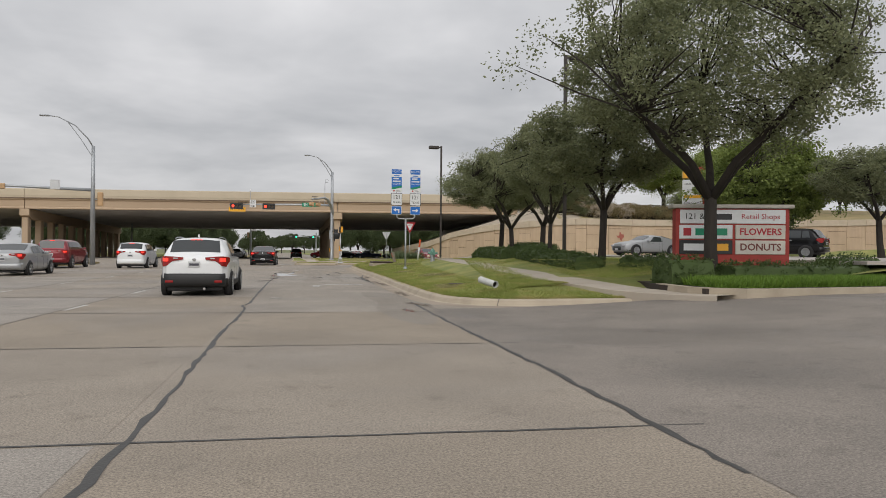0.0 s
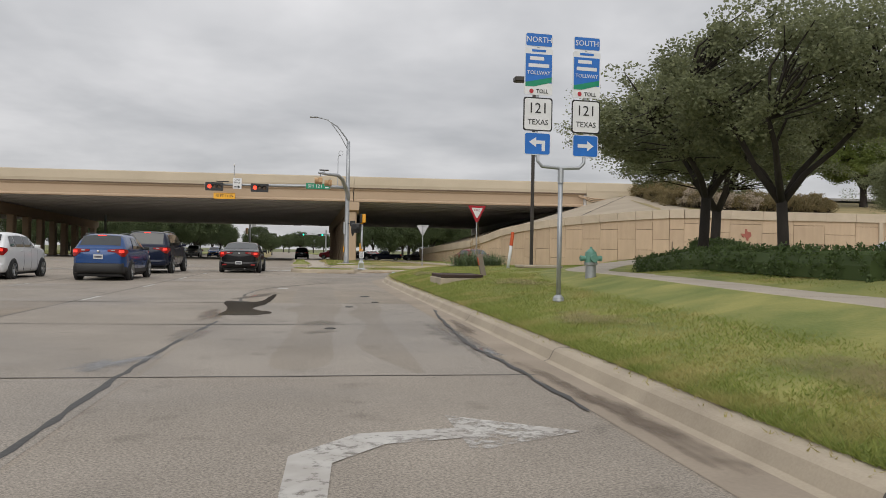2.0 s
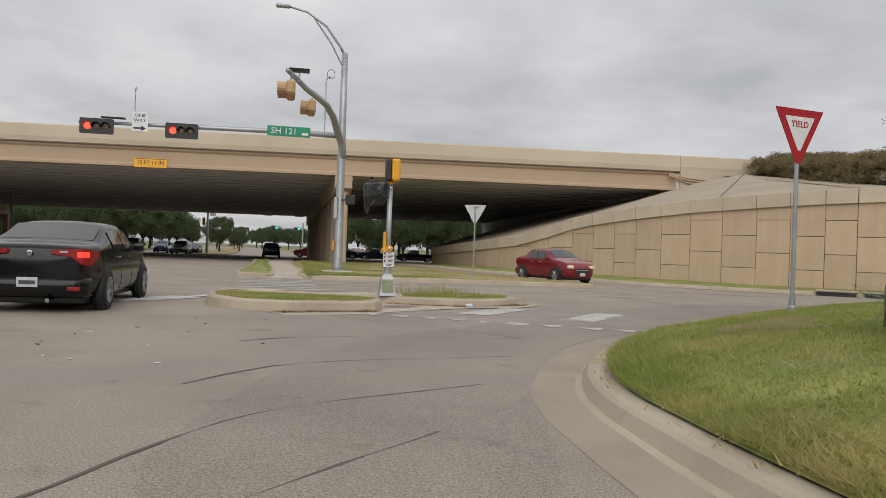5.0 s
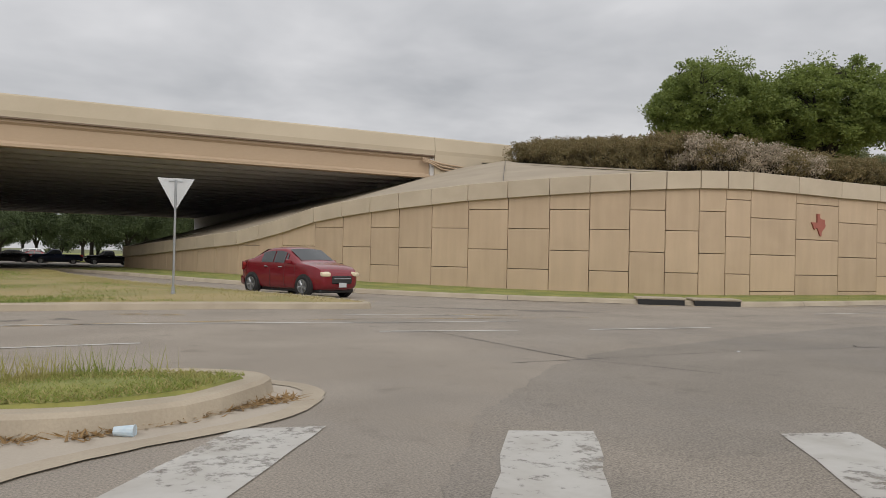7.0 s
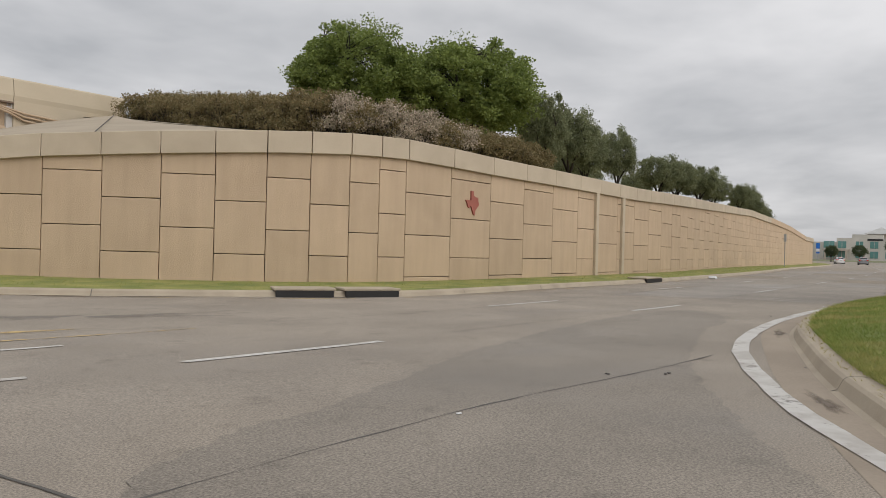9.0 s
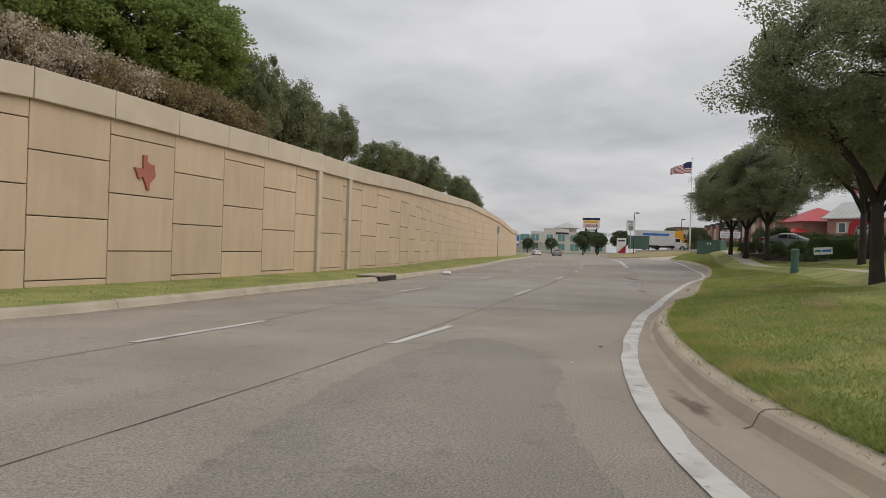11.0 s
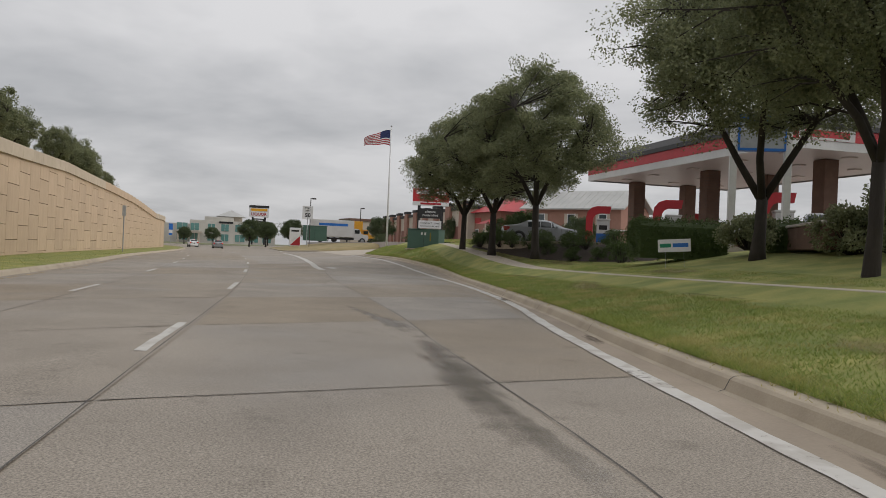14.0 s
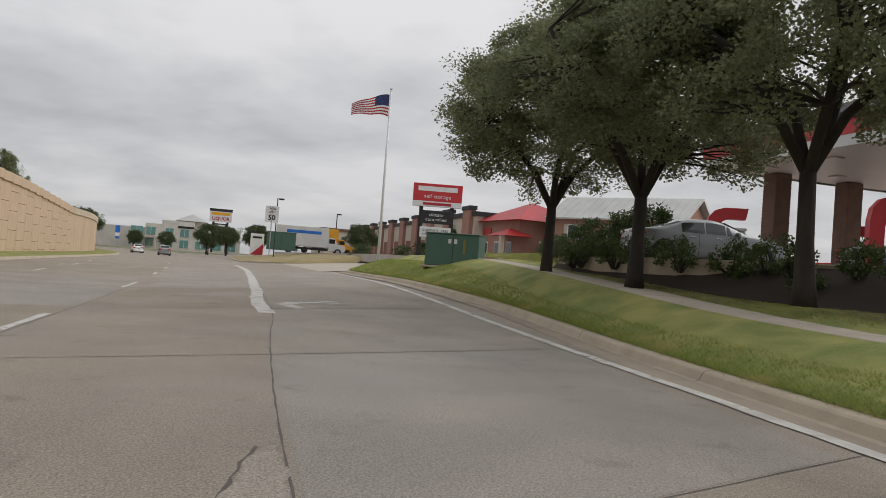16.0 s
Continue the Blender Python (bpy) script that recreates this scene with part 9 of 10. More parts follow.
part("edge_strip", box(1.15, 0.012, 0.03, (0, -0.798, 0.055)), RUST, lid)
BO = thing("leaning_board", pose(5.0, 43.72, 0.52, -4, -12, 20), "weathered board standing at a tilt by the vault", "board")
part("plank", box(0.17, 0.05, 0.66, (0, 0, 0), 0.01), material("weathered_board", (0.25, 0.21, 0.165), 0.9, scale=2, fine=40, bump=0.4, stretch=(1, 1, 0.2)), BO)
part("orange_edge", box(0.02, 0.052, 0.22, (-0.08, -0.002, 0.38)), material("faded_orange", (0.5, 0.12, 0.05), 0.7), BO)
MK = thing("marker_post", pose(7.15, 49.5, verge_z(7.15, 49.5) - 0.03, 0, 7, 0), "leaning white pipeline marker post with an orange top", "marker post")
part("shaft", tube([(0, 0, 0), (0, 0, 0.88)], 0.055, 12), SIGN_WHITE, MK, smooth=True)
part("cap", lathe([(0.065, 0.86), (0.065, 1.32), (0.05, 1.35)], 12), material("marker_orange", (0.62, 0.10, 0.025), 0.6), MK, "orange sleeve")
PAD = tagged(part("vault_lid", box(1.5, 1.2, 0.1, (0, 0, 0), 0.02), KERB, at=pose(8.5, 50.2, verge_z(8.5, 50.2) + 0.01)), "flat concrete lid set in the grass", "vault lid")
SM = thing("thin_post", pose(17.6, 58.0, verge_z(17.6, 58.0)), "thin dark steel stake on the verge", "post")
part("shaft", tube([(0, 0, -0.2), (0, 0, 1.0)], 0.022, 6), DARKPOLE, SM)
# fallen white pipe on the grass
PI = thing("fallen_pipe", pose(4.4, 18.3, 0.5) @ Matrix.Diagonal((0.74, 0.74, 0.74, 1)), "white plastic marker pipe lying on the grass", "pipe")
lie = Vector((0.3, -0.72, -0.12)).to_track_quat("Z", "Y").to_matrix().to_4x4()
part("pipe", lathe([(0.105, -0.42), (0.112, -0.39), (0.112, 0.38), (0.122, 0.39), (0.122, 0.42), (0.1, 0.42), (0.1, 0.2)], 20, None, lie), material("pipe_white", (0.58, 0.585, 0.57), 0.6, dark=(0.42, 0.42, 0.40), scale=3), PI)
part("rim", lathe([(0.118, -0.43), (0.118, -0.36)], 20, None, lie), MATS["pipe_white"], PI)
# black disc paints the shade within the pipe's mouth
part("inside", lathe([(0.098, 0.33), (0.0, 0.33)], 16, None, lie), BLACK, PI)
for x, y in ((4.4, 21.95),):
    VT = tagged(part("valve_cover", lathe([(0.32, 0), (0.31, 0.012), (0.24, 0.014), (0.05, 0.012)], 20), material("mud_cover", (0.06, 0.05, 0.04), 0.9), at=pose(x, y, verge_z(x, y) + 0.0)), "muddy round cover sunk in the grass", "cover")
# litter
CU = thing("litter_cup", pose(4.45, 64.42, 0.04, 90, 0, 60), "crumpled pale blue paper cup in the gutter", "litter")
part("cup", lathe([(0.03, 0), (0.045, 0.13), (0.047, 0.14), (0.04, 0.135)], 12), material("cup_blue", (0.35, 0.5, 0.62), 0.5, dark=(0.6, 0.65, 0.68), scale=12), CU)
PLB = thing("plastic_bag", pose(51.5, 72.3, road_z(51.5, 72.3)), "crumpled white plastic bag at the kerb", "litter")
bm = box(0.5, 0.35, 0.16, (0, 0, 0), 0.06, None, None, 3)
for v in bm.verts:
    v.co += Vector((noise.noise(v.co * 9), noise.noise(v.co * 8 + Vector((3, 0, 0))), abs(noise.noise(v.co * 9)))) * 0.06
part("bag", bm, SIGN_WHITE, PLB)
rng = random.Random(9)
for k in range(26):
    x, y = (rng.uniform(-2.2, 0.6), rng.uniform(55, 61.5)) if k < 14 else (rng.uniform(8, 30), rng.uniform(63.5, 66))
    if k >= 14 and inside_verge(x, y):
        continue
    tagged(part("debris", box(rng.uniform(0.02, 0.08), rng.uniform(0.015, 0.035), 0.01, (0, 0, 0), 0.003), JOINT if k % 3 else SIGN_WHITE, at=pose(x, y, road_z(x, y) + 0.006, 0, 0, rng.uniform(0, 180))), "small scrap of road debris", "debris", "road debris")

# ---- shop signs by the driveway ----
BRICK_RED = material("sign_brick_red", (0.36, 0.055, 0.045), 0.85, scale=3, fine=30, bump=0.3)
CAP = material("sign_cap", (0.55, 0.51, 0.46), 0.85, scale=2, fine=30, bump=0.1)
SM1 = thing("monument_sign", pose(12.1, 20.35, bed_z, 0, 0, -14), "red brick monument sign with white shop panels", "sign")
part("base", box(3.2, 0.42, 2.1, (0, 0, 0), 0.01), BRICK_RED, SM1)
part("cap", box(3.42, 0.6, 0.11, (0, 0, 2.1), 0.02), CAP, SM1)
hd = part("header_panel", box(2.96, 0.05, 0.40, (0, -0.22, 1.66), 0.01), SIGN_WHITE, SM1)
words("121 &", 0.24, BLACK, hd, (-1.08, -0.25, 1.86))
part("name_bar", box(0.75, 0.006, 0.17, (-0.4, -0.25, 1.77)), BLACK, hd)
words("Retail Shops", 0.22, SIGN_RED, hd, (0.78, -0.25, 1.86))
for k, (x, z, mat_) in enumerate(((-0.75, 1.22, SIGN_WHITE), (0.78, 1.22, material("sign_cream", (0.60, 0.56, 0.50), 0.6)), (-0.75, 0.78, BLACK), (0.78, 0.78, MATS["sign_cream"]))):
    pn = part("shop_panel", box(1.5 if x < 0 else 1.4, 0.05, 0.4, (x, -0.22, z), 0.01), mat_, SM1)
    if k == 0:
        part("brand_stripe", box(0.22, 0.006, 0.22, (-1.28, -0.25, z + 0.09)), SIGN_RED, pn)
        part("brand_bar", box(0.9, 0.006, 0.2, (-0.6, -0.25, z + 0.1)), SIGN_GREEN, pn)
    if k == 1:
        words("FLOWERS", 0.27, SIGN_RED, pn, (0.78, -0.25, z + 0.2), bold=0.006)
    if k == 2:
        part("brand_bar", box(0.6, 0.006, 0.2, (-1.08, -0.25, z + 0.1)), SIGN_WHITE, pn)
        part("brand_bar", box(0.6, 0.006, 0.2, (-0.42, -0.25, z + 0.1)), SIGN_YELLOW, pn)
    if k == 3:
        words("DONUTS", 0.28, material("sign_brown", (0.17, 0.05, 0.04), 0.7), pn, (0.78, -0.25, z + 0.2), bold=0.006)
PY = thing("pylon_sign", pose(27.9, 51.0, 1.06, 0, 0, -22), "tall red shop pylon sign with white tenant panels", "sign")
part("post", box(0.75, 0.45, 6.4, (0, 0, 0), 0.02), BRICK_RED, PY)
part("cap", box(1.5, 0.55, 0.12, (-0.45, 0, 2.45), 0.02), CAP, PY)
pb = part("tenant_panel", box(1.35, 0.5, 2.9, (-0.5, -0.02, 2.57), 0.02), SIGN_WHITE, PY)
for k, txt in enumerate(("HAIR FOCUS", "DONUTS", "", "NAIL COURT", "", "FLORIST")):
    z = 5.15 - 0.45 * k
    if txt:
        words(txt, 0.2, SIGN_RED if k == 5 else BLACK, pb, (-0.5, -0.285, z))
    else:
        part("panel_bar", box(1.2, 0.006, 0.2, (-0.5, -0.28, z - 0.1)), SIGN_YELLOW if k == 2 else BLACK, pb)
part("top_panel", box(1.35, 0.5, 0.5, (-0.5, -0.02, 5.6), 0.02), SIGN_YELLOW, PY)

# ---- filling station ----
RED_BAND = material("canopy_red", (0.48, 0.025, 0.035), 0.45, scale=1, fine=8, bump=0.0)
WHITE_BAND = material("canopy_white", (0.62, 0.62, 0.61), 0.5, scale=0.5, fine=8, bump=0.0)
SOFFIT = material("canopy_soffit", (0.66, 0.59, 0.55), 0.4, dark=(0.58, 0.51, 0.47), scale=0.3, fine=10, bump=0.0)
SHINGLE = material("dark_roof", (0.035, 0.034, 0.036), 0.8, scale=1, fine=20, bump=0.4)
BROWN_BRICK = material("brown_brick", (0.19, 0.115, 0.085), 0.9, dark=(0.12, 0.07, 0.052), scale=2, fine=30, bump=0.4)
CX0, CX1, CY0, CY1, CZ = 72.8, 95.6, 27.5, 40.0, 7.3
CAN = thing("station_canopy", Matrix(), "filling station canopy with a red and white fascia on brick columns", "canopy")


def band(name, z0, z1, out, mat, thick=0.12):
    bm = bmesh.new()
    x0, x1, y0, y1 = CX0 - out, CX1 + out, CY0 - out, CY1 + out
    o = [(x0, y0), (x1, y0), (x1, y1), (x0, y1)]
    i = [(x0 + thick, y0 + thick), (x1 - thick, y0 + thick), (x1 - thick, y1 - thick), (x0 + thick, y1 - thick)]
    rows = [[bm.verts.new((x, y, z)) for x, y in q] for q, z in ((i, z0), (o, z0), (o, z1), (i, z1))]
    for a, b in zip(rows, rows[1:]):
        for k in range(4):
            bm.faces.new((a[k], a[(k + 1) % 4], b[(k + 1) % 4], b[k]))
    bmesh.ops.recalc_face_normals(bm, faces=bm.faces)
    return part(name, bm, mat, CAN)


band("white_fascia", CZ - 0.06, CZ + 0.40, 0.0, WHITE_BAND)
band("red_fascia", CZ + 0.40, CZ + 1.02, 0.02, RED_BAND)
band("gutter", CZ + 1.02, CZ + 1.3, 0.12, BLACK)
rf_ = bmesh.new()
a = [rf_.verts.new((x, y, CZ + 1.2)) for x, y in ((CX0 - 0.1, CY0 - 0.1), (CX1 + 0.1, CY0 - 0.1), (CX1 + 0.1, CY1 + 0.1), (CX0 - 0.1, CY1 + 0.1))]
b = [rf_.verts.new((x, y, CZ + 2.25)) for x, y in ((CX0 + 1.7, CY0 + 1.7), (CX1 - 1.7, CY0 + 1.7), (CX1 - 1.7, CY1 - 1.7), (CX0 + 1.7, CY1 - 1.7))]
for k in range(4):
    rf_.faces.new((a[k], a[(k + 1) % 4], b[(k + 1) % 4], b[k]))
rf_.faces.new(b)
part("roof", rf_, SHINGLE, CAN, "dark mansard roof")
part("soffit", box(CX1 - CX0 - 0.2, CY1 - CY0 - 0.2, 0.15, ((CX0 + CX1) / 2, (CY0 + CY1) / 2, CZ + 0.03)), SOFFIT, CAN)
for x in (75, 79, 84, 89, 93):
    for y in (30, 34, 38):
        part("ceiling_lamp", box(0.6, 0.6, 0.07, (x, y, CZ - 0.05), 0.02), SOFFIT, CAN)
for x in (76.4, 84.6, 94.5):
    for y in (31.8, 36.3):
        y = y - 2.0 if x < 77 else y
        col = part("column", box(0.95, 0.95, CZ - 1.9, (x, y, 1.9), 0.03), BROWN_BRICK, CAN, "brown brick column")
        for k in range(26):
            part("course", box(0.965, 0.965, 0.012, (x, y, 2.0 + 0.2 * k)), MATS["joint_dirt"], col) if y > 35 else None
        part("sign_plate", box(0.28, 0.03, 0.45, (x, y + 0.49, 3.3), 0.01), RED_BAND, col)
logo = part("brand_band", box(0.02, 3.4, 0.62, (CX0 - 0.035, CY1 - 2.6, CZ + 0.41)), WHITE_BAND, CAN)
part("brand_bar", box(0.01, 2.7, 0.36, (CX0 - 0.05, CY1 - 2.6, CZ + 0.54)), RED_BAND, logo)


def pump(x, y, turn):
    t = thing("fuel_pump", pose(x, y, 1.9, 0, 0, turn), "white fuel dispenser with blue panels beside a red arched surround", "fuel pump", "fuel pumps")
    part("plinth", box(1.1, 2.4, 0.16, (0, 0, 0), 0.04), KERB, t)
    part("cabinet", box(0.95, 0.8, 2.0, (0.3, -0.4, 0.16), 0.03), WHITE_BAND, t)
    part("blue_panel", box(0.985, 0.83, 0.95, (0.3, -0.42, 0.22), 0.02), material("pump_blue", (0.02, 0.12, 0.38), 0.45), t)
    part("screen", box(0.6, 0.83, 0.34, (0.3, -0.42, 1.45), 0.02), BLACK, t)
    part("top_cap", box(1.05, 0.9, 0.14, (0.3, -0.4, 2.16), 0.03), WHITE_BAND, t)
    arch = [(-0.75, 0.1), (-0.75, 1.9), (-0.68, 2.3), (-0.45, 2.58), (-0.1, 2.7), (0.8, 2.7), (0.72, 2.25), (0.05, 2.25), (-0.15, 2.15), (-0.28, 1.95), (-0.32, 1.7), (-0.32, 0.1)]
    part("arch", prism([(a_ * 1.2, b_ * 1.2) for a_, b_ in arch], 0.5), RED_BAND, t, "red arched surround", at=pose(-0.1, -0.75, 0))
    part("hose", tube([(0.4, 0.45, 1.7), (0.6, 0.6, 1.0), (0.55, 0.62, 0.5), (0.42, 0.5, 0.9)], 0.025, 6), BLACK, t)
    return t


p1 = pump(93.7, 39.8, -117)
copy_thing(p1, pose(84.6, 39.3, 1.9, 0, 0, -117))
copy_thing(p1, pose(75.7, 38.0, 1.9, 0, 0, -117))
copy_thing(p1, pose(95.4, 30.5, 1.9, 0, 0, -117))
EDGE = resample([(66, 47.75), (74, 49.75), (79.5, 51.75), (86.5, 51.75)], 1.0)
tagged(part("kerb", mesh_of("kerb", *sweep([Vector((p.x, p.y, 1.5)) for p in EDGE], [(-0.14, 0.0), (-0.13, 0.43), (-0.1, 0.46), (0.12, 0.46), (0.12, 0.3)][::-1])), KERB), "low concrete wall along the forecourt edge", "kerb", kind="structure")

# low brick planter wall and tall brand sign
PW = thing("planter_wall", pose(60.2, 48.6, 1.75, 0, 0, -25), "low brown brick planter wall under the tall sign", "wall")
part("brickwork", box(4.2, 0.5, 0.75, (0, 0, 0), 0.03), BROWN_BRICK, PW)
part("coping", box(4.3, 0.6, 0.1, (0, 0, 0.75), 0.02), CAP, PW)
TS = thing("brand_sign", pose(67.7, 45.05, 1.85, 0, 0, -112), "tall brand sign with green, red and white bands on white posts", "sign")
for sx in (-1.1, 1.1):
    part("post", box(0.28, 0.28, 9.3, (sx, 0, 0), 0.01), WHITE_BAND, TS)
tb = part("cabinet", box(1.9, 0.5, 2.45, (0, 0, 6.4), 0.03), SIGN_WHITE, TS)
for z, mat_, w in ((8.4, SIGN_GREEN, 1.8), (7.85, SIGN_YELLOW, 1.4), (7.3, SIGN_RED, 1.0), (6.7, SIGN_GREEN, 1.6)):
    part("brand_bar", box(w, 0.52, 0.34, (0, 0, z), 0.01), mat_, tb)
pb2 = part("price_panel", box(1.9, 0.4, 1.4, (0, 0, 4.2), 0.03), material("panel_grey", (0.36, 0.38, 0.40), 0.5), TS)
part("panel_frame", box(1.93, 0.42, 0.1, (0, 0, 4.16)), BLUE, pb2)
part("panel_frame", box(1.93, 0.42, 0.3, (0, 0, 5.38)), BLUE, pb2)
for sx in (-0.93, 0.93):
    part("panel_frame", box(0.08, 0.42, 1.4, (sx, 0, 4.2)), BLUE, pb2)

# sign stuck in the bank
JS = thing("yard_sign", pose(62.4, 52.1, verge_z(62.4, 52.1) + 0.42, 0, -4, 233), "white corrugated yard sign stuck in the grass", "sign")
part("panel", box(1.05, 0.012, 0.42, (0, 0, 0.12)), SIGN_WHITE, JS)
part("print_bar", box(0.36, 0.004, 0.13, (-0.28, -0.008, 0.27)), SIGN_GREEN, JS)
part("print_bar", box(0.5, 0.004, 0.13, (0.2, -0.008, 0.27)), BLUE, JS)
for sx in (-0.3, 0.3):
    part("stake", tube([(sx, 0.01, -0.6), (sx, 0.01, 0.3)], 0.006, 4), STEEL, JS)

# green marker bollard and pad transformer
UG = material("utility_green", (0.065, 0.135, 0.105), 0.55, dark=(0.05, 0.11, 0.085), scale=2, fine=30, bump=0.08)
BOL = thing("utility_bollard", pose(47.7, 57.4, verge_z(47.7, 57.4) - 0.03), "dark green plastic utility bollard on the grass", "bollard")
part("shaft", lathe([(0.155, 0.0), (0.155, 0.26), (0.145, 0.28), (0.145, 0.92), (0.12, 0.98), (0.05, 1.01)], 20), UG, BOL, smooth=False)
part("skirt", lathe([(0.165, 0.0), (0.165, 0.22)], 20), UG, BOL)
part("hasp", box(0.04, 0.03, 0.12, (0, -0.15, 0.78)), STEEL, BOL)
part("cap", lathe([(0.165, 0.9), (0.165, 0.99), (0.1, 1.04), (0.02, 1.05)], 20), UG, BOL)
TR = thing("pad_transformer", pose(93.9, 53.4, 1.3, 0, 0, -120), "dark green pad-mounted transformer cabinet", "transformer")
part("pad", box(2.6, 1.9, 0.1, (0, 0.1, -0.06), 0.02), KERB, TR)
part("cabinet", box(2.35, 1.55, 1.38, (0, 0.1, 0.04), 0.03), UG, TR)
part("lid", box(2.42, 1.62, 0.05, (0, 0.1, 1.42), 0.02), UG, TR)
part("door_gap", box(0.015, 0.02, 1.3, (0.05, -0.68, 0.08)), BLACK, TR)
for sx in (-0.1, 0.16):
    part("label_plate", box(0.13, 0.01, 0.19, (sx, -0.682, 1.02)), SIGN_WHITE, TR)
part("warning_label", box(0.1, 0.01, 0.6, (0.55, -0.682, 0.6)), material("label_olive", (0.25, 0.2, 0.03), 0.6), TR)

# flagpole with a striped flag
FP = thing("flagpole", pose(112.6, 53.0, 1.0), "white flagpole flying a red, white and blue striped flag", "flagpole")
part("pole", tube([(0, 0, 0), (0, 0, 6), (0, 0, 12.0)], [0.1, 0.085, 0.05], 10), SIGN_WHITE, FP, smooth=True)
part("finial", lathe([(0.02, 12.0), (0.09, 12.06), (0.09, 12.14), (0.02, 12.2)], 10), CHROME, FP)
me = bpy.data.meshes.new("flag")
fv, ff, fm = [], [], []
NXF, NZF = 18, 13
for i in range(NXF + 1):
    u = i / NXF
    for j in range(NZF + 1):
        w = 0.16 * math.sin(u * 7 + 0.6) * u
        fv.append((w, 0.08 + 2.5 * u, 11.7 - (1.5 - 0.75 * u) * (j / NZF) - 0.95 * u ** 1.4 + 0.05 * math.sin(u * 9)))
for i in range(NXF):
    for j in range(NZF):
        a = i * (NZF + 1) + j
        ff.append((a, a + NZF + 1, a + NZF + 2, a + 1))
        fm.append(2 if (i < 7 and j < 7) else j % 2)
me.from_pydata(fv, [], ff)
for m_ in (SIGN_RED, SIGN_WHITE, material("flag_blue", (0.02, 0.03, 0.12), 0.7)):
    me.materials.append(m_)
me.polygons.foreach_set("material_index", fm)
part("flag", me, None, FP)

# speed limit sign
SP = thing("speed_sign", pose(152.7, 57.8, 1.2, 0, 0, -95) @ Matrix.Diagonal((1.28, 1.28, 1.28, 1)), "white speed limit sign on a steel post", "road sign")
part("post", tube([(0, 0.03, 0), (0, 0.03, 4.4)], 0.045, 8), STEEL, SP)
sp = part("plate", prism(rounded(1.2, 1.5, 0.08), 0.012), SIGN_WHITE, SP, at=pose(0, 0, 3.75))
words("SPEED", 0.27, BLACK, sp, (0, -0.004, 0.5))
words("LIMIT", 0.27, BLACK, sp, (0, -0.004, 0.2))
words("50", 0.66, BLACK, sp, (0, -0.004, -0.32), bold=0.02)
WPST = thing("wall_post", pose(110.2, 76.4, 0.0), "thin steel delineator post before the wall", "post")
part("shaft", tube([(0, 0, 0), (0, 0, 4.0)], 0.05, 6), STEEL, WPST)
part("plate", box(0.05, 0.3, 0.9, (0, 0, 3.1)), ALU, WPST)

# storage yard sign
CS = thing("storage_sign", pose(121.5, 46.7, 1.0, 0, 0, -104) @ Matrix.Diagonal((1.14, 1.14, 1.06, 1)), "red and black storage business sign on two posts", "sign")
for sx in (-1.1, 1.1):
    part("post", box(0.28, 0.2, 6.4, (sx, 0.1, 0)), BLACK, CS)
top = part("red_panel", box(3.5, 0.4, 1.35, (0, 0, 5.25), 0.03), material("storage_red", (0.55, 0.03, 0.04), 0.45), CS)
part("brand_bar", box(2.8, 0.02, 0.36, (0, -0.205, 6.02)), SIGN_WHITE, top)
words("self storage", 0.42, SIGN_WHITE, top, (0, -0.215, 5.62))
wb_ = part("number_panel", box(3.5, 0.4, 0.4, (0, 0, 4.85), 0.02), SIGN_WHITE, CS)
part("number_bar", box(2.0, 0.02, 0.2, (0, -0.205, 4.95)), SIGN_RED, wb_)
bp_ = part("black_panel", box(2.2, 0.36, 1.0, (0, 0, 3.55), 0.02), BLACK, CS)
words("climate", 0.36, SIGN_WHITE, bp_, (0, -0.2, 4.22))
words("controlled", 0.36, SIGN_WHITE, bp_, (0, -0.2, 3.86))
lp_ = part("letter_panel", box(2.2, 0.3, 0.8, (0, 0, 2.5), 0.02), SIGN_WHITE, CS)
words("CONTACT   FREE", 0.24, BLACK, lp_, (0, -0.165, 3.02))
words("RENTALS AVAILABLE", 0.2, BLACK, lp_, (0, -0.165, 2.72))

# ---- buildings beyond ----
TANW = material("tan_stucco", (0.52, 0.46, 0.38), 0.9, scale=0.5, fine=20, bump=0.1)
PINKB = material("pink_brick", (0.34, 0.185, 0.14), 0.9, dark=(0.26, 0.14, 0.105), scale=1.5, fine=14, bump=0.3)
REDROOF = material("red_metal_roof", (0.45, 0.03, 0.035), 0.5, scale=0.5, fine=8, bump=0.0)
METALROOF = material("pale_metal_roof", (0.50, 0.50, 0.48), 0.45, 0.3, scale=0.5, fine=8, bump=0.05)
DARKGLASS = material("window_glass", (0.05, 0.07, 0.075), 0.1, scale=1, fine=8, bump=0.0, spec=0.8)
GREENGLASS = material("green_glass", (0.13, 0.30, 0.28), 0.1, scale=0.2, fine=4, bump=0.0, spec=0.8)
CREAM = material("cream_stucco", (0.62, 0.60, 0.54), 0.9, scale=0.3, fine=10, bump=0.1)

ST = thing("storage_building", pose(176, 36.5, 2.1), "tan storage building with brick piers and a dark cornice", "building")
part("wall", box(68, 14, 5.2, (0, -7, 0)), TANW, ST)
part("cornice", box(68.4, 14.4, 0.5, (0, -7, 5.2)), SHINGLE, ST)
for k in range(9):
    pr = part("pier", box(2.6, 0.7, 5.9, (-32 + 8 * k, 0.1, 0)), PINKB, ST)
    part("cap", box(3.0, 0.9, 0.45, (-32 + 8 * k, 0.1, 5.9)), SHINGLE, pr)
    dr = part("door", box(3.4, 0.1, 2.8, (-28 + 8 * k, 0.03, 0)), material("brick_dark", (0.20, 0.08, 0.06), 0.8), ST)
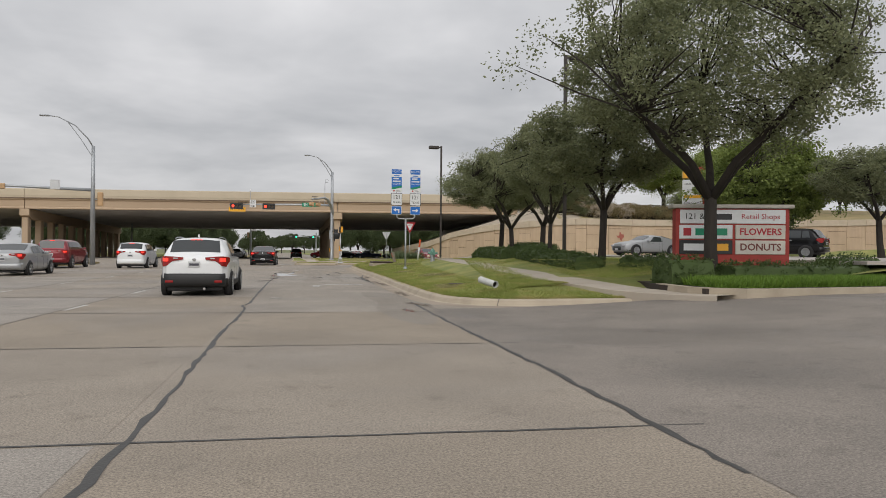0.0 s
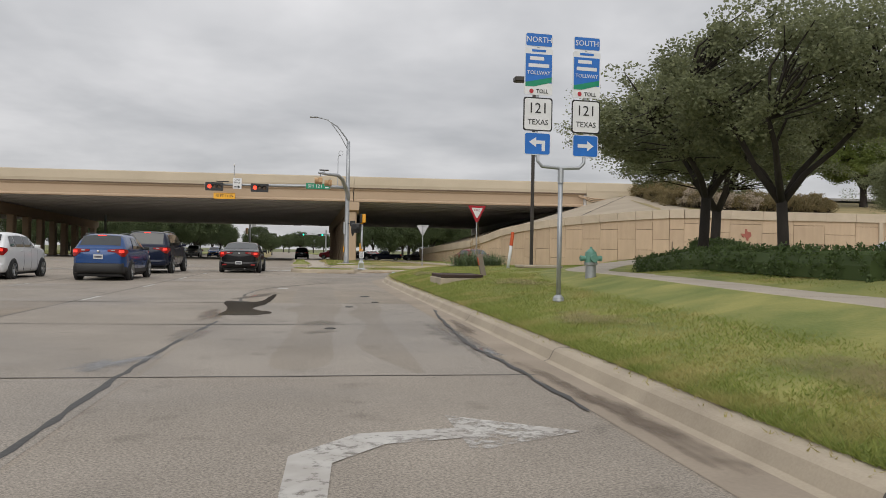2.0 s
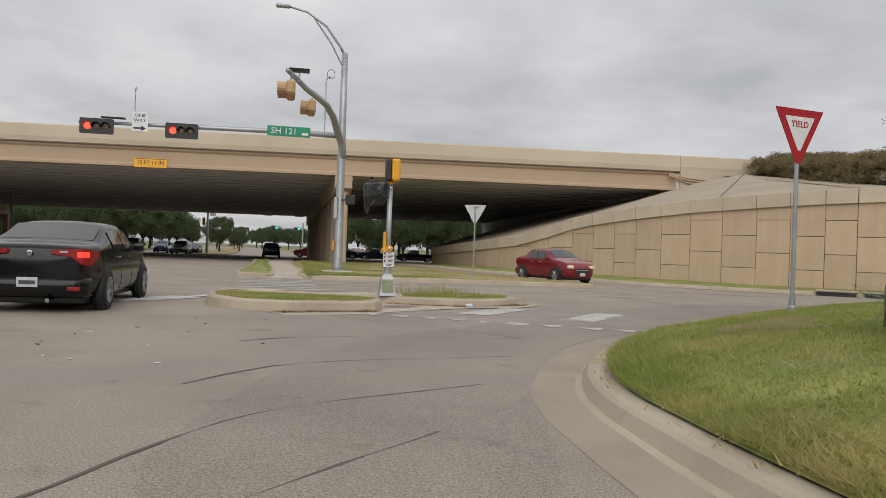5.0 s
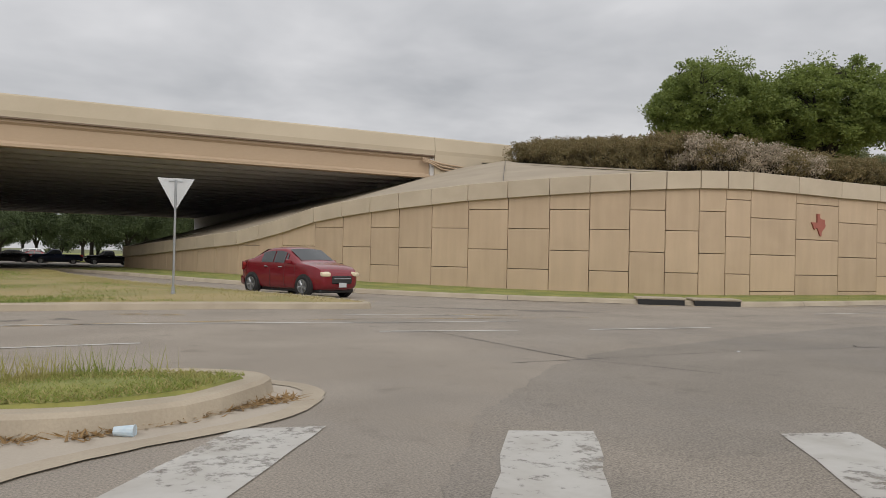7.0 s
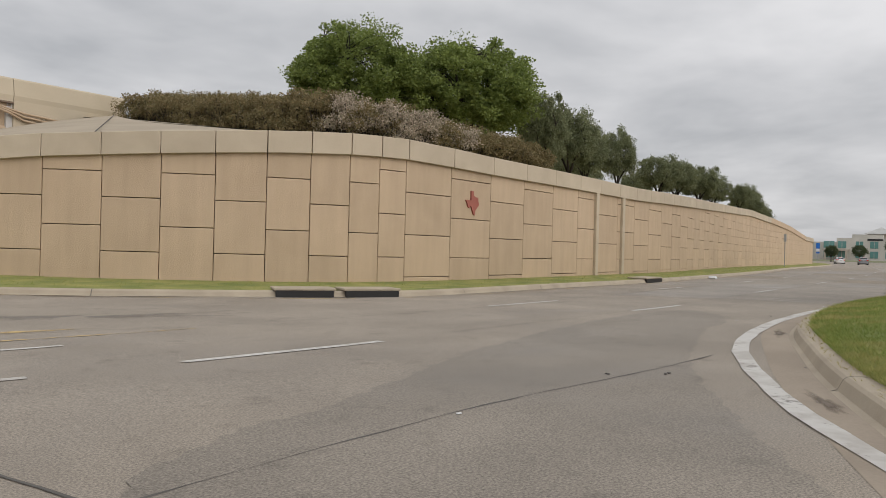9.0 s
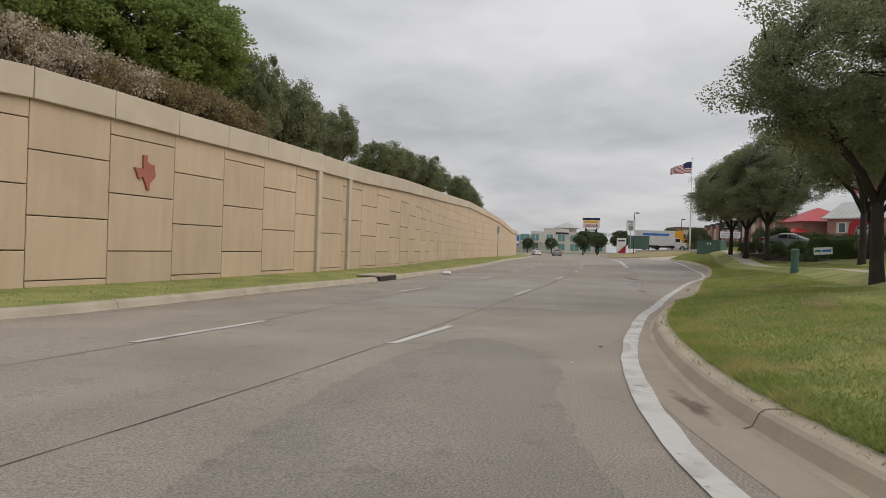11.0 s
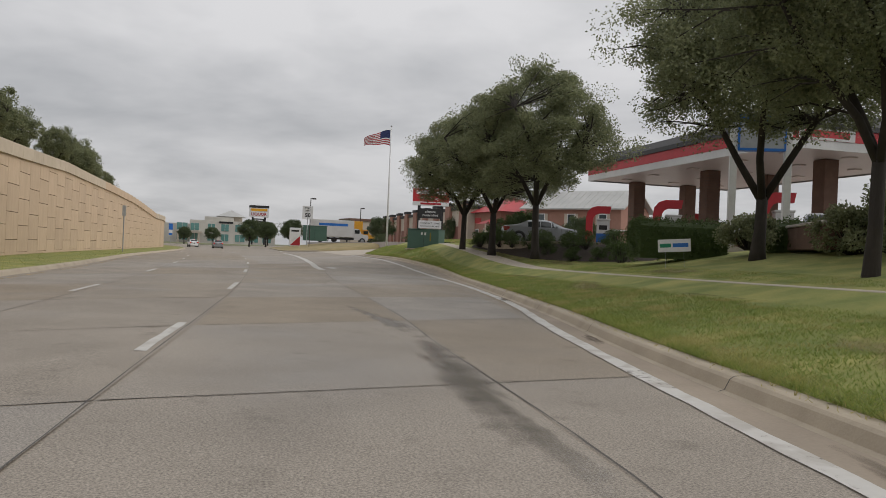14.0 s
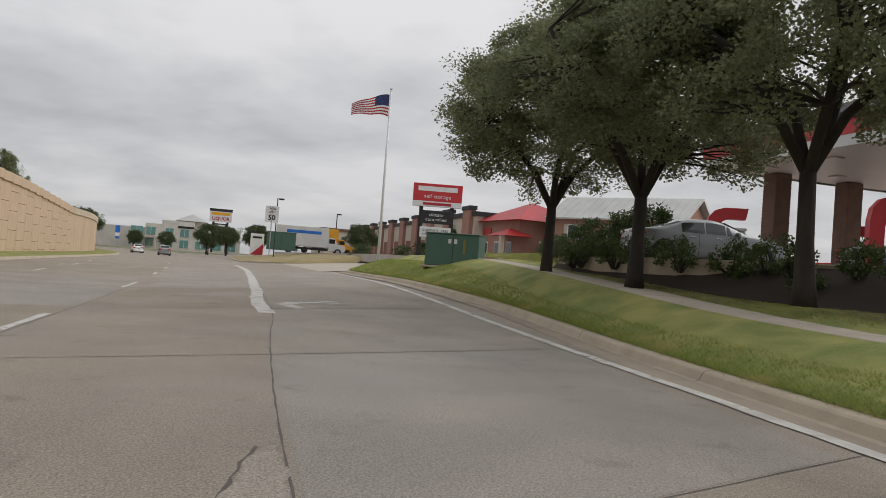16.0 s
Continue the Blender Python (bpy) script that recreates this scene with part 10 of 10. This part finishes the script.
OF = thing("storage_office", pose(138.5, 35.0, 2.1, 0, 0, 8), "brick storage office under a red metal hip roof", "building")
part("wall", box(9, 8, 4.6, (0, -4, 0)), PINKB, OF)
for dx, dy, s, z in ((0, -4, 5.6, 4.6), (-3.8, 0.6, 2.0, 2.9)):
    bm = bmesh.new()
    base_ = [bm.verts.new((dx + sx * s, dy + sy * s * 0.85, z)) for sx, sy in ((-1, -1), (1, -1), (1, 1), (-1, 1))]
    tip = bm.verts.new((dx, dy, z + s * 0.42))
    for k in range(4):
        bm.faces.new((base_[k], base_[(k + 1) % 4], tip))
    bm.faces.new(base_[::-1])
    part("roof", bm, REDROOF, OF, "red metal roof")
for k in range(3):
    wf = part("window", box(1.0, 0.1, 1.5, (-2.6 + 2.6 * k, 0.02, 0.9)), SIGN_WHITE, OF)
    part("pane", box(0.85, 0.12, 1.3, (-2.6 + 2.6 * k, 0.03, 1.0)), DARKGLASS, wf)
part("brand_panel", box(1.9, 0.12, 0.7, (2.4, 0.03, 3.2)), REDROOF, OF)
part("entrance_column", box(0.4, 0.4, 2.9, (-4.6, 2.0, 0)), TANW, OF)

BH = thing("brick_house", pose(130.2, 24.0, 1.9, 0, 0, 40), "pink brick building with a pale ribbed metal roof", "building")
part("wall", box(13, 9, 5.2, (0, 0, 0)), PINKB, BH)
bm = bmesh.new()
prof_ = [(-5.0, 5.1), (0, 7.6), (5.0, 5.1), (5.0, 5.25), (0, 7.8), (-5.0, 5.25)]
rows = [[bm.verts.new((x, y, z)) for y, z in prof_] for x in (-7.1, 7.1)]
for k in range(6):
    bm.faces.new((rows[0][k], rows[0][(k + 1) % 6], rows[1][(k + 1) % 6], rows[1][k]))
bm.faces.new(rows[0])
bm.faces.new(rows[1][::-1])
bmesh.ops.recalc_face_normals(bm, faces=bm.faces)
part("roof", bm, METALROOF, BH, "pale ribbed metal roof")
for k in range(17):
    for sy in (-1, 1):
        part("roof_rib", tube([(-6.8 + 0.85 * k, sy * 5.0, 5.27), (-6.8 + 0.85 * k, 0, 7.82)], 0.03, 4), METALROOF, BH)
bm = bmesh.new()
for x in (-6.48, 6.48):
    bm.faces.new([bm.verts.new(q) for q in ((x, -4.5, 5.2), (x, 4.5, 5.2), (x, 0, 7.45))])
part("gable", bm, PINKB, BH)
for k in range(3):
    for y in (4.52, -4.52):
        wd_ = part("window", box(1.1, 0.08, 1.5, (-4.2 + 4.2 * k, y, 3.1)), SIGN_WHITE, BH)
        part("pane", box(0.9, 0.1, 1.3, (-4.2 + 4.2 * k, y, 3.2)), DARKGLASS, wd_)
        for sx in (-0.75, 0.75):
            part("shutter", box(0.35, 0.06, 1.5, (-4.2 + 4.2 * k + sx, y, 3.1)), TANW, wd_)
part("porch_roof", box(14, 12, 0.14, (0, 0, 2.55)), METALROOF, BH)
WL = thing("red_topped_wall", pose(108, 16, 1.9), "low brick wall with a red coping behind the pumps", "wall")
part("brickwork", box(26, 0.6, 1.6, (0, 0, 0)), PINKB, WL)
part("coping", box(26.2, 0.8, 0.5, (0, 0, 1.6)), RED_BAND, WL)

# liquor store sign and the glazed office building far ahead
LQ = thing("liquor_sign", pose(262, 63.7, 0.8, 0, 0, -92), "yellow and white liquor store sign on two dark posts", "sign")
for sx in (-1.7, 1.7):
    part("post", box(0.5, 0.4, 10.6, (sx, 0.1, 0)), SHINGLE, LQ)
lc = part("cabinet", box(5.4, 0.7, 3.2, (0, 0, 7.8), 0.03), SIGN_WHITE, LQ)
part("top_bar", box(5.5, 0.75, 0.7, (0, 0, 10.4)), SHINGLE, lc)
part("name_bar", box(4.6, 0.03, 0.7, (0, -0.36, 9.5)), SIGN_YELLOW, lc)
words("LIQUOR", 1.15, SIGN_RED, lc, (0, -0.37, 8.6), bold=0.03)
part("lower_panel", box(3.0, 0.6, 1.1, (0, 0, 6.3)), SHINGLE, LQ)
part("lower_print", box(2.4, 0.02, 0.4, (0, -0.31, 6.7)), SIGN_WHITE, LQ)
OB = thing("office_building", pose(326, 78, 0.5, 0, 0, -90), "cream two-storey office with green glass and a hipped roof lantern", "building")
part("wall", box(30, 20, 8.2, (6, 10, 0)), CREAM, OB)
part("wall", box(10, 18, 9.6, (1, 9.5, 0)), CREAM, OB)
part("wing", box(26, 16, 6.8, (-20, 12, 0)), CREAM, OB)
for x, w in ((-11.5, 3.6), (-7.2, 2.8), (-1.5, 2.4), (3.2, 2.6), (8.5, 3.4), (13.4, 3.0), (18, 3.0)):
    for z in (0.9, 4.5):
        wi = part("window", box(w, 0.3, 2.5, (x, -0.02 + (0 if x > -5 else 0.0), z)), GREENGLASS, OB)
        part("mullion", box(0.12, 0.34, 2.5, (x, -0.03, z)), CREAM, wi)
part("canopy", box(9, 4, 0.5, (-9, -2.2, 3.5)), TANW, OB)
for sx in (-12.5, -5.5):
    part("canopy_column", box(0.7, 0.7, 3.5, (sx, -3.8, 0)), TANW, OB)
part("lantern", box(8, 8, 1.8, (5, 9, 8.2)), TANW, OB)
bm = bmesh.new()
base_ = [bm.verts.new((5 + sx * 5.2, 9 + sy * 5.2, 10.0)) for sx, sy in ((-1, -1), (1, -1), (1, 1), (-1, 1))]
tip = bm.verts.new((5, 9, 12.6))
for k in range(4):
    bm.faces.new((base_[k], base_[(k + 1) % 4], tip))
part("lantern_roof", bm, METALROOF, OB, "grey hipped lantern roof")
part("name_bar", box(5.0, 0.05, 0.7, (3.5, -0.18, 7.3)), BLACK, OB)
AP = thing("apartment_building", pose(300, 22, 1.0, 0, 0, -80), "brown-roofed apartment block behind the trees", "building")
part("wall", box(26, 12, 9, (0, 0, 0)), TANW, AP)
part("roof", box(27, 13, 0.8, (0, 0, 9)), BROWN_BRICK, AP)
for k in range(6):
    part("window", box(1.6, 0.2, 1.4, (-11 + 4.4 * k, -6.02, 6)), DARKGLASS, AP)
RS = thing("red_sign", pose(176, 58.2, 0.92, 0, 0, -95), "white leasing sign with a red slash at the corner", "sign")
part("panel", box(1.9, 0.25, 3.2, (0, 0, 0.1), 0.02), SIGN_WHITE, RS)
part("slash", prism([(-0.85, 0.2), (0.9, 0.2), (0.9, 1.9)], 0.02), SIGN_RED, RS, at=pose(0, -0.14, 0))
part("print_bar", box(1.3, 0.02, 0.3, (0, -0.13, 2.6)), BLACK, RS)

# rental box truck and a yellow cab behind it
TK = thing("box_truck", pose(189, 54.6, 1.95, 0, 0, 177) @ Matrix.Diagonal((1.2, 1.2, 1.2, 1)), "white rental box truck with a blue stripe, parked in the yard", "truck")
part("cargo_box", box(2.45, 7.0, 2.7, (0, 3.4, 0.95), 0.04), WHITE_BAND, TK)
part("stripe", box(0.02, 4.6, 0.4, (-1.235, 3.6, 2.7)), BLUE, TK)
part("brand_panel", box(0.02, 1.7, 0.5, (-1.24, 1.5, 2.65)), SIGN_WHITE, TK)
part("stripe", box(0.02, 4.6, 0.4, (1.235, 3.6, 2.7)), BLUE, TK)
cab = bmesh.new()
prof_ = [(6.95, 0.55), (9.2, 0.55), (9.3, 1.1), (9.15, 1.4), (8.2, 1.55), (7.7, 2.35), (6.95, 2.4)]
prism(prof_, 2.0, cab, Matrix.Translation((1.0, 0, 0)) @ Matrix.Rotation(radians(90), 4, "Z"))
part("cab", cab, WHITE_BAND, TK)
part("cab_window", box(2.03, 0.8, 0.6, (0, 7.45, 1.6), 0.02), GLASS, TK)
part("chassis", box(1.6, 8.4, 0.3, (0, 4.3, 0.55)), BLACK, TK)
for y in (1.6, 8.3):
    for sx in (-1, 1):
        wh = part("wheel", lathe([(0.3, 0), (0.44, 0.0), (0.46, 0.05), (0.46, 0.25), (0.4, 0.28), (0.28, 0.25)], 20, None, Matrix.Translation((sx * 0.85, y, 0.46)) @ Matrix.Rotation(radians(90) * sx, 4, "Y")), TYRE, TK)
        part("rim", lathe([(0.27, 0.2), (0.27, 0.27), (0.1, 0.29)], 16, None, Matrix.Translation((sx * 0.85, y, 0.46)) @ Matrix.Rotation(radians(90) * sx, 4, "Y")), RIM, wh)
YT = thing("yellow_truck", pose(196, 51.0, 2.1, 0, 0, 177) @ Matrix.Diagonal((1.15, 1.15, 1.15, 1)), "yellow rental truck parked behind the white one", "truck")
part("cargo_box", box(2.4, 6.4, 2.9, (0, 3.2, 0.95), 0.04), material("rental_yellow", (0.75, 0.36, 0.02), 0.5), YT)
cab = bmesh.new()
prism([(a_ - 0.4, b_) for a_, b_ in prof_], 2.0, cab, Matrix.Translation((1.0, 0, 0)) @ Matrix.Rotation(radians(90), 4, "Z"))
part("cab", cab, MATS["rental_yellow"], YT)
part("cab_window", box(2.03, 0.8, 0.6, (0, 7.0, 1.6), 0.02), GLASS, YT)
for y in (1.5, 7.9):
    for sx in (-1, 1):
        part("wheel", lathe([(0.1, 0), (0.44, 0.0), (0.46, 0.05), (0.46, 0.25), (0.4, 0.28), (0.1, 0.25)], 20, None, Matrix.Translation((sx * 0.85, y, 0.46)) @ Matrix.Rotation(radians(90) * sx, 4, "Y")), TYRE, YT)
UB = thing("utility_cabinet", pose(178, 54.6, 2.1, 0, 0, -95), "dark green utility enclosure at the yard gate", "cabinet")
part("cabinet", box(4.2, 2.0, 2.6, (0, 0, 0), 0.03), UG, UB)
part("lid", box(4.3, 2.1, 0.1, (0, 0, 2.6)), UG, UB)
part("door_gap", box(0.03, 0.02, 2.4, (0, -1.01, 0.1)), BLACK, UB)

# ---- beyond the bridge: far signals and route sign ----
FS = thing("signal_mast", pose(-11.3, 160, -0.45), "galvanised signal mast beyond the bridge", "traffic signal")
part("pole", tube([(0, 0, 0), (0, 0, 7.2)], [0.2, 0.14], 10), STEEL, FS)
part("mast_arm", tube([(0, 0, 5.9), (6, 0, 6.1), (13, 0, 6.3)], [0.1, 0.08, 0.06], 8), STEEL, FS)
part("street_sign", box(2.0, 0.04, 0.45, (3.2, -0.15, 5.85)), SIGN_GREEN, FS)
for x in (8.2, 12.6):
    signal_head(FS, pose(x, -0.1, 6.1), 5, mat=SIGNAL_TAN)
tan_signal(FS, pose(-0.5, -0.2, 4.6, 0, 0, 0))
part("turn_sign", box(0.8, 0.03, 0.9, (0.7, -0.2, 5.4), 0.01), SIGN_WHITE, FS)
FS2 = thing("signal_mast", pose(2.4, 205, -0.4), "far signal mast showing green", "traffic signal")
part("pole", tube([(0, 0, 0), (0, 0, 6.2)], [0.2, 0.14], 8), STEEL, FS2)
part("mast_arm", tube([(0, 0, 4.9), (-7.0, 0, 5.2)], [0.1, 0.06], 8), STEEL, FS2)
for x in (-1.2, -5.6):
    hd_ = part("signal_head", box(1.3, 0.3, 0.5, (x, -0.1, 4.75), 0.05), BLACK, FS2)
    part("lens", lathe([(0.2, 0), (0.2, 0.03)], 12, None, Matrix.Translation((x + 0.38, -0.26, 5.0)) @ Matrix.Rotation(radians(90), 4, "X")), LENS_GREEN, hd_)
RS2 = thing("route_sign", pose(3.3, 150, -0.45), "blue toll route sign beyond the bridge", "road sign")
part("post", tube([(0, 0, 0), (0, 0, 5)], 0.05, 6), STEEL, RS2)
part("top_plate", box(1.0, 0.03, 1.6, (0, -0.05, 3.6), 0.01), BLUE, RS2)
part("shield", box(0.9, 0.03, 0.7, (0, -0.05, 2.8), 0.01), SIGN_WHITE, RS2)
part("arrow_plate", box(0.9, 0.03, 0.5, (0, -0.05, 2.2), 0.01), BLUE, RS2)
copy_thing(RS2, pose(250, 86, 0.2, 0, 0, -75))
M3 = thing("signal_mast", pose(-30, 140, -0.3), "galvanised signal mast across the far junction", "traffic signal")
part("pole", tube([(0, 0, 0), (0, 0, 7)], [0.2, 0.14], 8), STEEL, M3)
part("mast_arm", tube([(0, 0, 6.0), (6, 0, 6.3), (12, 0, 6.4)], [0.1, 0.08, 0.06], 8), STEEL, M3)
for x in (8.0, 11.5):
    part("signal_head", box(1.2, 0.3, 0.42, (x, -0.1, 6.1), 0.05), SIGNAL_TAN, M3)

# ---- concrete slabs of the carriageways ----


def road_slab(corners, n=4):
    """One cast slab, a hair above the bed, between four corners given in order."""
    a, b, c, d = [Vector((*q, 0)) for q in corners]
    g = 0.006
    verts, faces = [], []
    for i in range(n + 1):
        u = g + (1 - 2 * g) * i / n
        for v in (g, 0.5, 1 - g):
            q = a.lerp(d, u).lerp(b.lerp(c, u), v)
            verts.append((q.x, q.y, road_z(q.x, q.y) + 0.0024))
    faces = [(3 * i + j, 3 * i + j + 1, 3 * i + j + 4, 3 * i + j + 3) for i in range(n) for j in (0, 1)]
    me = mesh_of("slab", verts, faces, None, True)
    if me.polygons[0].normal.z < 0:
        me.flip_normals()
    part("slab", me, SLAB_ROAD, ROAD)


cuts = (-5.0, 0.1, 5.2, 10.2, 15.6, 20.7, 25.4, 30.3, 35.4, 40.4, 45.6)
lanes = (-16.0, -12.3, -8.6, -4.9, -1.3, 2.5)
for y0, y1 in zip(cuts, cuts[1:]):
    for x0, x1 in zip(lanes, lanes[1:]):
        road_slab(((x0, y0), (x1, y0), (x1, y1), (x0, y1)), 2)
KR_X, KR_Y = zip(*[(p.x, p.y) for p in KERB_RIGHT if p.y > 54 and p.x > 20 and p.x < 110])
KW_X, KW_Y = zip(*[(p.x, p.y) for p in KERB_WALL if p.x > 20])
edges = (lambda x: float(np.interp(x, KR_X, KR_Y)) + 0.5,
         lambda x: float(np.interp(x, (20, 37, 40, 42, 44.4, 49.7, 52.7, 55.8, 61.5, 67.3, 73.5, 79, 90, 130), (65.3, 63.85, 63.85, 63.8, 63.55, 63.3, 63.08, 62.96, 62.86, 62.76, 62.45, 62.08, 61.9, 61.6))),
         lambda x: float(np.interp(x, (18, 22, 28, 35.9, 40.9, 47.5, 54.8, 62, 75, 91, 109, 140), (69.0, 68.5, 68.0, 67.48, 67.15, 66.82, 66.42, 66.08, 65.8, 65.75, 66.1, 68))),
         lambda x: float(np.interp(x, (16, 24, 36, 47, 62, 75, 92, 116, 150), (72.6, 71.2, 70.7, 69.85, 69.5, 69.6, 69.9, 71.0, 74))),
         lambda x: float(np.interp(x, KW_X, KW_Y)) - 0.35)
for x0, x1 in zip(CUTS, CUTS[1:]):
    for k in range(4):
        lo, hi = edges[k], edges[k + 1]
        if k == 0 and (x0 < 36 or x1 > 109):
            continue
        road_slab([(cut_x(x, f(x)), f(x)) for x, f in ((x0, lo), (x0, hi), (x1, hi), (x1, lo))])
